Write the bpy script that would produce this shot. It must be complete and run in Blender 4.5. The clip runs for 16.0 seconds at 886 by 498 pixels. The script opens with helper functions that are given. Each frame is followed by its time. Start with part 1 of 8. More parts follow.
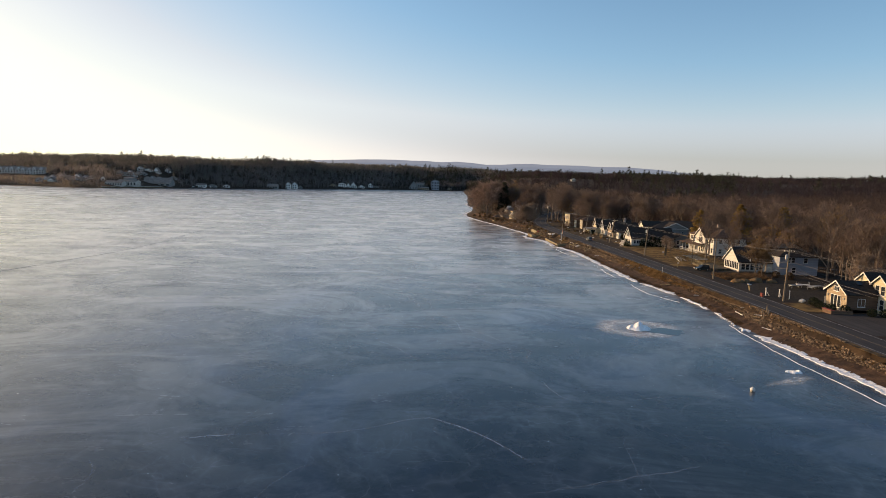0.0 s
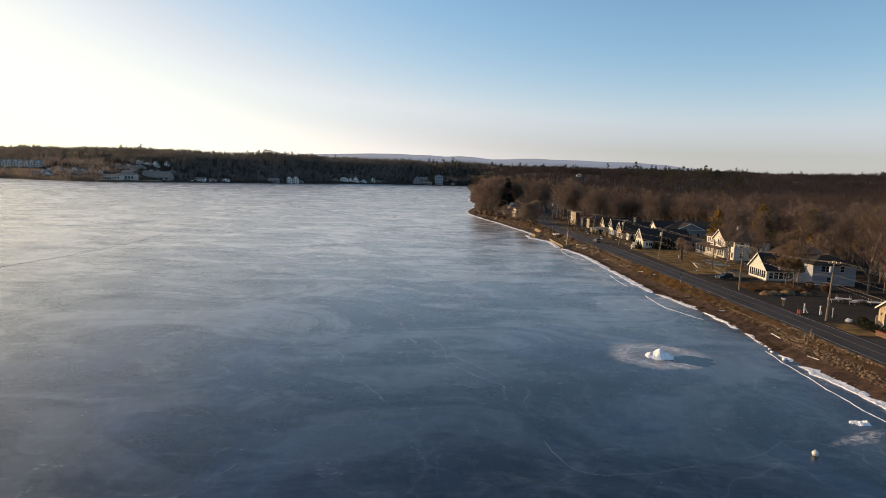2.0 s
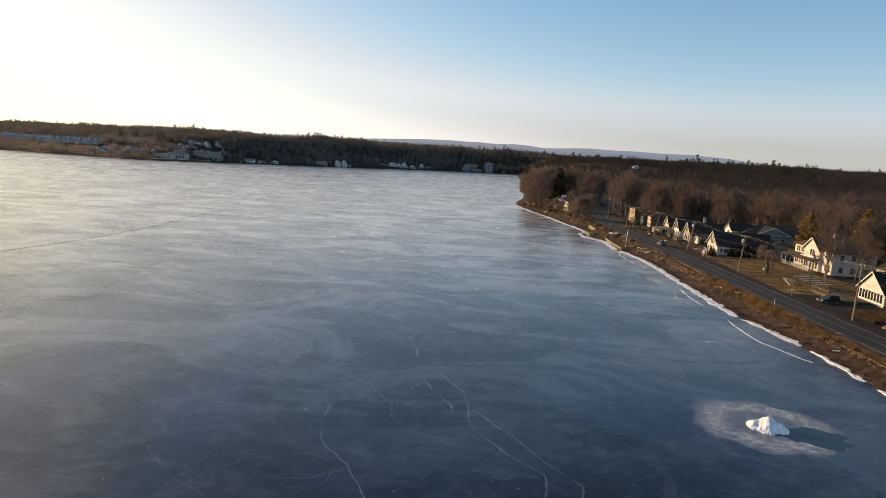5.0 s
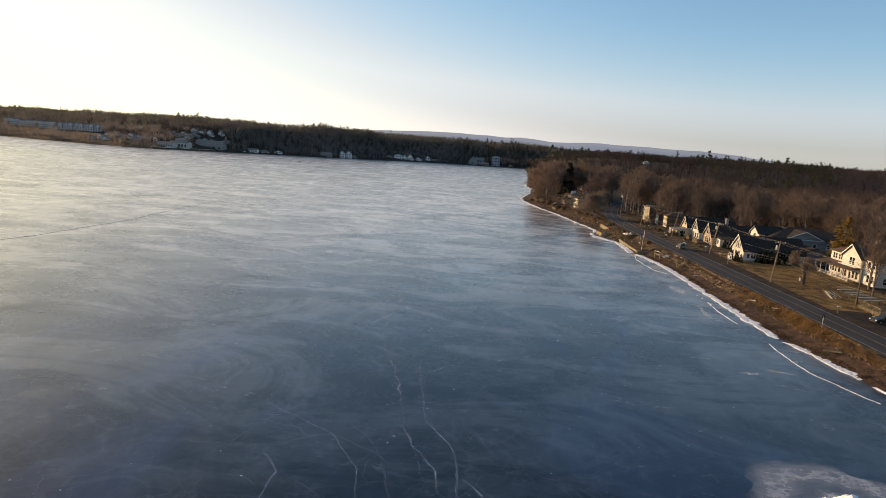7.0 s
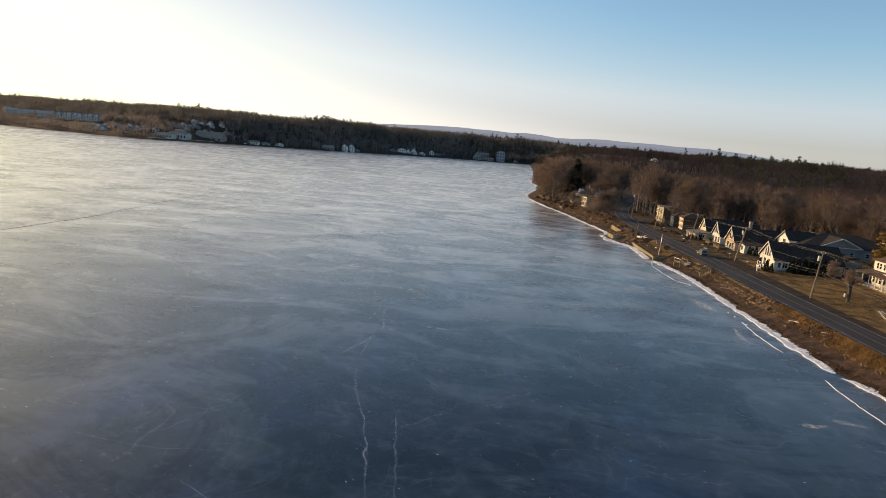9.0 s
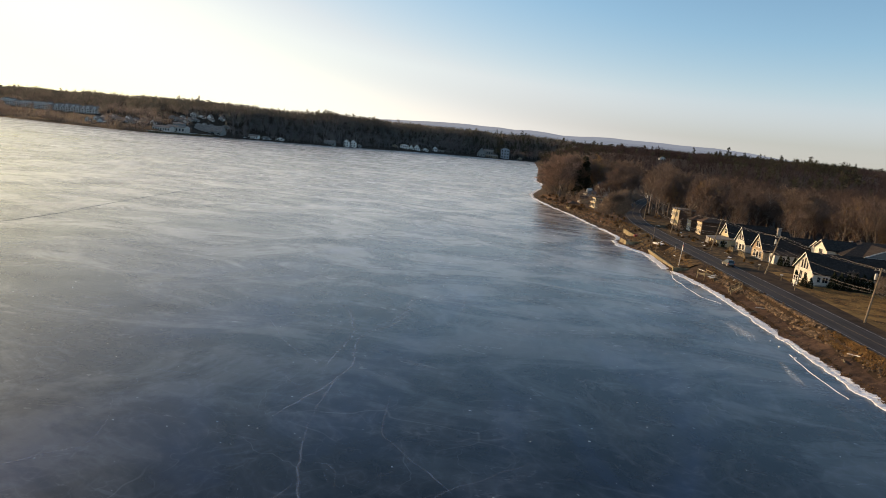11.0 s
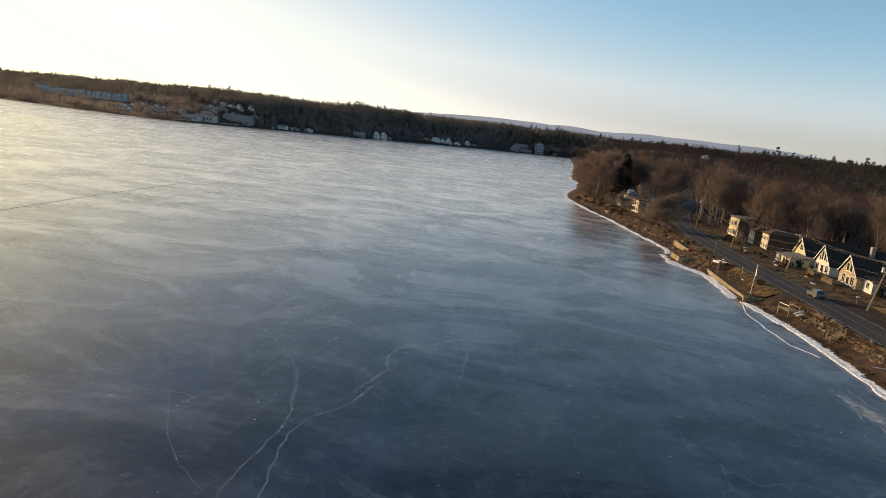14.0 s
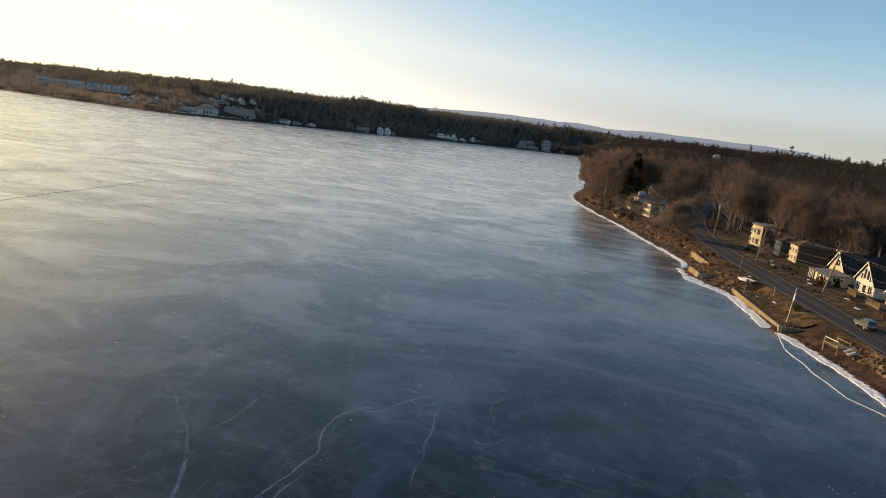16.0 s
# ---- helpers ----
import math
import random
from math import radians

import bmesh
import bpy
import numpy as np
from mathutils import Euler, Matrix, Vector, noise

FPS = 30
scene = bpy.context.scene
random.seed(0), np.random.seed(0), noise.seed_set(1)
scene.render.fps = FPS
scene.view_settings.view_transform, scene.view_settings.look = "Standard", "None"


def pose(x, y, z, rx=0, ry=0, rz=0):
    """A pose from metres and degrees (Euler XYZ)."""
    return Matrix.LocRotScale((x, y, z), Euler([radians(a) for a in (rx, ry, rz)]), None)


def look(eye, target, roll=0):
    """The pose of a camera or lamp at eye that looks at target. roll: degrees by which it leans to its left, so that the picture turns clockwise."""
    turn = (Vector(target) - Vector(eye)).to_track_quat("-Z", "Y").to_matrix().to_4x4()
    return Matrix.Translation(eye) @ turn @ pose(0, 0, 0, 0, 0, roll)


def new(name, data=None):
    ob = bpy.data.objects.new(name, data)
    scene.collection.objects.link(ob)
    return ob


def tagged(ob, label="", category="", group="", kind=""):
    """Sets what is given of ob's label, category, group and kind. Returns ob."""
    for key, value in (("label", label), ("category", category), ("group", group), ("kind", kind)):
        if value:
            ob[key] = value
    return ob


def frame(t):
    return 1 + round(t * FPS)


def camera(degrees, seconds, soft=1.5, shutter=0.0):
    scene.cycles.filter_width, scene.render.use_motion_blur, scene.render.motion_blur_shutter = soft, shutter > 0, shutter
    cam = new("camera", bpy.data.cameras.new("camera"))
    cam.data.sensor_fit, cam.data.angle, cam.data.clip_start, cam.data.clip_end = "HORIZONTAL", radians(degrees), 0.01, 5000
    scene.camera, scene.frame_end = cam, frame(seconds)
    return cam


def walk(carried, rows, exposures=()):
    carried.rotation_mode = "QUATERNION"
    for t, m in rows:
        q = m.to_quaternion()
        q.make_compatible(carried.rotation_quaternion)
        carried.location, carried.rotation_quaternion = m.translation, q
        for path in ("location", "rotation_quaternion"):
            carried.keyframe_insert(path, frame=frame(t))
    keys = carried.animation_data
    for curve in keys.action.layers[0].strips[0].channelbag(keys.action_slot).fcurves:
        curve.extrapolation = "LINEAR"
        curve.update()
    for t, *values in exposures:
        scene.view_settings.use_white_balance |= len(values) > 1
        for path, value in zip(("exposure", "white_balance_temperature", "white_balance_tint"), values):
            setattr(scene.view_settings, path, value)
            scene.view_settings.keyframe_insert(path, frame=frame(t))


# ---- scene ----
cam = camera(70.75, 16.0, soft=0.45)
walk(cam, [
    (0, look((-2.09, -3.26, 27.11), (-1.29, 96.13, 16.08), 1.62)),
    (0.5, look((-1.06, 1.41, 27.33), (-0.52, 100.78, 16.17), 1.61)),
    (1, look((-0.17, 6.23, 27.53), (0.15, 105.58, 16.19), 1.60)),
    (1.5, look((0.61, 11.06, 27.70), (0.83, 110.38, 16.08), 1.73)),
    (2, look((1.27, 15.80, 27.84), (1.35, 115.09, 15.91), 1.85)),
    (2.5, look((1.83, 20.43, 27.96), (1.81, 119.68, 15.69), 2.07)),
    (3, look((2.30, 24.93, 28.05), (2.16, 124.14, 15.46), 2.35)),
    (3.5, look((2.70, 29.33, 28.13), (2.42, 128.50, 15.28), 2.66)),
    (4, look((3.02, 33.63, 28.17), (2.66, 132.77, 15.03), 3.06)),
    (4.2, look((3.13, 35.34, 28.19), (2.55, 134.47, 15.01), 3.07)),
    (4.3, look((3.18, 36.19, 28.19), (0.72, 135.26, 14.75), 3.10)),
    (4.4, look((3.23, 37.04, 28.20), (-1.50, 135.98, 14.43), 3.15)),
    (4.5, look((3.28, 37.89, 28.20), (-3.25, 136.69, 14.18), 3.18)),
    (4.6, look((3.32, 38.74, 28.21), (-3.87, 137.48, 14.13), 3.23)),
    (4.7, look((3.37, 39.59, 28.21), (-3.99, 138.31, 14.07), 3.27)),
    (5, look((3.49, 42.14, 28.21), (-4.00, 140.82, 13.90), 3.39)),
    (7, look((3.93, 59.43, 28.09), (-4.42, 157.87, 12.59), 4.22)),
    (7.5, look((3.99, 63.90, 28.03), (-4.49, 162.28, 12.24), 4.43)),
    (8, look((4.03, 68.45, 27.96), (-4.61, 166.80, 12.08), 4.64)),
    (8.5, look((4.06, 73.06, 27.89), (-4.68, 171.36, 11.78), 4.76)),
    (11, look((4.30, 97.05, 27.50), (-5.05, 195.16, 10.54), 5.52)),
    (11.1, look((4.31, 98.05, 27.49), (-5.20, 196.14, 10.50), 5.52)),
    (11.2, look((4.33, 99.05, 27.48), (-6.50, 196.97, 10.29), 5.51)),
    (11.3, look((4.35, 100.06, 27.47), (-7.87, 197.77, 10.06), 5.50)),
    (11.4, look((4.36, 101.06, 27.45), (-8.67, 198.65, 9.92), 5.50)),
    (11.5, look((4.38, 102.07, 27.44), (-9.31, 199.55, 9.81), 5.49)),
    (12, look((4.49, 107.19, 27.39), (-9.40, 204.62, 9.63), 5.64)),
    (12.5, look((4.61, 112.41, 27.36), (-9.33, 209.82, 9.58), 5.78)),
    (13, look((4.76, 117.74, 27.34), (-9.22, 215.10, 9.30), 6.03)),
    (13.5, look((4.93, 123.16, 27.35), (-9.17, 220.46, 9.04), 6.25)),
    (14, look((5.13, 128.65, 27.38), (-9.11, 225.90, 8.97), 6.46)),
    (14.5, look((5.35, 134.12, 27.43), (-9.00, 231.33, 8.85), 6.73)),
    (15, look((5.59, 139.47, 27.52), (-8.98, 236.60, 8.69), 6.79)),
    (15.5, look((5.86, 144.52, 27.64), (-8.92, 241.58, 8.68), 6.95)),
    (16, look((6.15, 148.99, 27.80), (-8.96, 245.96, 8.65), 7.04)),
], ((0, 0.43, 6600, 15), (8, 0.47, 6700, 14), (16, 0.48, 6800, 12)))

SUN_ELEV, SUN_TURN = 12.5, -65.0      # degrees; the turn is from +y, clockwise
world = bpy.data.worlds.new("sky")
scene.world = world
world.use_nodes = True
sky = world.node_tree.nodes.new("ShaderNodeTexSky")
sky.sky_type = "NISHITA"
sky.sun_disc = False
sky.sun_elevation, sky.sun_rotation = radians(SUN_ELEV), radians(SUN_TURN)
sky.air_density, sky.dust_density, sky.ozone_density = 0.72, 0.6, 0.95
bg = world.node_tree.nodes["Background"]
bg.inputs["Strength"].default_value = 0.148
# winter haze: the low sky stays cream, never yellow
wnt = world.node_tree
split, join = (wnt.nodes.new(k) for k in ("ShaderNodeSeparateColor", "ShaderNodeCombineColor"))


def sky_math(op, a, b):
    n = wnt.nodes.new("ShaderNodeMath")
    n.operation = op
    for sock, v in zip(n.inputs, (a, b)):
        if isinstance(v, float):
            sock.default_value = v
        else:
            wnt.links.new(v, sock)
    return n.outputs[0]


wnt.links.new(sky.outputs[0], split.inputs[0])
red, green, blue = split.outputs
blue = sky_math("MAXIMUM", blue, sky_math("MULTIPLY", green, 0.84))
green = sky_math("MINIMUM", green, sky_math("MULTIPLY", sky_math("ADD", red, blue), 0.525))
# clear cold air away from the sun: a purer blue
deep = sky_math("MAXIMUM", sky_math("SUBTRACT", blue, red), 0.0)
red = sky_math("SUBTRACT", red, sky_math("MULTIPLY", deep, 0.13))
# the low band away from the sun is a duller grey than the glow
low = sky_math("MAXIMUM", sky_math("SUBTRACT", 1.0, sky_math("MULTIPLY", sky_math("DIVIDE", deep, red), 1.7)), 0.0)
off = sky_math("DIVIDE", sky_math("SUBTRACT", red, 3.4), 1.4)
dull = sky_math("MULTIPLY", low, sky_math("POWER", 2.718, sky_math("MULTIPLY", sky_math("MULTIPLY", off, off), -1.0)))
red, green, blue = (sky_math("MULTIPLY", c, sky_math("SUBTRACT", 1.0, sky_math("MULTIPLY", dull, k))) for c, k in ((red, 0.27), (green, 0.22), (blue, 0.28)))
# milky haze: the brighter sky towards the sun loses most of its blue
milk = sky_math("MULTIPLY", sky_math("MINIMUM", sky_math("MAXIMUM", sky_math("DIVIDE", sky_math("SUBTRACT", red, 1.45), 1.55), 0.0), 1.0), 0.62)
grey = sky_math("ADD", sky_math("ADD", sky_math("MULTIPLY", red, 0.30), sky_math("MULTIPLY", green, 0.60)), sky_math("MULTIPLY", blue, 0.10))
red, green, blue = (sky_math("ADD", c, sky_math("MULTIPLY", sky_math("SUBTRACT", grey, c), milk)) for c in (red, green, blue))
# thin high haze spreads the glow round the sun evenly
warm = sky_math("MINIMUM", sky_math("MAXIMUM", sky_math("SUBTRACT", sky_math("DIVIDE", red, 6.8), 0.6), 0.0), 1.2)
soft_sky = []
for channel, top, sharp in ((red, 8.6, 2.6), (green, 8.2, 2.6), (blue, 5.4, 4.0)):
    over = sky_math("POWER", sky_math("DIVIDE", channel, top), sharp)
    soft_sky.append(sky_math("DIVIDE", channel, sky_math("POWER", sky_math("ADD", over, 1.0), 1.0 / sharp)))
soft_sky[2] = sky_math("MULTIPLY", soft_sky[2], sky_math("SUBTRACT", 1.0, sky_math("MULTIPLY", warm, 0.08)))
for k, out in enumerate(soft_sky):
    wnt.links.new(out, join.inputs[k])
wnt.links.new(join.outputs[0], bg.inputs[0])

sun_way = Vector((math.sin(radians(SUN_TURN)) * math.cos(radians(SUN_ELEV)),
                  math.cos(radians(SUN_TURN)) * math.cos(radians(SUN_ELEV)), math.sin(radians(SUN_ELEV))))
sun = new("sun", bpy.data.lights.new("sun", "SUN"))
sun.data.energy, sun.data.angle, sun.data.color = 4.4, radians(0.6), (1.0, 0.67, 0.35)
sun.matrix_world = look(sun_way * 500, (0, 0, 0))


# ---------------------------------------------------------------- materials
def ramp(nt, fac, stops):
    n = nt.nodes.new("ShaderNodeValToRGB")
    while len(n.color_ramp.elements) < len(stops):
        n.color_ramp.elements.new(0.5)
    for e, (p, c) in zip(n.color_ramp.elements, stops):
        e.position = p
        e.color = (*c, 1) if isinstance(c, tuple) else (c, c, c, 1)
    nt.links.new(fac, n.inputs[0])
    return n.outputs[0]


def noise_of(nt, scale, detail=4.0, rough=0.55, stretch=(1, 1, 1), warp=0.0, turn=0.0):
    co = nt.nodes.new("ShaderNodeTexCoord")
    mp = nt.nodes.new("ShaderNodeMapping")
    mp.inputs["Scale"].default_value = stretch
    mp.inputs["Rotation"].default_value = (0, 0, radians(turn))
    nt.links.new(co.outputs["Object"], mp.inputs[0])
    n = nt.nodes.new("ShaderNodeTexNoise")
    n.inputs["Scale"].default_value, n.inputs["Detail"].default_value = scale, detail
    n.inputs["Roughness"].default_value, n.inputs["Distortion"].default_value = rough, warp
    nt.links.new(mp.outputs[0], n.inputs["Vector"])
    return n.outputs["Fac"]


def mixed(nt, fac, a, b, mode="MIX"):
    n = nt.nodes.new("ShaderNodeMix")
    n.data_type, n.blend_type = "RGBA", mode
    for sock, v in ((n.inputs[0], fac), (n.inputs[6], a), (n.inputs[7], b)):
        if isinstance(v, (int, float)):
            sock.default_value = v
        elif isinstance(v, tuple):
            sock.default_value = (*v, 1)
        else:
            nt.links.new(v, sock)
    return n.outputs[2]


def calc(nt, op, a, b=0.0):
    n = nt.nodes.new("ShaderNodeMath")
    n.operation = op
    for sock, v in ((n.inputs[0], a), (n.inputs[1], b)):
        if isinstance(v, (int, float)):
            sock.default_value = v
        else:
            nt.links.new(v, sock)
    return n.outputs[0]


def material(name, low, high, scale=1.0, rough=0.8, metal=0.0, bump=0.0, bump_scale=8.0, stretch=(1, 1, 1),
             spread=(0.35, 0.65), vary=0.0, island=0.0, stain=0.12, spec=0.5):
    """Two tones in a coarse and a fine noise, with relief; vary and island: brightness that differs from piece to piece."""
    m = bpy.data.materials.new(name)
    m.use_nodes = True
    nt = m.node_tree
    b = nt.nodes["Principled BSDF"]
    col = ramp(nt, noise_of(nt, scale, 5, 0.6, stretch), [(spread[0], low), (spread[1], high)])
    dirt = ramp(nt, noise_of(nt, scale * 0.13, 3, 0.6), [(0.3, 1.0 - stain), (0.7, 1.0 + stain)])
    col = mixed(nt, 1.0, col, dirt, "MULTIPLY")
    if vary:
        info = nt.nodes.new("ShaderNodeObjectInfo")
        col = mixed(nt, 1.0, col, ramp(nt, info.outputs["Random"], [(0.0, 1 - vary), (1.0, 1 + vary)]), "MULTIPLY")
    if island:
        geo = nt.nodes.new("ShaderNodeNewGeometry")
        col = mixed(nt, 1.0, col, ramp(nt, geo.outputs["Random Per Island"], [(0.0, 1 - island), (1.0, 1 + island)]), "MULTIPLY")
    nt.links.new(col, b.inputs["Base Color"])
    b.inputs["Roughness"].default_value, b.inputs["Metallic"].default_value = rough, metal
    b.inputs["Specular IOR Level"].default_value = spec if rough < 0.84 else 0.2
    if bump:
        bn = nt.nodes.new("ShaderNodeBump")
        bn.inputs["Strength"].default_value, bn.inputs["Distance"].default_value = bump, 0.05
        nt.links.new(noise_of(nt, bump_scale, 4, 0.6, stretch), bn.inputs["Height"])
        nt.links.new(bn.outputs[0], b.inputs["Normal"])
    return m


def ice_material():
    m = bpy.data.materials.new("lake ice")
    m.use_nodes = True
    nt = m.node_tree
    b = nt.nodes["Principled BSDF"]
    cloud = noise_of(nt, 0.035, 6, 0.62, (1.3, 0.6, 1), 0.9, 18)
    fine = noise_of(nt, 0.22, 6, 0.65, (1, 0.55, 1), 0.6, -12)
    wide = noise_of(nt, 0.006, 3, 0.5, (1.0, 0.45, 1), 0.4, 10)
    frost = calc(nt, "MULTIPLY", ramp(nt, cloud, [(0.45, 0.04), (0.75, 1.0)]), ramp(nt, fine, [(0.3, 0.25), (0.7, 1.0)]))
    grain = noise_of(nt, 1.1, 5, 0.7, (0.8, 1.3, 1), 0.3, 5)
    frost = calc(nt, "MULTIPLY", frost, ramp(nt, grain, [(0.3, 0.55), (0.7, 1.25)]))
    streak = noise_of(nt, 0.11, 8, 0.7, (0.5, 1.25, 1), 0.7, 6)
    frost = calc(nt, "ADD", frost, ramp(nt, streak, [(0.45, 0.0), (0.75, 0.45)]))
    col = mixed(nt, frost, (0.0008, 0.0016, 0.006), (0.005, 0.010, 0.028))
    # milky veils and clear brown patches
    veil = noise_of(nt, 0.040, 4, 0.55, (1.1, 0.7, 1), 0.9, -8)
    col = mixed(nt, ramp(nt, veil, [(0.50, 0.0), (0.66, 1.0)]), col, (0.011, 0.022, 0.060))
    col = mixed(nt, ramp(nt, veil, [(0.32, 0.95), (0.47, 0.0)]), col, (0.005, 0.005, 0.006))
    # crusts of dry frost with crisp edges
    for scale, lo, hi, amount, turn in ((0.075, 0.58, 0.63, 0.30, 14), (0.31, 0.60, 0.64, 0.30, -9)):
        crust = ramp(nt, noise_of(nt, scale, 7, 0.62, (0.55, 1.2, 1), 1.2, turn), [(lo, 0.0), (hi, amount)])
        crust = calc(nt, "MULTIPLY", crust, ramp(nt, fine, [(0.35, 0.2), (0.65, 1.0)]))
        col = mixed(nt, crust, col, (0.07, 0.092, 0.13))
        frost = calc(nt, "ADD", frost, crust)
    # wisps of frost in long arcs
    for scale, thin, amount, turn in ((0.045, 0.010, 0.15, 24), (0.11, 0.014, 0.13, -31), (0.24, 0.018, 0.10, 63)):
        wave = noise_of(nt, scale, 3, 0.5, (0.9, 0.7, 1), 1.6, turn)
        arc = ramp(nt, calc(nt, "ABSOLUTE", calc(nt, "SUBTRACT", wave, 0.5)), [(0.0, 1.0), (thin, 0.45), (thin * 4, 0.0)])
        arc = calc(nt, "MULTIPLY", arc, ramp(nt, noise_of(nt, scale * 1.3, 4, 0.6, (1, 1, 1), 0.3, turn), [(0.42, 0.0), (0.62, amount)]))
        col = mixed(nt, arc, col, (0.15, 0.19, 0.26))
        frost = calc(nt, "ADD", frost, calc(nt, "MULTIPLY", arc, 0.6))
    # crack nets at two sizes, wandering and fading in places
    for scale, width, strength, seed in ((0.03, 0.0007, 0.16, 3.1), (0.085, 0.0014, 0.18, 8.7), (0.3, 0.004, 0.13, 5.3)):
        co = nt.nodes.new("ShaderNodeTexCoord")
        wob = nt.nodes.new("ShaderNodeTexNoise")
        wob.inputs["Scale"].default_value, wob.inputs["Detail"].default_value = scale * 1.6, 3
        nt.links.new(co.outputs["Object"], wob.inputs["Vector"])
        add = nt.nodes.new("ShaderNodeVectorMath")
        add.operation = "MULTIPLY_ADD"
        nt.links.new(wob.outputs["Color"], add.inputs[0])
        add.inputs[1].default_value = (0.9 / scale, 0.9 / scale, 0)
        nt.links.new(co.outputs["Object"], add.inputs[2])
        vo = nt.nodes.new("ShaderNodeTexVoronoi")
        vo.feature = "DISTANCE_TO_EDGE"
        vo.inputs["Scale"].default_value = scale
        nt.links.new(add.outputs[0], vo.inputs["Vector"])
        line = ramp(nt, vo.outputs["Distance"], [(0.0, 1.0), (width, 0.35), (width * 4, 0.0)])
        fade = ramp(nt, noise_of(nt, scale * 0.9 + 0.01 * seed / 10, 3, 0.6), [(0.46, 0.0), (0.62, strength)])
        col = mixed(nt, calc(nt, "MULTIPLY", line, fade), col, (0.30, 0.34, 0.39))
    nt.links.new(col, b.inputs["Base Color"])
    b.inputs["IOR"].default_value = 1.35
    # rime: dry frost catches the low light in patches as wide as a house
    rime = noise_of(nt, 0.045, 9, 0.68, (0.75, 1.15, 1), 1.1, 9)
    glaze = calc(nt, "MULTIPLY", ramp(nt, rime, [(0.36, 0.22), (0.48, 0.45), (0.56, 0.9), (0.68, 1.0)]), ramp(nt, fine, [(0.3, 0.7), (0.7, 1.0)]))
    nt.links.new(glaze, b.inputs["Coat Weight"])
    rime = calc(nt, "ADD", ramp(nt, rime, [(0.36, 0.03), (0.50, 0.10), (0.55, 0.22), (0.66, 0.28)]), ramp(nt, wide, [(0.35, 0.0), (0.7, 0.10)]))
    nt.links.new(calc(nt, "MULTIPLY", rime, ramp(nt, fine, [(0.3, 0.7), (0.7, 1.2)])), b.inputs["Sheen Weight"])
    b.inputs["Sheen Roughness"].default_value = 0.21
    b.inputs["Sheen Tint"].default_value = (0.80, 0.83, 1.0, 1)
    b.inputs["Coat Roughness"].default_value, b.inputs["Coat IOR"].default_value = 0.34, 1.29
    rough = calc(nt, "ADD", ramp(nt, wide, [(0.35, 0.11), (0.65, 0.18)]), calc(nt, "MULTIPLY", frost, 0.12))
    rough = calc(nt, "ADD", rough, ramp(nt, streak, [(0.35, 0.0), (0.7, 0.1)]))
    nt.links.new(rough, b.inputs["Roughness"])
    bn = nt.nodes.new("ShaderNodeBump")
    bn.inputs["Strength"].default_value, bn.inputs["Distance"].default_value = 0.25, 0.06
    nt.links.new(calc(nt, "ADD", calc(nt, "ADD", fine, cloud), calc(nt, "ADD", calc(nt, "MULTIPLY", grain, 0.35), calc(nt, "MULTIPLY", streak, 0.9))), bn.inputs["Height"])
    nt.links.new(bn.outputs[0], b.inputs["Normal"])
    return m


def glass_material():
    m = bpy.data.materials.new("window glass")
    m.use_nodes = True
    b = m.node_tree.nodes["Principled BSDF"]
    b.inputs["Base Color"].default_value = (0.025, 0.03, 0.035, 1)
    b.inputs["Roughness"].default_value = 0.06
    return m


def haze_glow_material(name, colour, strength):
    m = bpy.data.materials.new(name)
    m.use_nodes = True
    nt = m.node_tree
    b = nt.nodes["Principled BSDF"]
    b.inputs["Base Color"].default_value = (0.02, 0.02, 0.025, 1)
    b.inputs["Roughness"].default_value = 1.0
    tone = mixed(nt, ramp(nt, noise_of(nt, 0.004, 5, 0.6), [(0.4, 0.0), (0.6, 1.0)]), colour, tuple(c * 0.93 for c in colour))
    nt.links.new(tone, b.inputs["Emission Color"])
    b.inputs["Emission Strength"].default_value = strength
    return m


ICE = ice_material()
GLASS = glass_material()
GROUND = material("earth and leaf litter", (0.018, 0.012, 0.0085), (0.058, 0.038, 0.023), 0.35, 0.95, bump=0.6, bump_scale=2.5)
LAWN = material("dry winter lawn", (0.050, 0.031, 0.013), (0.215, 0.138, 0.048), 0.32, 0.95, bump=0.5, bump_scale=6, spread=(0.36, 0.60), stain=0.4)
GRAVEL = material("dark gravel", (0.011, 0.0095, 0.009), (0.031, 0.027, 0.023), 1.3, 0.95, bump=0.5, bump_scale=9, stain=0.25)
ASPHALT = material("asphalt", (0.030, 0.028, 0.031), (0.052, 0.049, 0.050), 0.6, 0.85, bump=0.2, bump_scale=30, stretch=(1.6, 0.12, 1), stain=0.2)
PAINT_WHITE = material("worn road paint white", (0.10, 0.095, 0.09), (0.34, 0.32, 0.3), 1.5, 0.7)
PAINT_YELLOW = material("worn road paint yellow", (0.06, 0.048, 0.028), (0.15, 0.105, 0.04), 1.5, 0.7)
SNOW = material("snow", (0.72, 0.75, 0.8), (0.88, 0.89, 0.9), 1.2, 0.7, bump=0.7, bump_scale=3)
FROST = material("frosted ice", (0.24, 0.29, 0.34), (0.5, 0.54, 0.58), 0.9, 0.5, bump=0.4, bump_scale=2)
FROST_SOFT = material("thin drifted frost", (0.32, 0.37, 0.42), (0.66, 0.69, 0.73), 0.9, 0.5)
nt = FROST_SOFT.node_tree
core = nt.nodes.new("ShaderNodeAttribute")
core.attribute_name = "core"
nt.links.new(calc(nt, "MULTIPLY", core.outputs["Fac"], ramp(nt, noise_of(nt, 1.1, 6, 0.7, (0.8, 1.1, 1), 0.9), [(0.40, 0.0), (0.66, 0.8)])), nt.nodes["Principled BSDF"].inputs["Alpha"])
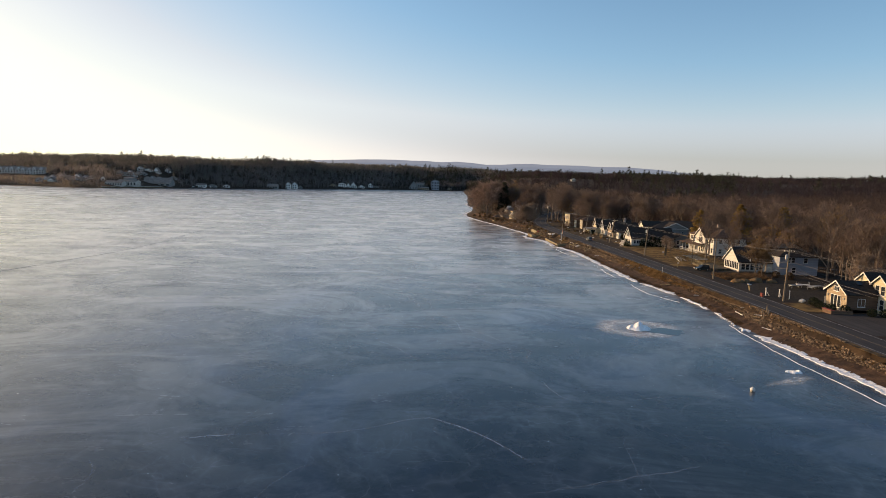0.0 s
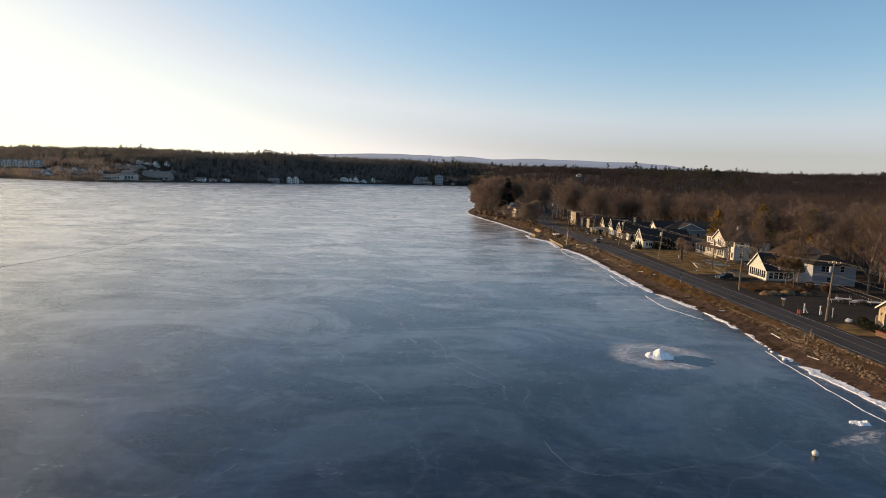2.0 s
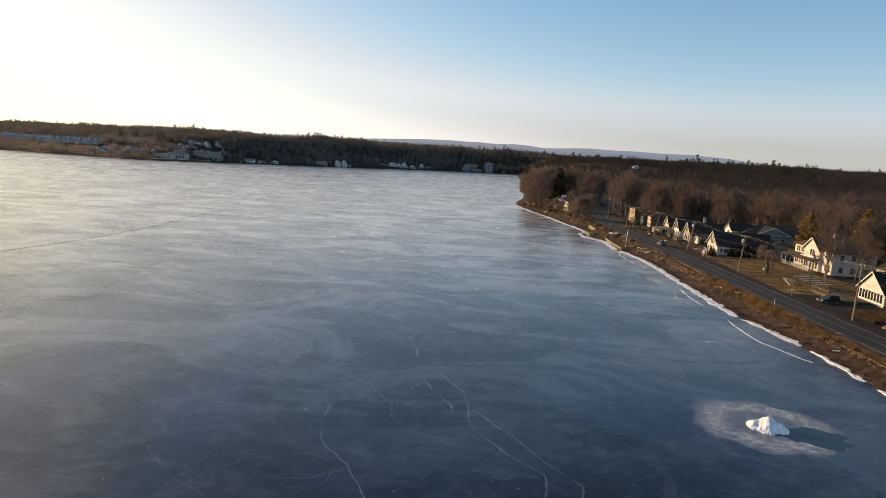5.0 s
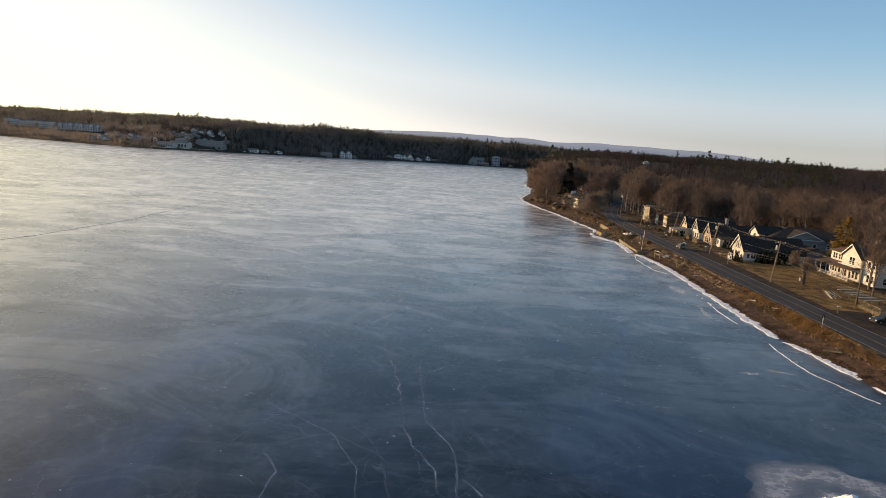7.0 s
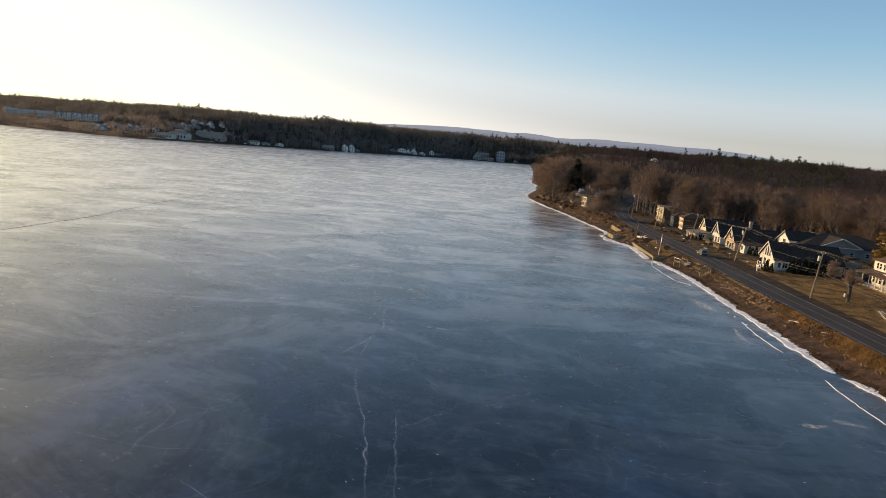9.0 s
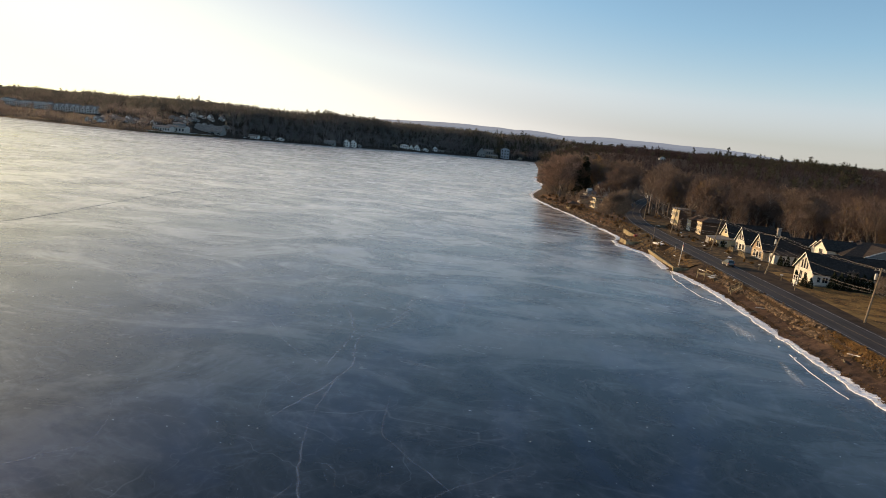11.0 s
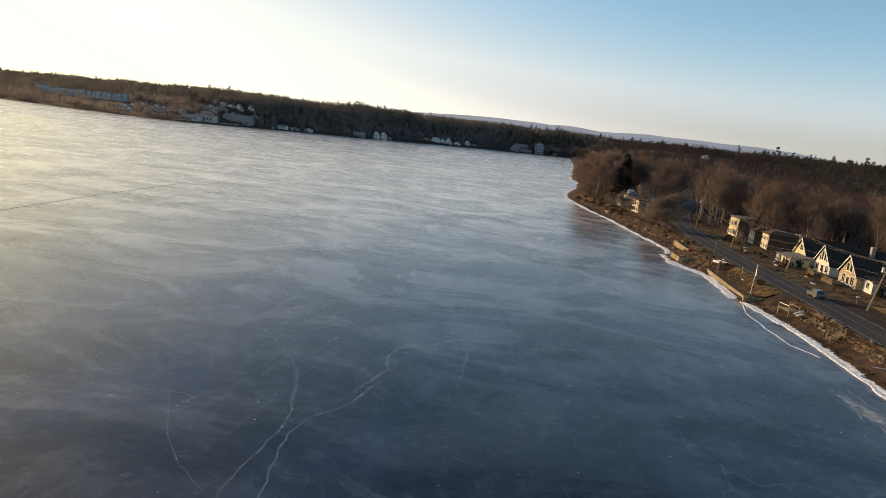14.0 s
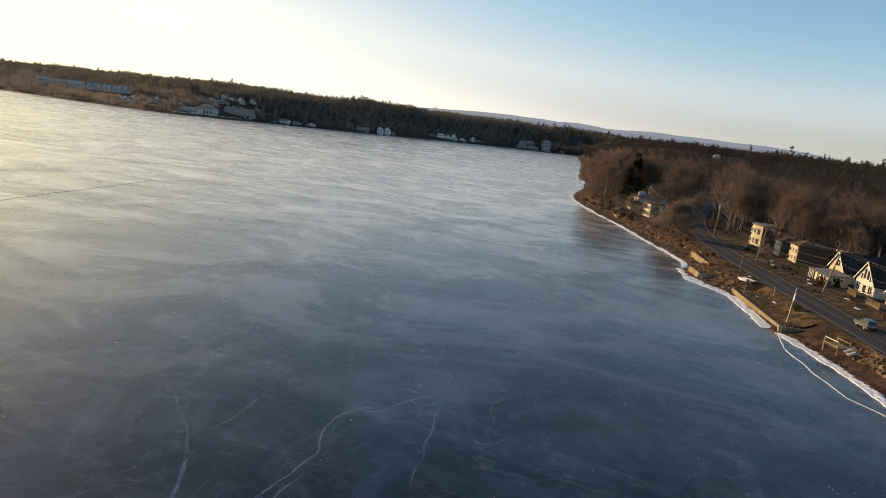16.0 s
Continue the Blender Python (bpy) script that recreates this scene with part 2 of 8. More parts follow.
FROST_RING = material("white frost round the heap", (0.30, 0.35, 0.43), (0.56, 0.61, 0.69), 0.9, 0.5)
nt = FROST_RING.node_tree
co = nt.nodes.new("ShaderNodeTexCoord")
reach = nt.nodes.new("ShaderNodeVectorMath")
reach.operation = "LENGTH"
nt.links.new(co.outputs["Object"], reach.inputs[0])
far_out = calc(nt, "ADD", calc(nt, "DIVIDE", reach.outputs["Value"], 8.0), calc(nt, "MULTIPLY", calc(nt, "SUBTRACT", noise_of(nt, 0.3, 5, 0.65, (1, 1, 1), 0.5), 0.5), 0.55))
rings = ramp(nt, far_out, [(0.18, 0.7), (0.28, 0.2), (0.42, 0.28), (0.58, 0.68), (0.74, 0.52), (0.95, 0.0)])
nt.links.new(calc(nt, "MULTIPLY", rings, ramp(nt, noise_of(nt, 1.2, 5, 0.7, (0.8, 1.2, 1), 0.8), [(0.32, 0.25), (0.58, 1.0)])), nt.nodes["Principled BSDF"].inputs["Alpha"])
DARK_ICE = material("smooth dark ice", (0.010, 0.016, 0.026), (0.024, 0.034, 0.050), 0.6, 0.18, spec=0.3)
ROCK = material("riprap rock", (0.060, 0.043, 0.030), (0.25, 0.18, 0.118), 1.6, 0.9, bump=0.7, bump_scale=6, vary=0.35, island=0.3)
# Paler copy of the bark; the sun on the trunks is in the colour.
BARK_SUNLIT = material("pale bark with sunlight in its colour", (0.22, 0.178, 0.142), (0.38, 0.32, 0.26), 2.5, 0.95, stretch=(1, 1, 0.25), bump=0.4)
TWIG_GOLD = material("golden bare twigs", (0.16, 0.105, 0.056), (0.26, 0.18, 0.098), 0.15, 0.95, island=0.35, stain=0.3)
TWIG_GREY = material("grey bare twigs", (0.23, 0.178, 0.138), (0.39, 0.31, 0.245), 0.15, 0.95, island=0.35, stain=0.3)
TWIG_TAN = material("tan bare willow twigs", (0.22, 0.152, 0.122), (0.37, 0.268, 0.215), 0.12, 0.95, island=0.35, stain=0.3)
BARK = material("grey brown bark", (0.098, 0.078, 0.063), (0.22, 0.178, 0.146), 2.5, 0.95, stretch=(1, 1, 0.25), bump=0.4)
TWIG = material("bare twigs", (0.115, 0.083, 0.067), (0.22, 0.160, 0.128), 0.15, 0.95, island=0.35, stain=0.3)
TWIG_RED = material("reddish bare twigs", (0.130, 0.096, 0.077), (0.24, 0.182, 0.144), 0.12, 0.95, island=0.35, stain=0.3)
# Aerial haze is put into these far tree colours, paler than near woods.
WOODS_HAZY = material("hazed far bare woodland", (0.140, 0.122, 0.116), (0.24, 0.208, 0.195), 0.022, 0.62, island=0.25, stain=0.25)
NEEDLE_HAZY = material("hazed far pine needles", (0.098, 0.100, 0.090), (0.175, 0.170, 0.148), 0.05, 0.62, island=0.3)
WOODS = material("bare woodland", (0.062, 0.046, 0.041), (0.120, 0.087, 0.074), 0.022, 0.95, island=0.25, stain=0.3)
# Backlit slopes: shade and haze are put into this darker, cooler copy.
WOODS_SHADED = material("distant woodland with shade in its colour", (0.034, 0.027, 0.030), (0.072, 0.056, 0.058), 0.022, 0.95, island=0.25, stain=0.3)
NEEDLE = material("dark pine needles", (0.032, 0.034, 0.024), (0.070, 0.070, 0.046), 0.2, 0.9, island=0.25)
# Pines in low sun: their sunlight is put into this yellow green.
NEEDLE_SUNLIT = material("pine needles with sunlight in their colour", (0.19, 0.125, 0.034), (0.32, 0.21, 0.062), 0.3, 0.9, island=0.4)
REED = material("dry grass", (0.135, 0.080, 0.034), (0.33, 0.205, 0.085), 0.4, 0.95, island=0.35)


def let_through(m, share):
    """Twigs and needles let part of the light pass between them."""
    nt = m.node_tree
    b, out = nt.nodes["Principled BSDF"], nt.nodes["Material Output"]
    tr, mx = nt.nodes.new("ShaderNodeBsdfTranslucent"), nt.nodes.new("ShaderNodeMixShader")
    nt.links.new(b.inputs["Base Color"].links[0].from_socket, tr.inputs["Color"])
    mx.inputs[0].default_value = share
    nt.links.new(b.outputs[0], mx.inputs[1])
    nt.links.new(tr.outputs[0], mx.inputs[2])
    nt.links.new(mx.outputs[0], out.inputs["Surface"])


for m in (WOODS_HAZY, NEEDLE_HAZY):
    let_through(m, 0.55)
for m in (WOODS, WOODS_SHADED):
    let_through(m, 0.45)
for m in (TWIG, TWIG_TAN, TWIG_RED, TWIG_GREY, TWIG_GOLD, NEEDLE, NEEDLE_SUNLIT):
    let_through(m, 0.3)
SHRUB = material("brown shrub twigs", (0.065, 0.040, 0.024), (0.165, 0.105, 0.058), 0.6, 0.95, island=0.4)
HEDGE = material("dark evergreen", (0.010, 0.014, 0.008), (0.03, 0.036, 0.018), 1.0, 0.9, island=0.4)
WHITE_SIDING = material("white painted siding", (0.50, 0.48, 0.43), (0.62, 0.60, 0.54), 0.8, 0.6, stretch=(0.2, 0.2, 6), bump=0.3, bump_scale=1.2)
CREAM_SIDING = material("cream painted siding", (0.46, 0.39, 0.25), (0.58, 0.50, 0.33), 0.8, 0.65, stretch=(0.2, 0.2, 6), bump=0.3, bump_scale=1.2)
TAN_SHINGLE = material("tan wall shingles", (0.22, 0.175, 0.12), (0.44, 0.35, 0.24), 2.2, 0.85, bump=0.5, bump_scale=5)
GREY_SIDING = material("grey siding", (0.20, 0.205, 0.20), (0.29, 0.295, 0.29), 0.8, 0.7, stretch=(0.2, 0.2, 6), bump=0.3, bump_scale=1.2)
BLUE_SIDING = material("pale blue grey siding", (0.28, 0.31, 0.36), (0.38, 0.41, 0.46), 0.8, 0.7, stretch=(0.2, 0.2, 6), bump=0.3, bump_scale=1.2)
BROWN_SIDING = material("brown siding", (0.08, 0.046, 0.028), (0.15, 0.085, 0.05), 1.0, 0.8, stretch=(0.3, 0.3, 4), bump=0.3)
ROOF_DARK = material("dark asphalt shingles", (0.024, 0.020, 0.018), (0.050, 0.041, 0.036), 2.0, 0.95, bump=0.4, bump_scale=7)
ROOF_BROWN = material("brown asphalt shingles", (0.06, 0.04, 0.03), (0.12, 0.08, 0.06), 2.0, 0.9, bump=0.4, bump_scale=7)
ROOF_GREY = material("grey asphalt shingles", (0.11, 0.11, 0.11), (0.18, 0.175, 0.17), 2.0, 0.9, bump=0.4, bump_scale=7)
TRIM = material("white trim paint", (0.58, 0.57, 0.54), (0.72, 0.70, 0.67), 1.5, 0.6)
BRICK = material("chimney masonry", (0.20, 0.17, 0.15), (0.42, 0.38, 0.33), 3.0, 0.9, bump=0.5, bump_scale=9)
POLE_WOOD = material("weathered pole timber", (0.15, 0.115, 0.08), (0.30, 0.24, 0.17), 1.5, 0.9, stretch=(2, 2, 0.15), bump=0.4)
PLANK_DARK = material("dark weathered planks", (0.07, 0.058, 0.04), (0.16, 0.13, 0.085), 1.2, 0.9, stretch=(1, 1, 0.3), bump=0.4, vary=0.18)
DULL_RED = material("dull red paint", (0.16, 0.025, 0.018), (0.28, 0.045, 0.03), 2.0, 0.6)
PLANK = material("weathered planks", (0.14, 0.115, 0.068), (0.31, 0.26, 0.16), 1.2, 0.9, stretch=(1, 1, 0.3), bump=0.4, vary=0.18)
WIRE = material("cable", (0.16, 0.15, 0.14), (0.24, 0.22, 0.2), 1.0, 0.5)
METAL = material("galvanised metal", (0.35, 0.36, 0.37), (0.5, 0.5, 0.5), 2.0, 0.45, metal=0.8)
RED = material("red paint", (0.36, 0.03, 0.02), (0.5, 0.05, 0.035), 2.0, 0.5)
BLACK = material("black rubber", (0.015, 0.015, 0.015), (0.03, 0.03, 0.03), 4.0, 0.8)
CAR_SILVER = material("grey car paint", (0.16, 0.165, 0.155), (0.21, 0.21, 0.20), 1.0, 0.25, metal=0.4)
CAR_DARK = material("dark car paint", (0.03, 0.04, 0.04), (0.05, 0.06, 0.06), 1.0, 0.2, metal=0.3)
POINT_EARTH = material("reddish earth with leaf litter", (0.032, 0.018, 0.012), (0.16, 0.092, 0.050), 0.4, 0.95, bump=0.7, bump_scale=4, spread=(0.38, 0.64), stain=0.3)
DIRT_GRASS = material("trodden earth with dry grass", (0.022, 0.016, 0.011), (0.15, 0.098, 0.042), 0.55, 0.95, bump=0.7, bump_scale=5, spread=(0.42, 0.66), stain=0.3)
SHORE_SNOW = material("weathered snow at the shore", (0.42, 0.46, 0.53), (0.84, 0.85, 0.87), 1.5, 0.75, bump=1.0, bump_scale=4, spread=(0.30, 0.52))
SOIL = material("heap of earth", (0.10, 0.065, 0.035), (0.22, 0.15, 0.08), 0.9, 0.95, bump=0.8, bump_scale=3)
# Air haze over the hills is put into emission; sunlight hardly shapes them.
RIDGE = haze_glow_material("hills glowing haze blue", (0.165, 0.195, 0.245), 0.85)
# Far walls are paled too: haze and bounced light sit in their colours.
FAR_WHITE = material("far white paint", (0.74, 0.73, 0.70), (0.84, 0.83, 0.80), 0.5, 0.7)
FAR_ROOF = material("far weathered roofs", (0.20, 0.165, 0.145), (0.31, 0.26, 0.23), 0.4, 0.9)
PLASTER = material("hazed far pale walls", (0.46, 0.43, 0.40), (0.60, 0.57, 0.53), 0.5, 0.8)


# ---------------------------------------------------------------- mesh tools
class Build:
    """Collects points and faces of one mesh."""

    def __init__(self):
        self.v, self.f = [], []

    def add(self, pts, faces):
        n = len(self.v)
        self.v += [tuple(p) for p in pts]
        self.f += [tuple(n + i for i in f) for f in faces]
        return self

    def box(self, x0, x1, y0, y1, z0, z1):
        p = [(x, y, z) for z in (z0, z1) for y in (y0, y1) for x in (x0, x1)]
        return self.add(p, [(0, 2, 3, 1), (4, 5, 7, 6), (0, 1, 5, 4), (2, 6, 7, 3), (0, 4, 6, 2), (1, 3, 7, 5)])

    def extrude(self, ring, way):
        """A closed prism: the ring of points and its copy moved by way."""
        n, w = len(ring), Vector(way)
        pts = [Vector(p) for p in ring] + [Vector(p) + w for p in ring]
        faces = [tuple(range(n))[::-1], tuple(range(n, 2 * n))]
        faces += [(i, (i + 1) % n, n + (i + 1) % n, n + i) for i in range(n)]
        return self.add(pts, faces)

    def tube(self, a, b, r0, r1=None, sides=6, caps=True):
        a, b = Vector(a), Vector(b)
        r1 = r0 if r1 is None else r1
        d = (b - a).normalized()
        u = d.orthogonal().normalized()
        w = d.cross(u)
        pts = []
        for c, r in ((a, r0), (b, r1)):
            pts += [c + (u * math.cos(2 * math.pi * i / sides) + w * math.sin(2 * math.pi * i / sides)) * r for i in range(sides)]
        faces = [(i, (i + 1) % sides, sides + (i + 1) % sides, sides + i) for i in range(sides)]
        if caps:
            faces += [tuple(range(sides))[::-1], tuple(range(sides, 2 * sides))]
        return self.add(pts, faces)

    def beam(self, a, b, w, h):
        """A rectangular bar from a to b, w wide and h high."""
        a, b = Vector(a), Vector(b)
        d = (b - a).normalized()
        side = d.cross(Vector((0, 0, 1)))
        side = (side.normalized() if side.length > 0.01 else Vector((1, 0, 0))) * w / 2
        up = side.cross(d).normalized() * h / 2
        ring = [a - side - up, a + side - up, a + side + up, a - side + up]
        return self.extrude(ring, b - a)

    def lump(self, c, r, squash=0.6, rough=0.25, seed=0, rings=4, sides=8):
        """An uneven closed heap or stone."""
        rng = random.Random(seed)
        pts = [(c[0], c[1], c[2] + r * squash * (1 + rough * (rng.random() - 0.5)))]
        for i in range(1, rings):
            a = math.pi * i / rings
            for k in range(sides):
                q = 2 * math.pi * (k + 0.5 * (i % 2)) / sides
                s = r * (1 + rough * 2 * (rng.random() - 0.5))
                pts.append((c[0] + s * math.sin(a) * math.cos(q), c[1] + s * math.sin(a) * math.sin(q), c[2] + s * squash * math.cos(a)))
        pts.append((c[0], c[1], c[2] - r * squash))
        faces = [(0, 1 + k, 1 + (k + 1) % sides) for k in range(sides)]
        for i in range(rings - 2):
            o = 1 + i * sides
            faces += [(o + k, o + sides + k, o + sides + (k + 1) % sides, o + (k + 1) % sides) for k in range(sides)]
        o, last = 1 + (rings - 2) * sides, len(pts) - 1
        faces += [(o + k, last, o + (k + 1) % sides) for k in range(sides)]
        return self.add(pts, faces)

    def mesh(self, name, mat, smooth=False):
        me = bpy.data.meshes.new(name)
        me.from_pydata(self.v, [], self.f)
        me.materials.append(mat)
        bm = bmesh.new()
        bm.from_mesh(me)
        bmesh.ops.recalc_face_normals(bm, faces=bm.faces)
        bm.to_mesh(me)
        bm.free()
        if smooth:
            me.polygons.foreach_set("use_smooth", [True] * len(me.polygons))
        return me


def part(name, built, mat, parent=None, label="", smooth=False):
    me = built if isinstance(built, bpy.types.Mesh) else built.mesh(name, mat, smooth)
    ob = new(name, me)
    ob.parent = parent
    return tagged(ob, label)


def thing(name, label, category, at=(0, 0, 0), turn=0.0, group="", kind=""):
    """An Empty at the base of a thing, for its parts."""
    ob = new(name)
    ob.matrix_world = pose(*at, 0, 0, turn)
    return tagged(ob, label, category, group, kind)


def mesh_np(name, verts, tris, mat, smooth=False):
    """A mesh from arrays: points (n, 3) and triangles (m, 3)."""
    me = bpy.data.meshes.new(name)
    verts, tris = np.asarray(verts, np.float32), np.asarray(tris, np.int32)
    me.vertices.add(len(verts))
    me.vertices.foreach_set("co", verts.ravel())
    me.loops.add(tris.size)
    me.loops.foreach_set("vertex_index", tris.ravel())
    me.polygons.add(len(tris))
    me.polygons.foreach_set("loop_start", np.arange(0, tris.size, 3, dtype=np.int32))
    me.polygons.foreach_set("loop_total", np.full(len(tris), 3, np.int32))
    me.polygons.foreach_set("use_smooth", np.full(len(tris), smooth))
    me.materials.append(mat)
    me.update(calc_edges=True)
    return me


# ---------------------------------------------------------------- the lie of the land
SHORE = np.array([(-600, 64), (0, 61), (80, 60.2), (100, 59), (112, 58), (121, 57.8), (132, 59), (145, 58.4), (157, 57.4), (172, 54.6), (200, 53.9),
                  (237, 53.2), (255, 50.6), (262, 49.2), (290, 48.6), (292, 45), (301, 43.4), (307, 41), (313, 43.5), (320, 45), (332, 43.6), (355, 39.2),
                  (383, 34.6), (419, 26.6), (460, 20), (490, 19), (510, 21), (561, 28), (633, 32), (665, 28), (780, 33), (1050, 45), (1590, 57), (4000, 57)])
FAR_SHORE = np.array([(-4000, 2200), (-1500, 1250), (-840, 1020), (-610, 945), (-520, 945), (-420, 1085), (-310, 1205), (-220, 1360),
                      (-95, 1500), (0, 1540), (57, 1590), (150, 1605), (152, 9000)])
ROAD = np.array([(-500, 72), (40, 69.3), (90, 68.8), (130, 67.9), (162, 66.2), (213, 63.5), (259, 61.3), (294, 59.2), (325, 57.7), (355, 57.9),
                 (385, 61), (415, 66.6), (450, 75), (505, 91), (560, 110), (640, 145), (900, 260)])


def smooth_step(x):
    x = np.clip(x, 0, 1)
    return x * x * (3 - 2 * x)


def glide(y, table):
    """The table's second column at y, softened over a few metres."""
    return sum(np.interp(np.asarray(y, float) + o, table[:, 0], table[:, 1]) for o in (-4, -2, 0, 2, 4)) / 5


def inland(x, y):
    return np.maximum(x - glide(y, SHORE), y - np.interp(x, FAR_SHORE[:, 0], FAR_SHORE[:, 1]))


def land(x, y):
    """The height of the ground."""
    x, y = np.asarray(x, float), np.asarray(y, float)
    d1 = x - glide(y, SHORE)
    d2 = y - np.interp(x, FAR_SHORE[:, 0], FAR_SHORE[:, 1])
    d = np.maximum(d1, d2)
    rough = 0.12 * np.sin(0.9 * y + 0.4 * x) * np.sin(0.53 * x - 0.31 * y) + 0.08 * np.sin(2.1 * y) * np.sin(1.7 * x)
    h = np.interp(d, [-60, -6, -1, 0, 1.2, 3, 6.2, 8, 30], [-6, -1.2, -0.35, 0.02, 0.4, 0.8, 2.35, 2.7, 2.9])
    h = h + rough * np.interp(d, [-1, 1, 7, 9], [0.3, 1, 1, 0.2])
    # the filled ground behind the timber sea wall, and the low lots beyond
    low = (y > 262.4) & (y < 290.3) & (x > 48.9) & (x < 55)
    h = np.where(low, np.interp(x, [48.9, 53, 55], [0.95, 1.3, 2.5]), h)
    near_road = np.abs(x - glide(y, ROAD))
    h = np.where((near_road < 6) & (y < 900) & (d > 5), h + (2.74 - h) * smooth_step((6.0 - near_road) / 1.6), h)
    swell = np.interp(np.degrees(np.arctan2(x, np.maximum(y - 60, 1.0))), [8, 14, 25, 28.5, 45], [1, 1.12, 1.14, 0.84, 0.82])
    rise = 61 * swell * smooth_step((d1 - 130) / 1100) * (d1 > 0)
    rise = np.maximum(rise, 33 * smooth_step((y - 640) / 600) * smooth_step((x - 40) / 140))
    rise = np.maximum(rise, 44 * smooth_step((y - 1570) / 320))
    ridge = np.interp(x, [-1500, -900, -500, -350, 0], [36, 41, 42, 46, 46])
    rise = np.maximum(rise, np.where(d2 > 0, ridge * smooth_step(d2 / 300), 0))
    h = h + rise * smooth_step((d + 20) / 60)
    return h


def height(x, y):
    return float(land(np.array([x]), np.array([y]))[0])


def grid_sheet(name, xs, ys, mat, lift=0.0, keep=None):
    gx, gy = np.meshgrid(xs, ys)
    gz = land(gx, gy) + lift
    n, m = gx.shape
    idx = np.arange(n * m).reshape(n, m)
    a, b, c, e = idx[:-1, :-1].ravel(), idx[:-1, 1:].ravel(), idx[1:, 1:].ravel(), idx[1:, :-1].ravel()
    tris = np.concatenate([np.stack([a, b, c], 1), np.stack([a, c, e], 1)])
    verts = np.stack([gx.ravel(), gy.ravel(), gz.ravel()], 1)
    if keep is not None:
        tris = tris[keep(verts[tris].mean(1))]
    return mesh_np(name, verts, tris, mat, True)


def steps(*spans):
    """Joined runs of numbers: (start, end, step) each."""
    return np.unique(np.concatenate([np.arange(a, b + 1e-6, s) for a, b, s in spans]))


xs = steps((-4500, -1000, 250), (-1000, 0, 40), (0, 20, 5), (20, 40, 2), (40, 80, 0.6), (80, 120, 3), (120, 400, 20), (400, 4500, 200))
ys = steps((-1500, 0, 100), (0, 60, 10), (60, 345, 0.8), (345, 520, 2.5), (520, 1000, 20), (1000, 1800, 30), (1800, 4500, 200))
ground = new("ground", grid_sheet("ground", xs, ys, GROUND, keep=lambda c: inland(c[:, 0], c[:, 1]) > -40))
tagged(ground, "brown earth and leaf litter with dry grass", "ground", kind="structure")

ice = new("water", Build().add([(-4500, -1500, 0), (120, -1500, 0), (120, 2600, 0), (-4500, 2600, 0)], [(0, 1, 2, 3)]).mesh("water", ICE))
tagged(ice, "frozen lake with grey blue cracked ice", "ice", kind="structure")


def ribbon(name, ys, left, right, z, mat, thick=0.1):
    """A strip along the road: from left to right of the centre line."""
    ys = np.asarray(ys, float)
    x = glide(ys, ROAD)
    t = np.gradient(x, ys)
    nx, ny = 1 / np.hypot(1, t), -t / np.hypot(1, t)
    b = Build()
    pts = []
    for i in range(len(ys)):
        for off in (left, right):
            px, py = x[i] + nx[i] * off, ys[i] + ny[i] * off
            pz = z + max(0.0, height(x[i], ys[i]) - 2.74)
            pts += [(px, py, pz), (px, py, pz - thick)]
    faces = []
    for i in range(len(ys) - 1):
        o = 4 * i
        faces += [(o, o + 4, o + 6, o + 2), (o, o + 1, o + 5, o + 4), (o + 2, o + 6, o + 7, o + 3)]
    return b.add(pts, faces).mesh(name, mat)


road_ys = steps((-300, 60, 20), (60, 560, 4), (560, 900, 20))
road = new("road", ribbon("road", road_ys, -3.7, 3.7, 2.84, ASPHALT, 0.16))
tagged(road, "grey two lane asphalt road along the shore", "road", kind="structure")
for left, right, mat in ((-3.25, -3.1, PAINT_WHITE), (3.1, 3.25, PAINT_WHITE), (-0.2, -0.08, PAINT_YELLOW), (0.08, 0.2, PAINT_YELLOW)):
    part("road_line", ribbon("road_line", steps((-100, 60, 20), (60, 520, 4)), left, right, 2.846, mat, 0.004), mat, road)


def sheet_on_land(name, x0, x1, y0, y1, mat, label, category, lift=0.03, step=1.5, keep=None):
    ob = new(name, grid_sheet(name, np.arange(x0, x1 + 0.01, step), np.arange(y0, y1 + 0.01, step), mat, lift, keep))
    return tagged(ob, label, category, kind="structure")


sheet_on_land("lawn", 70.5, 94, 186, 243, LAWN, "golden brown dry winter lawn beside the road", "lawn", keep=lambda c: c[:, 0] > glide(c[:, 1], ROAD) + 5.2)
sheet_on_land("lawn", 72, 80, 243, 262, LAWN, "strip of dry lawn before a white cottage", "lawn", 0.035)
sheet_on_land("lawn", 72.2, 78, 119.5, 128.6, LAWN, "dry lawn before a shingled house", "lawn", 0.035)
sheet_on_land("gravel_lot", 71.5, 110, 130, 184, GRAVEL, "dark gravel parking lot beside the road", "parking lot", 0.025, keep=lambda c: c[:, 0] > glide(c[:, 1], ROAD) + 4)
sheet_on_land("forecourt", 61, 80, 262.5, 372, DIRT_GRASS, "trodden brown earth and dry grass before the gabled cottages", "ground", 0.03, keep=lambda c: c[:, 0] > glide(c[:, 1], ROAD) + 4)
sheet_on_land("driveway", 72.6, 90, 100, 118, ASPHALT, "asphalt driveway beside a house", "driveway", 0.03, keep=lambda c: c[:, 0] > glide(c[:, 1], ROAD) + 4)
sheet_on_land("verge", 49.6, 57, 262.6, 290.2, DIRT_GRASS, "dry grass on the filled ground behind the sea wall", "grass", 0.04, 0.7, keep=lambda c: c[:, 0] < glide(c[:, 1], ROAD) - 3.9)
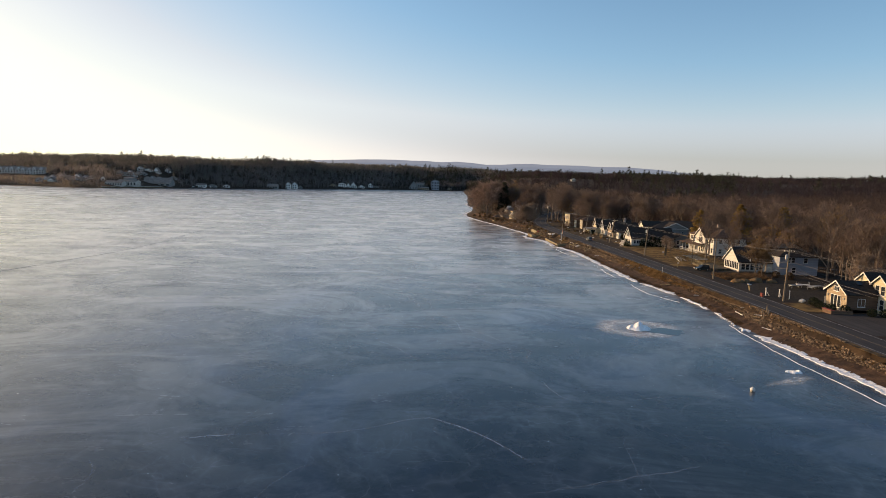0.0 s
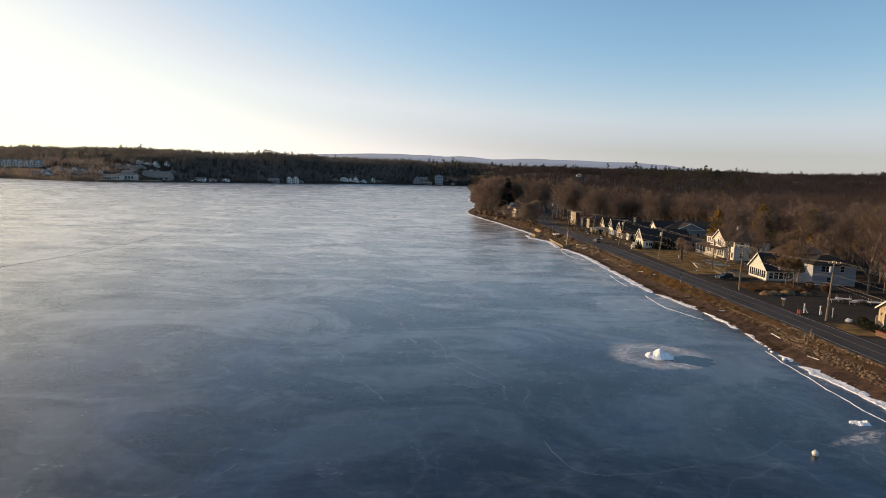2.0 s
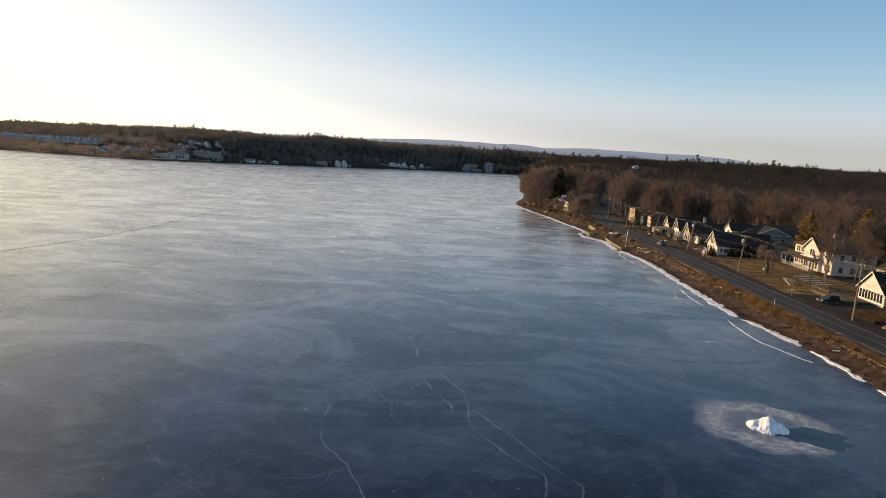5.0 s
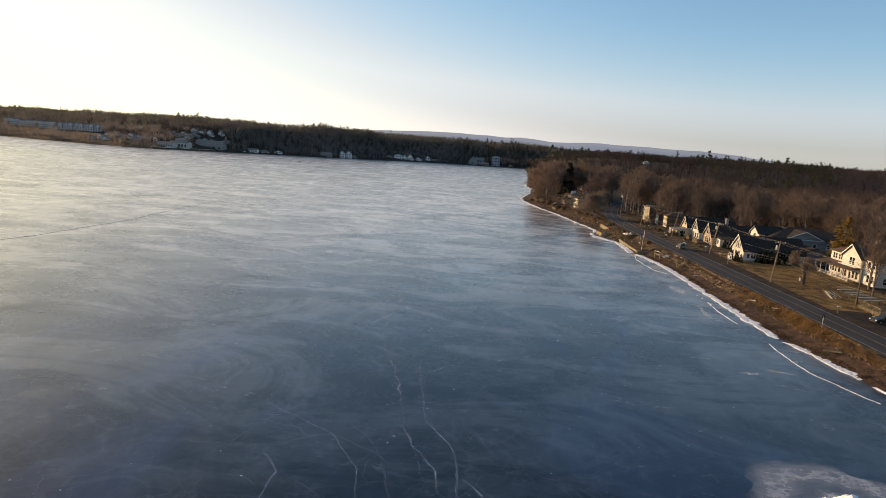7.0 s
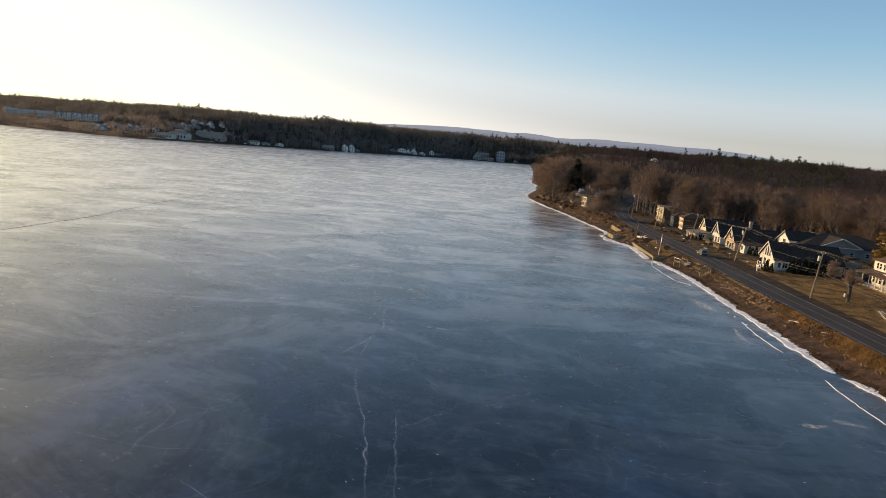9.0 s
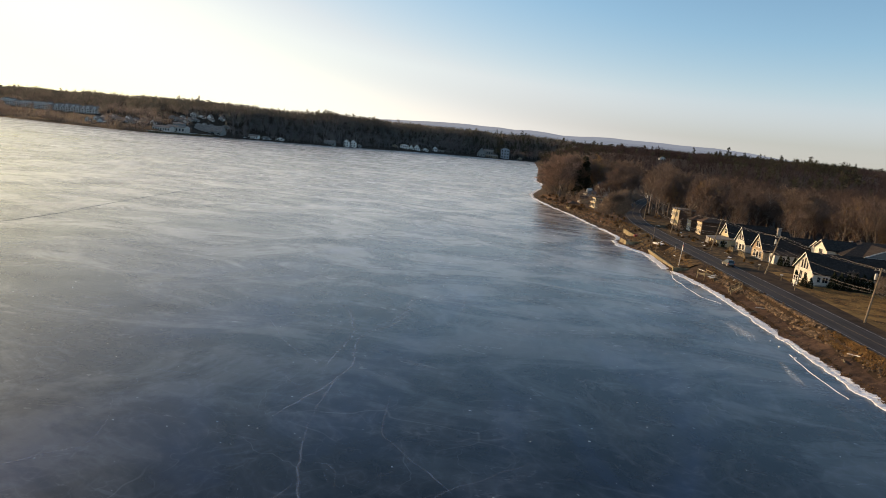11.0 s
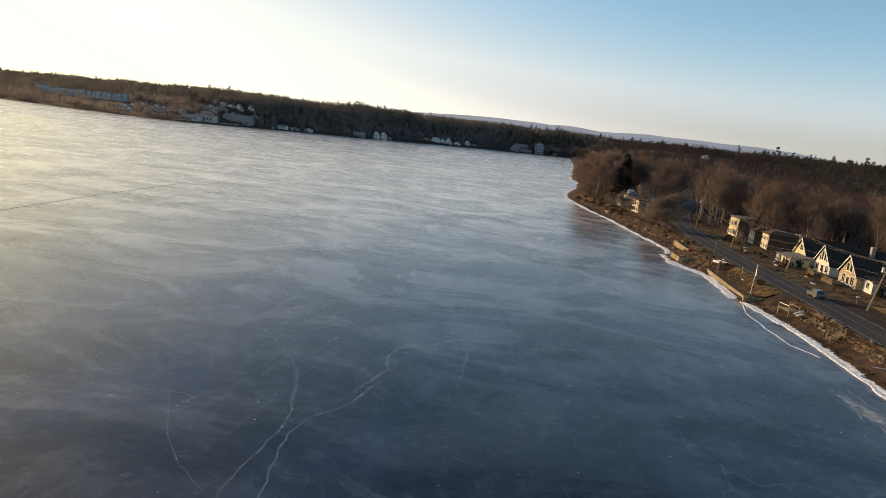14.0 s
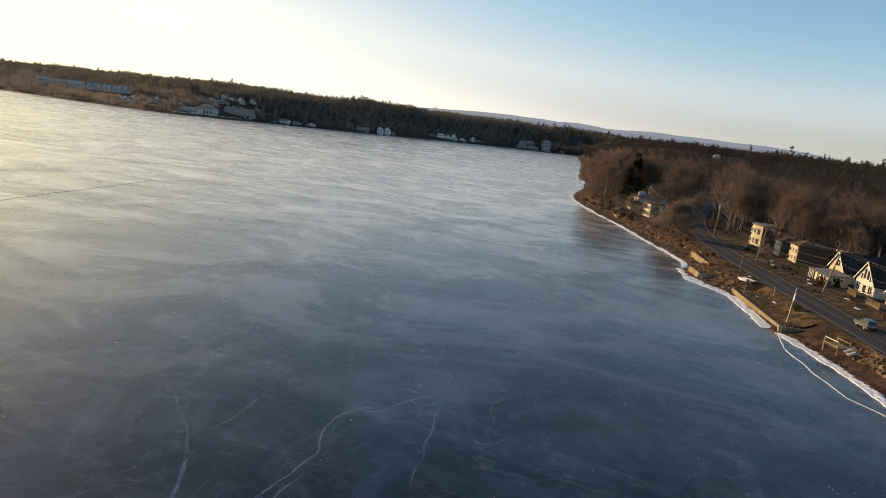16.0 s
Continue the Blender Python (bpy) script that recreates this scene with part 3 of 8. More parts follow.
sheet_on_land("verge", 14, 62, 345, 475, POINT_EARTH, "brown earth and dry grass on the point", "grass", 0.04, 2.0, keep=lambda c: (inland(c[:, 0], c[:, 1]) > 2) & (c[:, 0] < glide(c[:, 1], ROAD) - 4.2))
sheet_on_land("verge", 45, 56.5, 291, 345, DIRT_GRASS, "dry grass between road and lake", "grass", 0.03, keep=lambda c: (inland(c[:, 0], c[:, 1]) > 3) & (c[:, 0] < glide(c[:, 1], ROAD) - 4.2))


tagged(new("verge", ribbon("verge", road_ys[(road_ys > 20) & (road_ys < 264)], -4.75, -3.74, 2.785, DIRT_GRASS, 0.06)), "golden dry grass verge on top of the bank", "grass", kind="structure")


# ---------------------------------------------------------------- ice edge: snow bank, frozen ridges, heap
def snow_bank(y0, y1, out, width, seed, label):
    """A ragged shelf of snow along the shore line, with tongues and breaks."""
    b, pts = Build(), []
    ys = np.arange(y0, y1, 0.22)
    sx = glide(ys, SHORE)
    wide = []
    for i, y in enumerate(ys):
        end = min(1.0, 0.1 + min(i, len(ys) - 1 - i) / 14)
        slow = noise.noise((y * 0.11, seed * 3.1, 0)) * 0.7 + noise.noise((y * 0.42, seed * 1.7, 5)) * 0.55
        teeth = 0.5 * abs(noise.noise((y * 1.5, seed, 2))) + 0.35 * abs(noise.noise((y * 3.7, seed, 3)))
        w = width * 1.15 * end * max(0.08, 0.75 + slow + teeth - 0.2)
        a = out + 0.6 * noise.noise((y * 0.3, seed, 9)) + max(0.0, slow) * width * 0.4 + 0.5 * teeth
        z = 0.11 * end * (1 + 0.7 * noise.noise((y * 2.3, seed, 6)))
        x = sx[i] - a
        wide.append(w > 0.14 * width)
        pts += [(x, y, -0.02)]
        for k, (f, q) in enumerate(((0.06, 0.75), (0.22, 0.95), (0.4, 0.7), (0.58, 1.25), (0.78, 1.5))):
            pts.append((x + f * w + 0.16 * noise.noise((y * 2.1, k * 3.3, seed)), y, z * (q + 0.8 * noise.noise((y * 1.9, k * 5.1, seed + 2)))))
        pts.append((x + w + 0.2 + 0.5 * noise.noise((y * 1.1, seed, 11)), y, 0.07))
    faces = [(7 * i + k, 7 * i + k + 1, 7 * i + k + 8, 7 * i + k + 7) for i in range(len(ys) - 1) if wide[i] for k in range(6)]
    ob = new("snow_bank", b.add(pts, faces).mesh("snow_bank", SHORE_SNOW))
    tagged(ob, label, "snow", kind="stuff")
    rim = Build()
    edge = [(pts[7 * i], 0.7 + 1.3 * max(0.0, noise.noise((ys[i] * 0.16, seed * 2.2, 7)) + 0.25)) for i in range(0, len(ys), 2)]
    for (p, w), (q, u) in zip(edge, edge[1:]):
        rim.add([(p[0] + 0.4, p[1], 0.013), (q[0] + 0.4, q[1], 0.013), (q[0] - u, q[1], 0.013), (p[0] - w, p[1], 0.013)], [(0, 1, 2, 3)])
    slush = rim.mesh("slush", FROST_SOFT)
    slush.attributes.new("core", "FLOAT", "POINT").data.foreach_set("value", [0.9, 0.9, 0.0, 0.0] * (len(rim.v) // 4))
    return tagged(new("slush", slush), "grey crust of frozen slush along the snow", "ice", kind="stuff")


for i, (y0, y1, out, width) in enumerate(((40, 110.5, 1.2, 2.6), (112, 116, 0.6, 1.2), (120.5, 131, 0.4, 1.5), (133, 148, 0.5, 1.7), (150, 168, 0.8, 2.2),
                                          (169.5, 207.4, 1.2, 2.7), (206.5, 261.5, 1.3, 2.8), (263, 289, 2.2, 3.4), (287, 303, 2.2, 6.5), (303, 312, 1.6, 2.6), (312, 345, 1.2, 2.2),
                                          (345, 400, 1.2, 2.2), (400, 470, 1.3, 2.4), (470, 560, 1.2, 2.5), (600, 760, 1.5, 3.0))):
    snow_bank(y0, y1, out, width, i, "shelf of white snow where the ice meets the bank")


def frozen_ridge(name, line, width, mat, label, z=0.03, seed=1):
    """A wandering raised line on the ice through a few places."""
    rng = random.Random(seed)
    line = [Vector((*p, 0)) for p in line]
    pts, b = [], Build()
    run = []
    for a, c in zip(line, line[1:]):
        n = max(2, int((c - a).length / 0.9))
        run += [a.lerp(c, k / n) for k in range(n)]
    run.append(line[-1])
    for i, p in enumerate(run):
        d = (run[min(i + 1, len(run) - 1)] - run[max(i - 1, 0)]).normalized()
        n = Vector((-d.y, d.x, 0))
        c = p + n * (rng.uniform(-0.07, 0.07) + 0.35 * noise.noise((i * 0.23, seed * 2.3, 0)))
        w = width * rng.uniform(0.45, 1.3) * (0.25 if i in (0, len(run) - 1) else 1)
        pts += [c - n * w / 2 + Vector((0, 0, 0.004)), c + Vector((0, 0, z)), c + n * w / 2 + Vector((0, 0, 0.004))]
    faces = [(3 * i + k, 3 * i + k + 1, 3 * i + k + 4, 3 * i + k + 3) for i in range(len(run) - 1) for k in range(2)]
    me = b.add(pts, faces).mesh(name, mat)
    me.attributes.new("core", "FLOAT", "POINT").data.foreach_set("value", [0.0, 1.0, 0.0] * len(run))
    return tagged(new(name, me), label, "ice ridge", kind="stuff")


for i, line in enumerate((((56, 118), (55.7, 113.7), (55.1, 101), (54.9, 91.5), (55.4, 81), (55.6, 70), (56.5, 55)),
                          ((51.2, 166), (50.6, 161.5), (51, 152), (52.8, 146), (55, 141)),
                          ((48.3, 261.5), (46.6, 252), (46.6, 241), (47.8, 232.7), (50.2, 228)),
                          ((50.5, 196), (49.9, 188), (50.3, 178)))):
    frozen_ridge("ice_ridge", line, 0.25, SHORE_SNOW, "thin white pressure ridge in the lake ice", 0.05, i)
RIME = material("pale rime along a crack", (0.13, 0.18, 0.29), (0.26, 0.34, 0.49), 0.9, 0.6)
nt = RIME.node_tree
core = nt.nodes.new("ShaderNodeAttribute")
core.attribute_name = "core"
body_ = calc(nt, "POWER", core.outputs["Fac"], 1.6)
worn = ramp(nt, noise_of(nt, 0.9, 6, 0.72, (1, 1, 1), 1.0), [(0.34, 0.55), (0.60, 1.0)])
gone = ramp(nt, noise_of(nt, 0.12, 3, 0.6), [(0.30, 0.75), (0.50, 1.0)])
nt.links.new(calc(nt, "MULTIPLY", calc(nt, "MULTIPLY", body_, worn), gone), nt.nodes["Principled BSDF"].inputs["Alpha"])

for m in (RIME, FROST_SOFT, FROST_RING, FROST):
    q = m.node_tree.nodes["Principled BSDF"]
    q.inputs["Sheen Weight"].default_value, q.inputs["Sheen Roughness"].default_value, q.inputs["Sheen Tint"].default_value = 0.45, 0.3, (0.86, 0.9, 1.0, 1)
    q.inputs["Roughness"].default_value, q.inputs["IOR"].default_value = 0.26, 1.5


def healed_crack(line, width, seed, strength=1.0):
    """A frosted seam that wanders through a few places, fading at its rims and ends, with short side cracks."""
    rng = random.Random(seed)
    b, cores = Build(), []

    def strip(places, w0, power):
        pts = [Vector((*p, 0)) for p in places]
        ext = [pts[0] * 2 - pts[1]] + pts + [pts[-1] * 2 - pts[-2]]
        run = []
        for k in range(1, len(ext) - 2):
            a, p, q, c = ext[k - 1:k + 3]
            n = max(2, int((q - p).length / 0.45))
            for i in range(n):
                t = i / n
                run.append(0.5 * (2 * p + (q - a) * t + (2 * a - 5 * p + 4 * q - c) * t * t + (3 * p - a - 3 * q + c) * t ** 3))
        run.append(pts[-1])
        base = len(b.v)
        for i, p in enumerate(run):
            d = (run[min(i + 1, len(run) - 1)] - run[max(i - 1, 0)]).normalized()
            side = Vector((-d.y, d.x, 0))
            c = p + side * (0.30 * noise.noise((p.x * 0.5, p.y * 0.5, seed)) + 0.10 * noise.noise((p.x * 2.1, p.y * 2.1, seed)))
            w = w0 * (0.35 + 0.7 * abs(noise.noise((i * 0.11, seed * 1.3, 4)))) + 0.05
            f = power * min(1.0, 0.15 + min(i, len(run) - 1 - i) / 8) * (0.85 + 0.6 * noise.noise((i * 0.07, seed * 0.7, 1)))
            b.v += [tuple(c - side * w + Vector((0, 0, 0.006))), tuple(c + Vector((0, 0, 0.008))), tuple(c + side * w + Vector((0, 0, 0.006)))]
            cores.extend([0.0, max(0.0, f), 0.0])
        b.f += [(base + 3 * i + k, base + 3 * i + k + 1, base + 3 * i + k + 4, base + 3 * i + k + 3) for i in range(len(run) - 1) for k in range(2)]
        return run

    run = strip(line, width, 0.86 * strength)
    for k in range(max(1, len(run) // 12)):
        p = rng.choice(run)
        a, ln = rng.uniform(0, 6.28), rng.uniform(1.5, 8.0)
        turn = rng.uniform(-0.7, 0.7)
        strip([(p.x, p.y), (p.x + 0.5 * ln * math.cos(a), p.y + 0.5 * ln * math.sin(a)), (p.x + ln * math.cos(a + turn), p.y + ln * math.sin(a + turn))], width * 0.55, strength * 0.6)
    me = b.mesh("ice_crack", RIME)
    me.attributes.new("core", "FLOAT", "POINT").data.foreach_set("value", cores)
    return tagged(new("ice_crack", me), "pale healed crack in the lake ice", "ice crack", kind="stuff")


for i, (width, strength, line) in enumerate((
        (0.28, 0.8, ((12.3, 81), (14.5, 73.3), (20, 72.3), (29.8, 75.5))),
        (0.34, 0.95, ((-29, 57.5), (-23.7, 59.5), (-12.1, 60.9), (-3.8, 65.4), (-0.6, 64.3), (4, 60), (8, 54))),
        (0.22, 0.7, ((-23.7, 59.5), (-22.5, 63.4), (-18.8, 68.9), (-17, 74))),
        (0.22, 0.7, ((-32.3, 44), (-32.7, 50), (-34.9, 54.7), (-35.5, 60))),
        (0.2, 0.6, ((18.5, 63), (17.6, 55), (17, 48))),
        (0.2, 0.6, ((5, 48), (15.4, 51.6), (25, 55))),
        (0.2, 0.6, ((-18, 44), (-15.6, 50.5), (-13, 53.5), (-7, 56))))):
    healed_crack(line, width, 20 + i, strength)
for i, (width, strength, line) in enumerate((
        (0.34, 0.9, ((0.9, 107), (0, 111.4), (-3.2, 117.4), (-5.4, 127), (-7.2, 134.5), (-9.8, 142), (-11.6, 149), (-12, 152.6))),
        (0.26, 0.6, ((3, 142), (0.4, 145.2), (-4.7, 151), (-5.5, 155.8), (-5.9, 161))),
        (0.26, 0.6, ((-34, 135), (-29.5, 140.5), (-28.2, 142), (-29, 146), (-31.8, 151))),
        (0.26, 0.6, ((-5.4, 133.6), (-1.2, 138.2), (2.3, 143.1), (9.8, 150.3))),
        (0.28, 0.75, ((-37, 128.8), (-31, 126.3), (-25, 125.5), (-17, 126.5))),
        (0.24, 0.6, ((-28.5, 114.4), (-25.7, 116.8), (-24.7, 121.5), (-24.8, 125.2))),
        (0.26, 0.8, ((-5.3, 103), (-6.6, 109.8), (-8.7, 113.1), (-10.2, 115.7), (-13.8, 118), (-20, 122))),
        (0.22, 0.6, ((-15.3, 107.3), (-14.9, 111.5), (-11.8, 115.3), (-4.9, 120.4))))):
    healed_crack(line, width, 40 + i, strength)
for i, (width, strength, line) in enumerate((
        (0.3, 0.85, ((-5.1, 141), (-3.4, 129.9), (-1.8, 121.7), (0.6, 117.1), (2.1, 112.8), (2.6, 107.2), (3.7, 104.3), (6, 101), (8.5, 98.1), (10, 96.1), (9.8, 92.2), (10.2, 88.8))),
        (0.3, 0.85, ((2.4, 111.1), (5.3, 106.7), (7.6, 103.6), (9.7, 100), (11.7, 97.1), (13.1, 95), (12.1, 91), (11.5, 89))),
        (0.22, 0.6, ((-10.4, 119.7), (-7.5, 116.7), (-5, 112.5), (-3.6, 108), (-2.5, 103.5), (-1.9, 100.3), (-0.5, 97.2))))):
    healed_crack(line, width, 60 + i, strength)
for i, (width, strength, line) in enumerate((
        (0.28, 0.9, ((-16, 111.3), (-13.3, 108.2), (-12.7, 102.9), (-11.6, 99.3), (-9, 96), (-7.8, 94.4), (-5.7, 90.4), (-4.2, 86.4))),
        (0.24, 0.6, ((-16.7, 91.3), (-15.6, 95.1), (-13.8, 97.6), (-11.6, 99.3))),
        (0.24, 0.6, ((-19.2, 90.7), (-13.4, 91.6), (-10.9, 92.2), (-7.8, 94.4), (-5.4, 95.9))),
        (0.24, 0.7, ((-4.2, 97.3), (-2.1, 95.3), (-0.7, 93.4), (1.3, 91.6))),
        (0.22, 0.55, ((-1.7, 100.4), (0.6, 102.2), (3.3, 104.7), (6.1, 106.3))),
        (0.2, 0.5, ((-1, 98.8), (2.3, 100.3), (4.5, 102.1))),
        (0.2, 0.5, ((-12.9, 108.3), (-9, 105.3), (-6.4, 102.2))),
        (0.2, 0.5, ((-27.3, 130.5), (-22.8, 129.7), (-19.4, 131.6))),
        (0.2, 0.5, ((-21.3, 96.5), (-21.8, 99.6), (-19.8, 102.7))))):
    healed_crack(line, width, 80 + i, strength)
for i, (width, strength, line) in enumerate((
        (0.34, 0.9, ((-15.9, 150.9), (-14.8, 155), (-13.5, 158.8), (-12.5, 163.6), (-12.1, 168.3), (-13.5, 175.5), (-13.3, 180.2), (-10.8, 184.4), (-9.2, 192.3))),
        (0.3, 0.85, ((-12, 152.6), (-12.6, 156.7), (-12.4, 161.3), (-12.3, 163.1))),
        (0.34, 0.85, ((-14.2, 165.4), (-14.9, 168.6), (-14.7, 174.1), (-14.9, 178.6), (-16, 183.2), (-18.9, 191.6))),
        (0.26, 0.75, ((-14.2, 165.4), (-17.8, 168.2), (-20.8, 170.8), (-24.3, 175.4), (-28.2, 182))),
        )):
    healed_crack(line, width, 100 + i, strength)
for i, (width, strength, line) in enumerate((
        (0.24, 0.75, ((-33.9, 157.3), (-31.5, 158.4), (-28.3, 158.6), (-25.2, 158.9))),
        (0.22, 0.6, ((-15.9, 150.9), (-18.3, 155.7), (-20.2, 155.9), (-22.9, 157))),
        (0.22, 0.6, ((-12.3, 163.1), (-8.3, 165.2), (-5.4, 164.5), (-2.6, 164.3))),
        (0.22, 0.55, ((-12, 173.6), (-8, 172.8), (-4.4, 170.6), (0, 168.3))),
        (0.22, 0.6, ((-18.3, 155.7), (-16.1, 156.7), (-13.5, 158.8))))):
    healed_crack(line, width, 104 + i, strength)
for i, (width, strength, line) in enumerate((
        (0.34, 0.95, ((-13.4, 182.2), (-13, 184.1), (-11.8, 185.8), (-10.9, 188.4), (-10.2, 191.4), (-9.5, 194.7), (-10.3, 199), (-9.4, 203), (-7, 204.1), (-5, 207.1), (-3, 209.5), (-1.6, 209.2))),
        (0.3, 0.8, ((-15.3, 181.5), (-16.4, 184.5), (-17.3, 187.6), (-20.2, 193.1), (-23.2, 196.6), (-28.1, 202.1))),
        (0.28, 0.7, ((-20.2, 193.1), (-19.4, 195), (-18.6, 197.8), (-18.1, 202.3), (-17.5, 205.7))),
        (0.26, 0.75, ((-14.9, 219.4), (-12.4, 214.4), (-10.1, 211.1), (-7.5, 210.7), (-4.4, 210), (-1.6, 209.2))))):
    healed_crack(line, width, 120 + i, strength)
for i, (width, strength, line) in enumerate((
        (0.24, 0.6, ((-19.1, 205.5), (-16.1, 208.4), (-12.1, 210.4), (-10.1, 211.1))),
        (0.26, 0.75, ((-1.6, 209.2), (-1.3, 203.1), (-1.1, 198.3), (-1.2, 195.4), (-0.8, 191.8))),
        (0.24, 0.6, ((-1.4, 204.8), (-3, 199.8), (-3.3, 195.9))),
        (0.24, 0.6, ((-6.3, 201.7), (-2.4, 203.9), (0.6, 204.4), (2.1, 203.7))),
        (0.22, 0.6, ((-7.8, 221.8), (-6.2, 215.6), (-5.8, 210.9))),
        (0.22, 0.6, ((-32.5, 196.8), (-28.4, 195.9), (-25, 194.1), (-21.8, 190.2))),
        (0.22, 0.6, ((-2.9, 186.1), (-2.4, 189.7), (0.4, 191.4), (0.9, 190.7))),
        (0.24, 0.6, ((-22.3, 184.4), (-21.2, 187.8), (-21.2, 189.8), (-20.2, 193.1))),
        (0.2, 0.5, ((-27, 194.9), (-23.3, 196.4))),
        (0.24, 0.6, ((-21.6, 241), (-18.1, 246.1), (-14.8, 251.2))))):
    healed_crack(line, width, 140 + i, strength)
frozen_ridge("ice_crack", ((-122, 130), (-116, 164), (-110, 203), (-109, 240), (-114, 284), (-115.5, 311), (-117, 330)), 0.16, DARK_ICE, "long dark crack across the lake ice", 0.05, 41)


def flat_patch(name, c, rx, ry, mat, label, seed, z=0.01, turn=0.0):
    rng = random.Random(seed)
    ring, n = [], 40
    for k in range(n):
        a = 2 * math.pi * k / n
        s = 1 + 0.16 * math.sin(3 * a + seed) + 0.1 * math.sin(7 * a + 2 * seed) + rng.uniform(-0.05, 0.05)
        x, y = rx * s * math.cos(a), ry * s * math.sin(a)
        t = radians(turn)
        ring.append((c[0] + x * math.cos(t) - y * math.sin(t), c[1] + x * math.sin(t) + y * math.cos(t), z))
    inner = [(c[0] + 0.6 * (x - c[0]), c[1] + 0.6 * (y - c[1]), z + 0.002) for x, y, _ in ring]
    me = Build().add(ring + inner + [(c[0], c[1], z + 0.003)], [(k, (k + 1) % n, n + (k + 1) % n, n + k) for k in range(n)] + [(n + k, n + (k + 1) % n, 2 * n) for k in range(n)]).mesh(name, mat)
    me.attributes.new("core", "FLOAT", "POINT").data.foreach_set("value", [0.0] * n + [0.75] * n + [1.0])
    return tagged(new(name, me), label, "ice", kind="stuff")


ring = flat_patch("frost_patch", (0, 0), 8.4, 8.4, FROST_RING, "frosted white ring of ice round a snow heap", 2, 0.012)
ring.location, ring.scale = (36.3, 113.4, 0), (1.14, 1.05, 1.0)
flat_patch("ice_patch", (40.2, 111.3), 4.4, 2.5, DARK_ICE, "dark patch of ice beside a snow heap", 5, 0.018, -10)
flat_patch("frost_patch", (48.6, 82.6), 5.0, 1.3, FROST_SOFT, "drifted frost streak on the ice", 6, 0.012, 28)
flat_patch("frost_patch", (50.2, 83.6), 3.0, 1.0, FROST_SOFT, "drifted frost streak on the ice", 16, 0.016, 22)
flat_patch("frost_patch", (41.5, 148.5), 2.0, 0.7, FROST_SOFT, "small drift of frost on the ice", 7, 0.012, 10)
flat_patch("frost_patch", (46.2, 150.5), 2.0, 0.8, FROST_SOFT, "small drift of frost on the ice", 8, 0.012, -15)
flat_patch("frost_patch", (47, 207), 1.5, 5.5, FROST_SOFT, "swirled frost patch on the ice near the bank", 9, 0.012, 8)
flat_patch("frost_patch", (46.6, 186), 0.7, 6.0, FROST_SOFT, "long drift of frost on the ice near the bank", 10, 0.012, -6)
for i, line in enumerate((((46.2, 200), (47.4, 206), (47.0, 213)), ((47.6, 201), (48.6, 207), (48.0, 214)), ((45.4, 203), (46.2, 209), (45.8, 214)))):
    frozen_ridge("ice_crack", line, 0.34, FROST_SOFT, "curved white line in the ice near the bank", 0.02, 60 + i)
for i, (x, y, rx, ry) in enumerate(((45.5, 288, 1.6, 2.6), (43.6, 294, 1.8, 3.2), (47, 285.5, 1.0, 2.0), (41.8, 303, 1.2, 2.0), (42, 316, 1.0, 2.6), (37, 362, 1.2, 4.0), (31, 392, 1.4, 5.0), (25, 420, 1.5, 5.0), (16, 470, 2.0, 6.0), (14.5, 490, 2.2, 7.0))):
    flat_patch("frost_patch", (x, y), rx, ry, FROST_SOFT, "thin crust of frozen slush beside the shore", 90 + i, 0.014, 12 * i)
fl = Build()
frng = random.Random(77)
for k in range(800):
    x, y = frng.uniform(-95, 48), 30 + 270 * frng.random() ** 0.8
    s = frng.uniform(0.03, 0.13) * (1 + y / 300)
    a = frng.uniform(0, 3.14)
    dx, dy = math.cos(a) * s, math.sin(a) * s * 0.6
    fl.add([(x - dx, y - dy, 0.004), (x + dy * 0.6, y - dx * 0.5, 0.006), (x + dx, y + dy, 0.004), (x - dy * 0.5, y + dx * 0.6, 0.006), (x, y, 0.03 + 0.1 * s)], [(0, 1, 4), (1, 2, 4), (2, 3, 4), (3, 0, 4)])
flakes = new("snow_flecks", fl.mesh("snow_flecks", FROST))
tagged(flakes, "small scattered flecks of snow and ice crust", "snow", kind="stuff")

def rough_heap(name, peaks, reach, mat, seed, step=0.16):
    """A shovelled heap: broken cones with clods on their slopes."""
    n = int(2 * reach / step) + 1
    zs = np.zeros((n, n))
    pts = []
    for i in range(n):
        for k in range(n):
            x, y = -reach + step * k, -reach + step * i
            h = max(p - 0.95 * math.hypot(x - px, (y - py) * 1.05) * p / r for px, py, p, r in peaks)
            h += 0.30 * noise.noise((x * 1.4, y * 1.4, seed)) + 0.22 * abs(noise.noise((x * 3.3, y * 3.3, seed + 4))) + 0.08 * noise.noise((x * 8, y * 8, seed))
            zs[i, k] = max(-0.06, h) if math.hypot(x, y) < reach * 0.8 and max(p - math.hypot(x - px, y - py) * p / r for px, py, p, r in peaks) > -0.1 else -0.06
            pts.append((x, y, zs[i, k]))
    up = {(i, k) for i in range(n - 1) for k in range(n - 1) if max(zs[i, k], zs[i, k + 1], zs[i + 1, k], zs[i + 1, k + 1]) > -0.05}
    whole, edge = set(), [(n // 2, n // 2)]
    while edge:
        i, k = edge.pop()
        if (i, k) in up and (i, k) not in whole:
            whole.add((i, k))
            edge += [(i + 1, k), (i - 1, k), (i, k + 1), (i, k - 1)]
    faces = [(i * n + k, i * n + k + 1, (i + 1) * n + k + 1, (i + 1) * n + k) for i, k in sorted(whole)]
    used = {q: j for j, q in enumerate(sorted({v for f in faces for v in f}))}
    return Build().add([pts[q] for q in used], [tuple(used[v] for v in f) for f in faces]).mesh(name, mat)


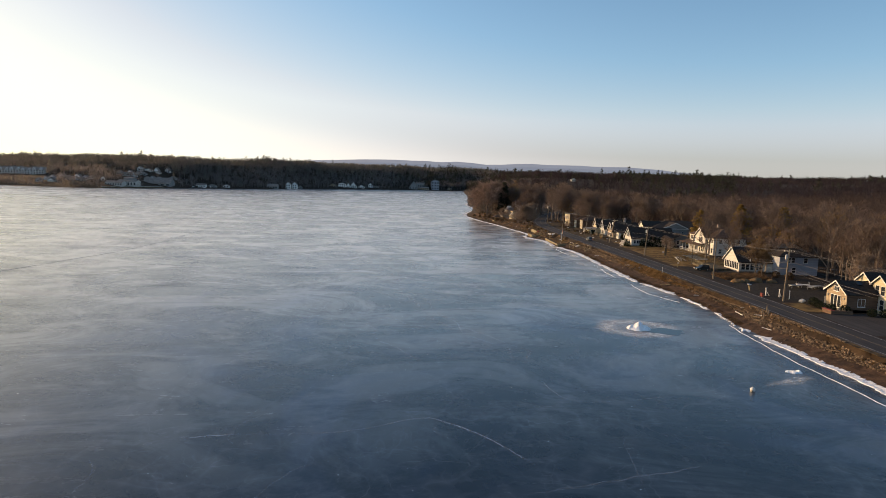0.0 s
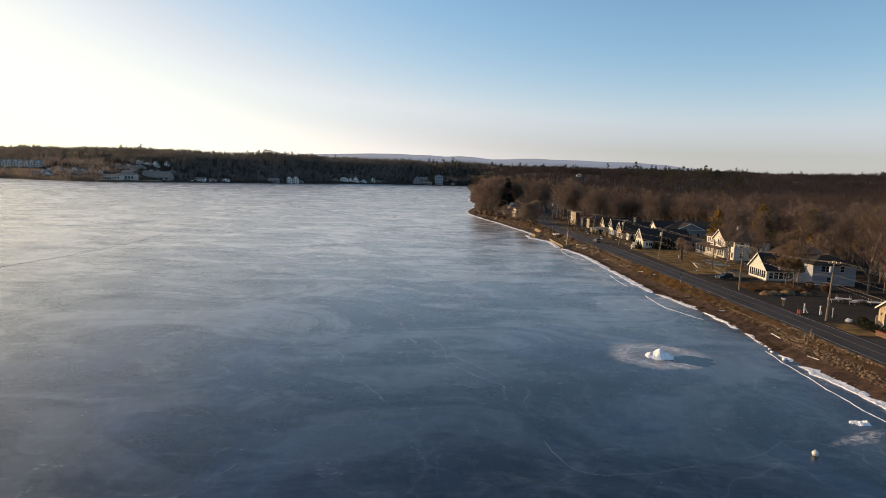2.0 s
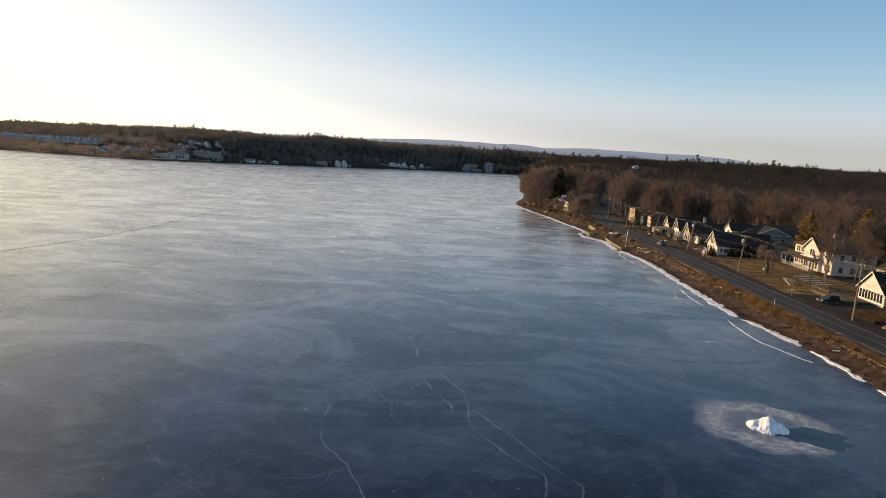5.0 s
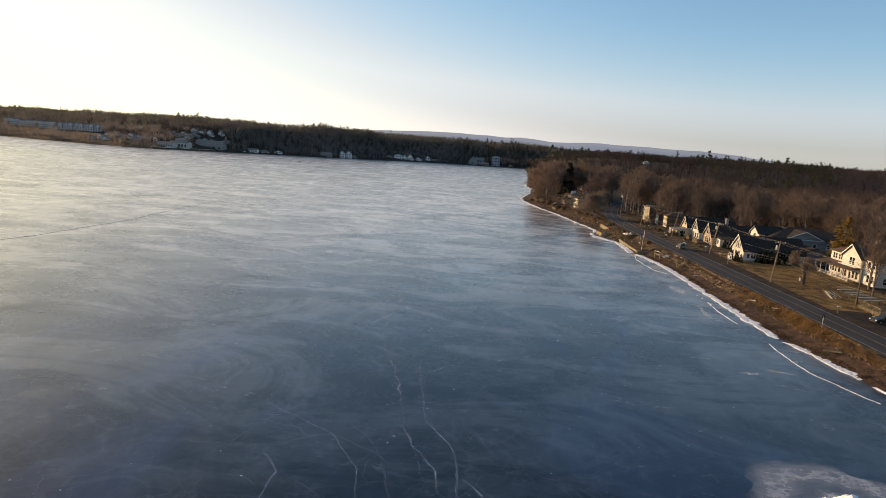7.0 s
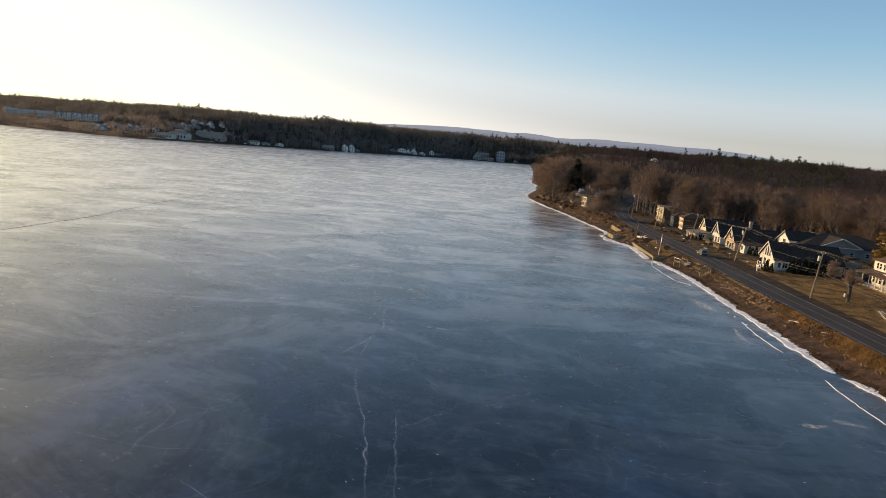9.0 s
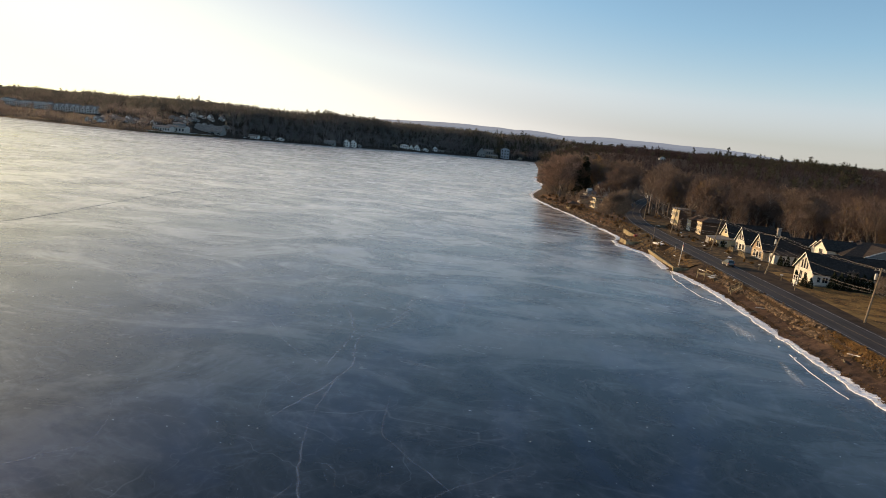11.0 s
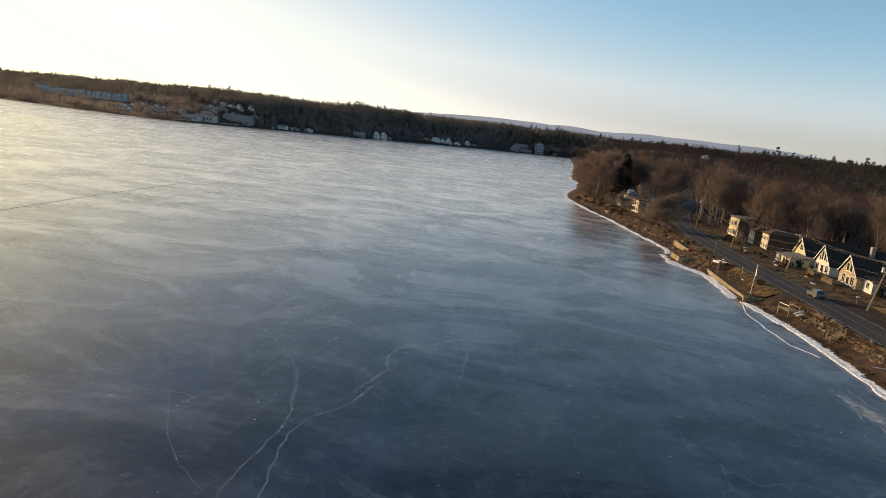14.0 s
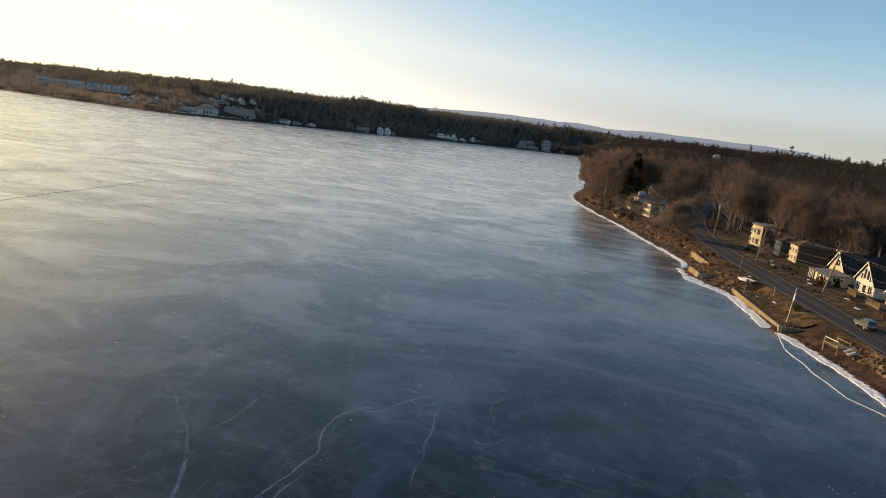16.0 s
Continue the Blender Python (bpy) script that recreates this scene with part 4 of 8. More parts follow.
pile = new("snow_heap", rough_heap("snow_heap", ((0.1, 0.1, 1.75, 2.0), (-1.3, 0.3, 0.75, 1.4), (1.2, -0.4, 1.1, 1.5), (0.4, 1.0, 0.9, 1.4), (-0.4, -1.0, 0.6, 1.2)), 3.2, SNOW, 6))
pile.location, pile.scale = (36.4, 112.7, 0), (0.86, 0.86, 0.84)
tagged(pile, "white heap of snow on the lake ice", "snow heap")
drift = new("snow_drift", rough_heap("snow_drift", ((0, 0, 0.4, 1.0), (0.9, 0.3, 0.3, 0.9), (-0.8, 0.1, 0.2, 0.8)), 2.2, SNOW, 9))
drift.location, drift.scale = (51.6, 87.0, 0), (0.72, 0.72, 0.7)
tagged(drift, "low white drift of snow on the ice", "snow heap")
for i, (x, y, r) in enumerate(((56.6, 113.2, 0.45), (56.9, 117.5, 0.3), (57.4, 119.2, 0.28), (50.6, 194, 0.18), (50.4, 199.5, 0.16), (50.2, 202.5, 0.14), (44.2, 293, 0.5), (43.6, 296, 0.4))):
    o = new("snow_lump", Build().lump((0, 0, 0.05), r, 0.7, 0.35, 80 + i).mesh("snow_lump", SNOW, True))
    o.location = (x, y, 0)
    tagged(o, "lump of snow on the shore ice", "snow", "snow lumps along the shore")

ball = thing("buoy", "white round mooring buoy frozen into the ice", "buoy", (40.7, 77.8, 0))
ball.scale = (0.8, 0.8, 0.8)
part("float", Build().lump((0, 0, 0.32), 0.42, 0.95, 0.02, 3, 8, 14), TRIM, ball, smooth=True)
part("eye_bolt", Build().tube((0, 0, 0.68), (0, 0, 0.86), 0.04, 0.04, 6), METAL, ball, "metal eye bolt")


# ---------------------------------------------------------------- trees
def limb_tree(seed, h, spread, limbs=10, droop=0.0, trunk_r=0.3, twig_w=0.035, twigs=8, clear=0.28):
    """Trunk and limbs, and the twigs of a bare tree, as two builds of points and triangles."""
    rng = random.Random(seed)
    wood = Build()
    tv, tf = [], []

    def twig(p, d, ln):
        s = d.cross(Vector((rng.uniform(-1, 1), rng.uniform(-1, 1), rng.uniform(-1, 1)))).normalized() * twig_w
        n = len(tv)
        tip = p + d * ln + Vector((0, 0, -droop * ln * 0.6))
        tv.extend([p - s, p + s, tip])
        tf.append((n, n + 1, n + 2))

    def grow(p, d, ln, r, level):
        bend = Vector((rng.uniform(-1, 1), rng.uniform(-1, 1), 0.25 - droop * 0.5 * level)) * 0.22
        mid = p + d * ln * 0.5
        d2 = (d + bend).normalized()
        end = mid + d2 * ln * 0.5
        sides = (7, 5, 3, 3)[level]
        if level == 3:
            end = mid + d * ln * 0.5
            wood.tube(p, end, r, r * 0.35, 3, False)
        else:
            wood.tube(p, mid, r, r * 0.72, sides, False)
            wood.tube(mid, end, r * 0.72, r * 0.35, sides, False)
        if level == 3:
            for k in range(twigs):
                f = rng.uniform(0.15, 1.0)
                q = p.lerp(mid, f * 2) if f < 0.5 else mid.lerp(end, f * 2 - 1)
                w = (d2 * 0.8 + Vector((rng.uniform(-1, 1), rng.uniform(-1, 1), rng.uniform(-0.5, 0.9)))).normalized()
                twig(q, w, ln * rng.uniform(0.7, 1.5))
            return
        n = (limbs, 5, 4)[level]
        for k in range(n):
            f = (clear + (1 - clear) * (k + rng.random()) / n) if level == 0 else rng.uniform(0.3, 1.0)
            q = p.lerp(mid, f * 2) if f < 0.5 else mid.lerp(end, f * 2 - 1)
            turn = k * 2.4 + rng.uniform(-0.5, 0.5)
            out = Vector((math.cos(turn), math.sin(turn), 0))
            if level == 0:
                up = 0.55 + 0.9 * f
                w = (out * spread + Vector((0, 0, up))).normalized()
                grow(q, w, h * (0.50 - 0.26 * f) * rng.uniform(0.8, 1.15), r * (0.55 - 0.25 * f), 1)
            else:
                w = (d2 * 0.9 + out * rng.uniform(0.4, 0.9) + Vector((0, 0, rng.uniform(-0.2, 0.5)))).normalized()
                grow(q, w, ln * rng.uniform(0.42, 0.62), r * 0.42, level + 1)

    grow(Vector((0, 0, -0.3)), Vector((rng.uniform(-0.05, 0.05), rng.uniform(-0.05, 0.05), 1)).normalized(), h * 0.82, trunk_r, 0)
    return wood, tv, tf


def pine_tree(seed, h, r, spray=0.26):
    rng = random.Random(seed)
    wood = Build().tube((0, 0, -0.3), (0, 0, h * 0.96), 0.028 * h * 0.7, 0.03, 7)
    tv, tf = [], []
    z = h * 0.1
    while z < h:
        f = z / h
        reach = r * (1 - f) ** 0.8 * rng.uniform(0.75, 1.1) + 0.25
        for k in range(7):
            a = rng.uniform(0, 2 * math.pi)
            d = Vector((math.cos(a), math.sin(a), rng.uniform(-0.25, 0.15)))
            ln = reach * rng.uniform(0.7, 1.1)
            base = Vector((0, 0, z + rng.uniform(-0.3, 0.3)))
            wood.tube(base, base + d * ln * 0.85, 0.05, 0.012, 3, False)
            for j in range(11):
                p = base + d * ln * rng.uniform(0.2, 1.0)
                w = (d + Vector((rng.uniform(-1, 1), rng.uniform(-1, 1), rng.uniform(-0.5, 0.6)))).normalized()
                s = w.cross(Vector((rng.uniform(-1, 1), rng.uniform(-1, 1), rng.uniform(-1, 1)))).normalized() * spray
                n = len(tv)
                tv.extend([p - s, p + s, p + w * rng.uniform(0.5, 0.95)])
                tf.append((n, n + 1, n + 2))
        z += h * 0.038 * rng.uniform(0.8, 1.25)
    return wood, tv, tf


def plant(template, x, y, scale, turn, label, category="tree", group=""):
    """One tree from a pair of shared meshes."""
    root = thing("tree", label, category, (x, y, height(x, y)), turn, group)
    root.scale = (scale, scale, scale)
    for nm, me in zip(("trunk", "crown"), template):
        o = new(nm, me)
        o.parent = root
    return root


def template(built, bark, leaf, name):
    wood, tv, tf = built
    return wood.mesh(name + "_trunk", bark), mesh_np(name + "_crown", tv, tf, leaf)


T_OAK = [template(limb_tree(s, 16, 0.62, 11, 0, 0.34, 0.03, 13, 0.2), BARK, TWIG, "bare") for s in (1, 2, 3)]
T_ASH = [template(limb_tree(s, 17, 0.42, 10, 0, 0.28, 0.03, 13, 0.24), BARK, TWIG_RED, "ash") for s in (4, 5)]
T_WILLOW = [template(limb_tree(s, 20, 1.0, 13, 0.45, 0.55, 0.036, 30, 0.1), BARK, TWIG_TAN, "willow") for s in (6, 7)]
T_BUSH = [template(limb_tree(s, 9, 0.55, 16, 0.0, 0.13, 0.026, 26, 0.03), BARK, TWIG_GREY, "thicket") for s in (8, 9)]
T_SCRUB = [template(limb_tree(s, 9, 0.9, 9, 0.1, 0.12, 0.036, 15, 0.03), BARK, TWIG_GREY, 'scrub') for s in (51, 52)]
T_THIN = [template(limb_tree(s, 17, 0.62, 9, 0, 0.32, 0.026, 8, 0.2), BARK, TWIG, "thin") for s in (41, 42)]
T_GNARL = [template(limb_tree(31, 17, 0.75, 8, 0, 0.34, 0.03, 7, 0.3), BARK_SUNLIT, TWIG, "gnarled")]
T_AMBER = [template(limb_tree(s, 16, 0.6, 11, 0, 0.26, 0.034, 20, 0.14), BARK, TWIG_GOLD, "amber") for s in (33, 34)]
T_PINE = [template(pine_tree(s, 17, 4.2, 0.36), BARK, NEEDLE, "pine") for s in (11, 12)]
T_CONIFER = [template(pine_tree(s, 17, 4.9, 0.5), BARK, NEEDLE, "conifer") for s in (15, 16)]
T_GOLD = [template(pine_tree(s, 14, 5.4, 0.34), BARK, NEEDLE_SUNLIT, "pine") for s in (13,)]

for x, y, kind, s, label in (
        (33.2, 456, T_WILLOW[0], 1.1, "great bare spreading tree on the point"), (29, 484, T_WILLOW[1], 0.9, "bare spreading tree at the tip of the point"),
        (31, 503, T_WILLOW[1], 0.9, "bare reddish tree at the water's edge"), (34, 526, T_WILLOW[0], 0.85, "bare reddish tree at the water's edge"),
        (47.5, 474, T_CONIFER[0], 1.42, "tall dark conifer among bare trees"), (54, 490, T_CONIFER[1], 1.0, "dark conifer among bare trees"),
        (70, 512, T_PINE[1], 1.25, "tall dark pine above the bare wood"),
        (46, 353.6, T_BUSH[0], 1.15, "dense grey twiggy tree by the road"), (51.5, 357, T_BUSH[1], 1.2, "dense grey twiggy tree by the road"),
        (46, 368, T_BUSH[0], 0.6, "dense grey twiggy tree by the shore"), (49, 352.5, T_BUSH[1], 1.05, "dense grey twiggy tree by the road"), (44.5, 358, T_BUSH[0], 0.85, "dense grey twiggy tree by the shore"), (42.5, 397, T_SCRUB[0], 0.7, "small twiggy tree before a cottage"), (46.5, 396, T_SCRUB[1], 0.6, "small twiggy tree before a cottage"), (39.5, 421, T_SCRUB[1], 0.6, "small twiggy tree before a cottage"), (43.5, 436, T_SCRUB[0], 0.7, "small twiggy tree before a cottage"), (36, 430, T_SCRUB[0], 0.55, "small twiggy tree on the point"), (48.5, 415, T_OAK[1], 0.6, "bare tree beside a cottage"), (52, 425, T_OAK[2], 0.7, "bare tree behind a cottage"),
        (71.5, 402, T_GNARL[0], 1.1, "gnarled bare tree beside the road"), (74, 395, T_OAK[2], 1.0, "bare tree beside the road"),
        (93.2, 214.5, T_THIN[0], 0.95, "tall bare tree before a white house"), (95.3, 204.5, T_THIN[1], 0.7, "bare tree beside a white house"),
        (86.4, 168.2, T_AMBER[1], 0.6, "orange brown twiggy tree beside a white house"), (89.2, 168.5, T_GNARL[0], 0.62, "pale limbed bare tree beside a pale house"), (87.6, 167, T_AMBER[0], 0.5, "orange brown twiggy tree beside a white house"),
        (98, 129, T_OAK[2], 0.7, "bare tree behind a shingled house"),
        (96, 138, T_BUSH[1], 1.0, "bare twiggy tree behind the lot"),
        (101.5, 243.5, T_GOLD[0], 1.1, "pine coloured yellow green for the low sun"), (110.5, 229, T_GOLD[0], 1.3, "pine coloured yellow green for the low sun"),
        (117, 212, T_GOLD[0], 1.3, "pine coloured yellow green for the low sun"), (86, 237, T_BUSH[1], 0.5, "small bare bush on the lawn"),
        (86.5, 201, T_ASH[1], 0.7, "slender bare tree beside a deck"), (93.5, 197, T_OAK[0], 0.7, "bare tree beside a deck"),
        (99, 190, T_OAK[2], 0.75, "bare tree behind a white house"), (101, 150, T_OAK[0], 0.8, "bare tree behind the lot"),
        (66.5, 331, T_SCRUB[1], 0.45, "small bare twiggy tree beside narrow cottages"), (70.5, 384, T_THIN[0], 0.9, "slender bare tree beside the road"), (76.5, 350.5, T_THIN[1], 0.75, "thin bare tree between cottages"),
        (79, 341, T_OAK[1], 0.7, "bare tree behind narrow cottages"), (84, 318, T_ASH[1], 0.7, "bare tree behind a cream cottage"), (96, 305, T_OAK[2], 0.8, "bare tree behind the cottages"),
        (56, 425, T_OAK[0], 0.95, "bare tree on the point"), (60, 440, T_OAK[2], 1.0, "bare tree on the point"), (87.8, 375, T_AMBER[0], 1.05, "golden twiggy tree behind narrow cottages"), (122, 190, T_AMBER[1], 1.0, "golden twiggy tree behind the houses"), (117, 183, T_AMBER[0], 0.95, "golden twiggy tree behind the houses"),
        (82.5, 222, T_BUSH[0], 0.55, "small bare tree on the lawn"), (84, 246, T_BUSH[1], 0.42, "small bare tree by a hedge")):
    plant(kind, x, y, s, (x * 37 + y * 11) % 360, label)

def open_view(x, y):
    """The clearing before the conifer and the cottages on the point."""
    return (385 < y < 466 and abs(x - (6 + 0.125 * (y - 149))) < 6.5) or (30 < x < 46 and 396 < y < 462)


rng = random.Random(5)
EDGE = np.array([(60, 118), (130, 112), (165, 112), (215, 124), (262, 118), (300, 106), (335, 92), (352, 84), (380, 74), (420, 78), (470, 90), (520, 100)])
spots = []
while len(spots) < 150:
    y = rng.uniform(95, 520)
    x = float(np.interp(y, EDGE[:, 0], EDGE[:, 1])) + rng.uniform(0, 26)
    if all((x - a) ** 2 + (y - b) ** 2 > 12 for a, b in spots):
        spots.append((x, y))
while len(spots) < 162:
    y = rng.uniform(138, 245)
    x = rng.uniform(101, 114)
    if all((x - a) ** 2 + (y - b) ** 2 > 16 for a, b in spots) and not (103 < x < 122 and 199 < y < 215) and not (94 < x < 109 and 216 < y < 241):
        spots.append((x, y))
while len(spots) < 215:
    y = rng.uniform(405, 600)
    x = float(glide(y, SHORE)) + rng.uniform(9, 60)
    if abs(x - float(glide(y, ROAD))) > 6 and all((x - a) ** 2 + (y - b) ** 2 > 14 for a, b in spots) and not (38 < x < 62 and 395 < y < 476) and not open_view(x, y) and not (x < 24 and y < 475):
        spots.append((x, y))
for x, y in [(float(glide(v, SHORE)) + rng.uniform(7, 34), v) for v in (rng.uniform(412, 560) for _ in range(48))]:
    if abs(x - float(glide(y, ROAD))) > 6 and not open_view(x, y) and not (38 < x < 62 and 393 < y < 462) and not (x < 27 and y < 450):
        plant(rng.choice(T_SCRUB), x, y, rng.uniform(0.45, 0.95), rng.uniform(0, 360), "twiggy undergrowth tree on the point", group="undergrowth on the point")
for x, y in spots:
    k = rng.random()
    kind = rng.choice(T_OAK if k < 0.48 else T_ASH if k < 0.86 else T_AMBER if k < 0.91 else T_GNARL if k < 0.97 else T_THIN)
    plant(kind, x, y, rng.uniform(0.95, 1.35) if y > 400 and x < 90 else rng.uniform(0.75, 1.12), rng.uniform(0, 360),
          "tall bare tree at the edge of the wood", group="trees at the edge of the wood")


def blade_tree(seed, n, width, conifer=False):
    """A far tree of few triangles, one metre high."""
    g = np.random.RandomState(seed)
    v, f = [], []

    def tri(a, b, c):
        k = len(v)
        v.extend([a, b, c])
        f.append((k, k + 1, k + 2))
    for k in range(2):
        s = np.array([math.cos(k * 1.57), math.sin(k * 1.57), 0]) * 0.016
        tri(-s, s, np.array([0, 0, 0.8]))
    for k in range(n):
        a = g.uniform(0, 2 * math.pi)
        if conifer:
            z = g.uniform(0.08, 0.96)
            r = 0.2 * math.sqrt(max(0.0, 1.02 - z)) * g.uniform(0.6, 1.2) + 0.01
            p = np.array([0, 0, z + 0.04])
            q = np.array([math.cos(a) * r, math.sin(a) * r, z - 0.05])
            s = np.array([-math.sin(a), math.cos(a), 0]) * (0.05 * (1.1 - z) + 0.012)
            tri(p, q - s, q + s)
        else:
            b = g.uniform(0, 6.28)
            s = np.array([math.cos(b), math.sin(b), g.uniform(-0.6, 0.6)])
            if k < n // 6:
                r1 = g.uniform(0.1, 0.26)
                p, q = np.array([0, 0, g.uniform(0.2, 0.5)]), np.array([math.cos(a) * r1, math.sin(a) * r1, g.uniform(0.65, 0.9)])
                s = s * width * 0.7
            else:
                r0 = 0.30 * math.sqrt(g.uniform(0, 1))
                z = 0.62 + 0.34 * g.uniform(-0.75, 0.85) * math.sqrt(1 - (r0 / 0.33) ** 2)
                p = np.array([math.cos(a) * r0, math.sin(a) * r0, z])
                w = np.array([math.cos(a) * 0.7 + g.uniform(-0.8, 0.8), math.sin(a) * 0.7 + g.uniform(-0.8, 0.8), g.uniform(-0.1, 1.3)])
                q = p + w / np.linalg.norm(w) * g.uniform(0.1, 0.2)
                s = s * width
            tri(p - s, p + s, q)
    return np.array(v), np.array(f)


def woodland(name, spots, heights, kinds, seed, mat, label):
    """Many far trees in one mesh."""
    g = np.random.RandomState(seed)
    vs, fs, base = [], [], 0
    z = land(spots[:, 0], spots[:, 1])
    heights = heights * np.array([1.0 + 0.42 * noise.noise((x * 0.016, y * 0.010, seed)) + 0.15 * noise.noise((x * 0.05, y * 0.04, seed + 9)) for x, y in spots])
    which = g.randint(0, len(kinds), len(spots))
    for k, (tv, tf) in enumerate(kinds):
        sel = np.where(which == k)[0]
        if not len(sel):
            continue
        a = g.uniform(0, 6.28, len(sel))
        hgt, wid = heights[sel], heights[sel] * g.uniform(0.8, 1.25, len(sel))
        x = (tv[None, :, 0] * np.cos(a)[:, None] - tv[None, :, 1] * np.sin(a)[:, None]) * wid[:, None] + spots[sel, 0, None]
        y = (tv[None, :, 0] * np.sin(a)[:, None] + tv[None, :, 1] * np.cos(a)[:, None]) * wid[:, None] + spots[sel, 1, None]
        zz = tv[None, :, 2] * hgt[:, None] + z[sel, None] - 0.3
        vs.append(np.stack([x, y, zz], 2).reshape(-1, 3))
        fs.append((tf[None] + (np.arange(len(sel)) * len(tv))[:, None, None] + base).reshape(-1, 3))
        base += len(sel) * len(tv)
    ob = new(name, mesh_np(name, np.concatenate(vs), np.concatenate(fs), mat))
    return tagged(ob, label, "woods", kind="stuff")


def clump_tree(seed, clumps, n, leaf, lean=0.0):
    """A far crown of several rounded clumps round a bare trunk, one metre high."""
    g = np.random.RandomState(seed)
    v, f = [], []

    def tri(a, b, c):
        k = len(v)
        v.extend([a, b, c])
        f.append((k, k + 1, k + 2))
    for k in range(2):
        s = np.array([math.cos(k * 1.57), math.sin(k * 1.57), 0]) * 0.014
        tri(-s, s, np.array([0, 0, 0.85]))
    for k in range(clumps):
        z = 0.24 + 0.66 * k / max(1, clumps - 1)
        out = (0.20 - 0.17 * k / max(1, clumps - 1)) * g.uniform(0.6, 1.2)
        a = 2.4 * k + g.uniform(-0.6, 0.6)
        c = np.array([math.cos(a) * out + lean * z, math.sin(a) * out, z])
        r = (0.20 - 0.10 * k / max(1, clumps - 1)) * g.uniform(0.8, 1.2)
        for q in range(n // clumps):
            d = g.normal(0, 1, 3)
            p = c + d / np.linalg.norm(d) * r * g.uniform(0.3, 1.0) * np.array([1, 1, 0.8])
            tri(*(p + g.normal(0, leaf, 3) for _ in range(3)))
    return np.array(v), np.array(f)


FAR_HOUSES = [
    (-323, 1200, 20, 10, 5, 4, "grey", "low grey cottage on the far shore", 1, 4),
    (-300, 1230, 9, 9, 9, 4, "white", "tall narrow white gabled house on the far shore", 2, 2),
    (-290.5, 1244, 9, 9, 9, 4.5, "white", "tall narrow white gabled house on the far shore", 2, 2),
    (-283, 1256, 8, 8, 3.5, 2.5, "grey", "small grey cottage on the far shore", 1, 2),
    (-237, 1372, 12, 9, 4, 3.5, "tan", "small tan cottage on the far shore", 1, 3),
    (-219, 1385, 16, 11, 9, 2, "white", "wide white two storey house on the far shore", 2, 4),
    (-206.5, 1398, 9, 9, 4, 6.5, "white", "steep white gabled house on the far shore", 1, 2),
    (-196, 1406, 13, 10, 5, 8, "white", "steep white gabled house on the far shore", 2, 3),
    (-181, 1426, 14, 9, 3, 4, "white", "low white cottage on the far shore", 1, 3),
    (-163, 1450, 9, 9, 7, 4, "white", "small white gabled house on the far shore", 2, 2),
    (-152, 1462, 14, 8, 3, 2, "grey", "low grey boathouse on the far shore", 1, 3),
    (-66, 1522, 19, 12, 6, 13, "grey", "steep grey gabled chalet on the far shore", 2, 3),
    (-42, 1531, 26, 10, 5, 2.5, "tan", "low tan house on the far shore", 1, 5),
    (-52, 1562, 22, 10, 10, 3, "grey", "grey house above the far shore", 1, 4),
    (-13, 1544, 19, 14, 20, 3.5, "blue", "tall pale blue lakeside house on the far shore", 3, 3),
    (22, 1562, 10, 8, 4, 3, "tan", "small tan cottage under trees on the far shore", 1, 2),
    (-421, 1098, 16, 8, 4, 2.5, "white", "low white boathouse on the far shore", 1, 4),
    (-407, 1112, 12, 8, 3, 2, "grey", "low grey boathouse on the far shore", 1, 3),
    (-388, 1132, 10, 7, 3, 2, "white", "small white boathouse on the far shore", 1, 2),
    (-515, 985, 27, 14, 5.5, 2.5, "plaster", "pale marina hall with a row of windows on the far shore", 1, 7),
    (-503, 1003, 30, 16, 7.5, 2.5, "plaster", "wide pale marina hall on the far shore", 1, 6),
    (-504, 1012, 16, 10, 11, 2, "grey", "upper storey of a marina hall on the far shore", 1, 4),
    (-477, 1052, 46, 18, 5, 9, "grey", "broad grey roofed boat shed on the far shore", 1, 5),
    (-553, 1026, 7, 7, 4, 3, "white", "small white gabled house on the far hillside", 1, 1),
    (-508, 1119, 8, 8, 5, 5, "white", "white gabled house on the far hillside", 1, 2),
    (-496, 1137, 8, 8, 5, 5, "white", "white gabled house on the far hillside", 1, 2),
    (-536, 1117, 9, 8, 4, 3, "white", "white gabled house on the far hillside", 1, 2)]
hrng = random.Random(17)
for k in range(7):
    FAR_HOUSES.append((-925 + 20.8 * k, 1168 - 8.4 * k, hrng.uniform(15, 20), 13, hrng.uniform(7.5, 9), hrng.uniform(3.5, 5.5), "plaster", "pale apartment block on the far hillside", 3, 5))
for k in range(4):
    FAR_HOUSES.append((-775 + 25 * k, 1114 - 8 * k, 24, 13, hrng.uniform(7.5, 9), hrng.uniform(4, 5.5), "plaster", "pale apartment block on the far hillside", 3, 5))
for k in range(40):
    near = k < 18
    FAR_HOUSES.append((hrng.uniform(-650, -570) if near else hrng.uniform(-560, -470), hrng.uniform(1000, 1050) if near else hrng.uniform(1055, 1125), hrng.uniform(6, 10), 8,
                       hrng.uniform(2.8, 4.2), hrng.uniform(2.2, 3.6), hrng.choice(("plaster", "plaster", "grey", "white")), "pale house in the village on the far hillside", 1, 3))


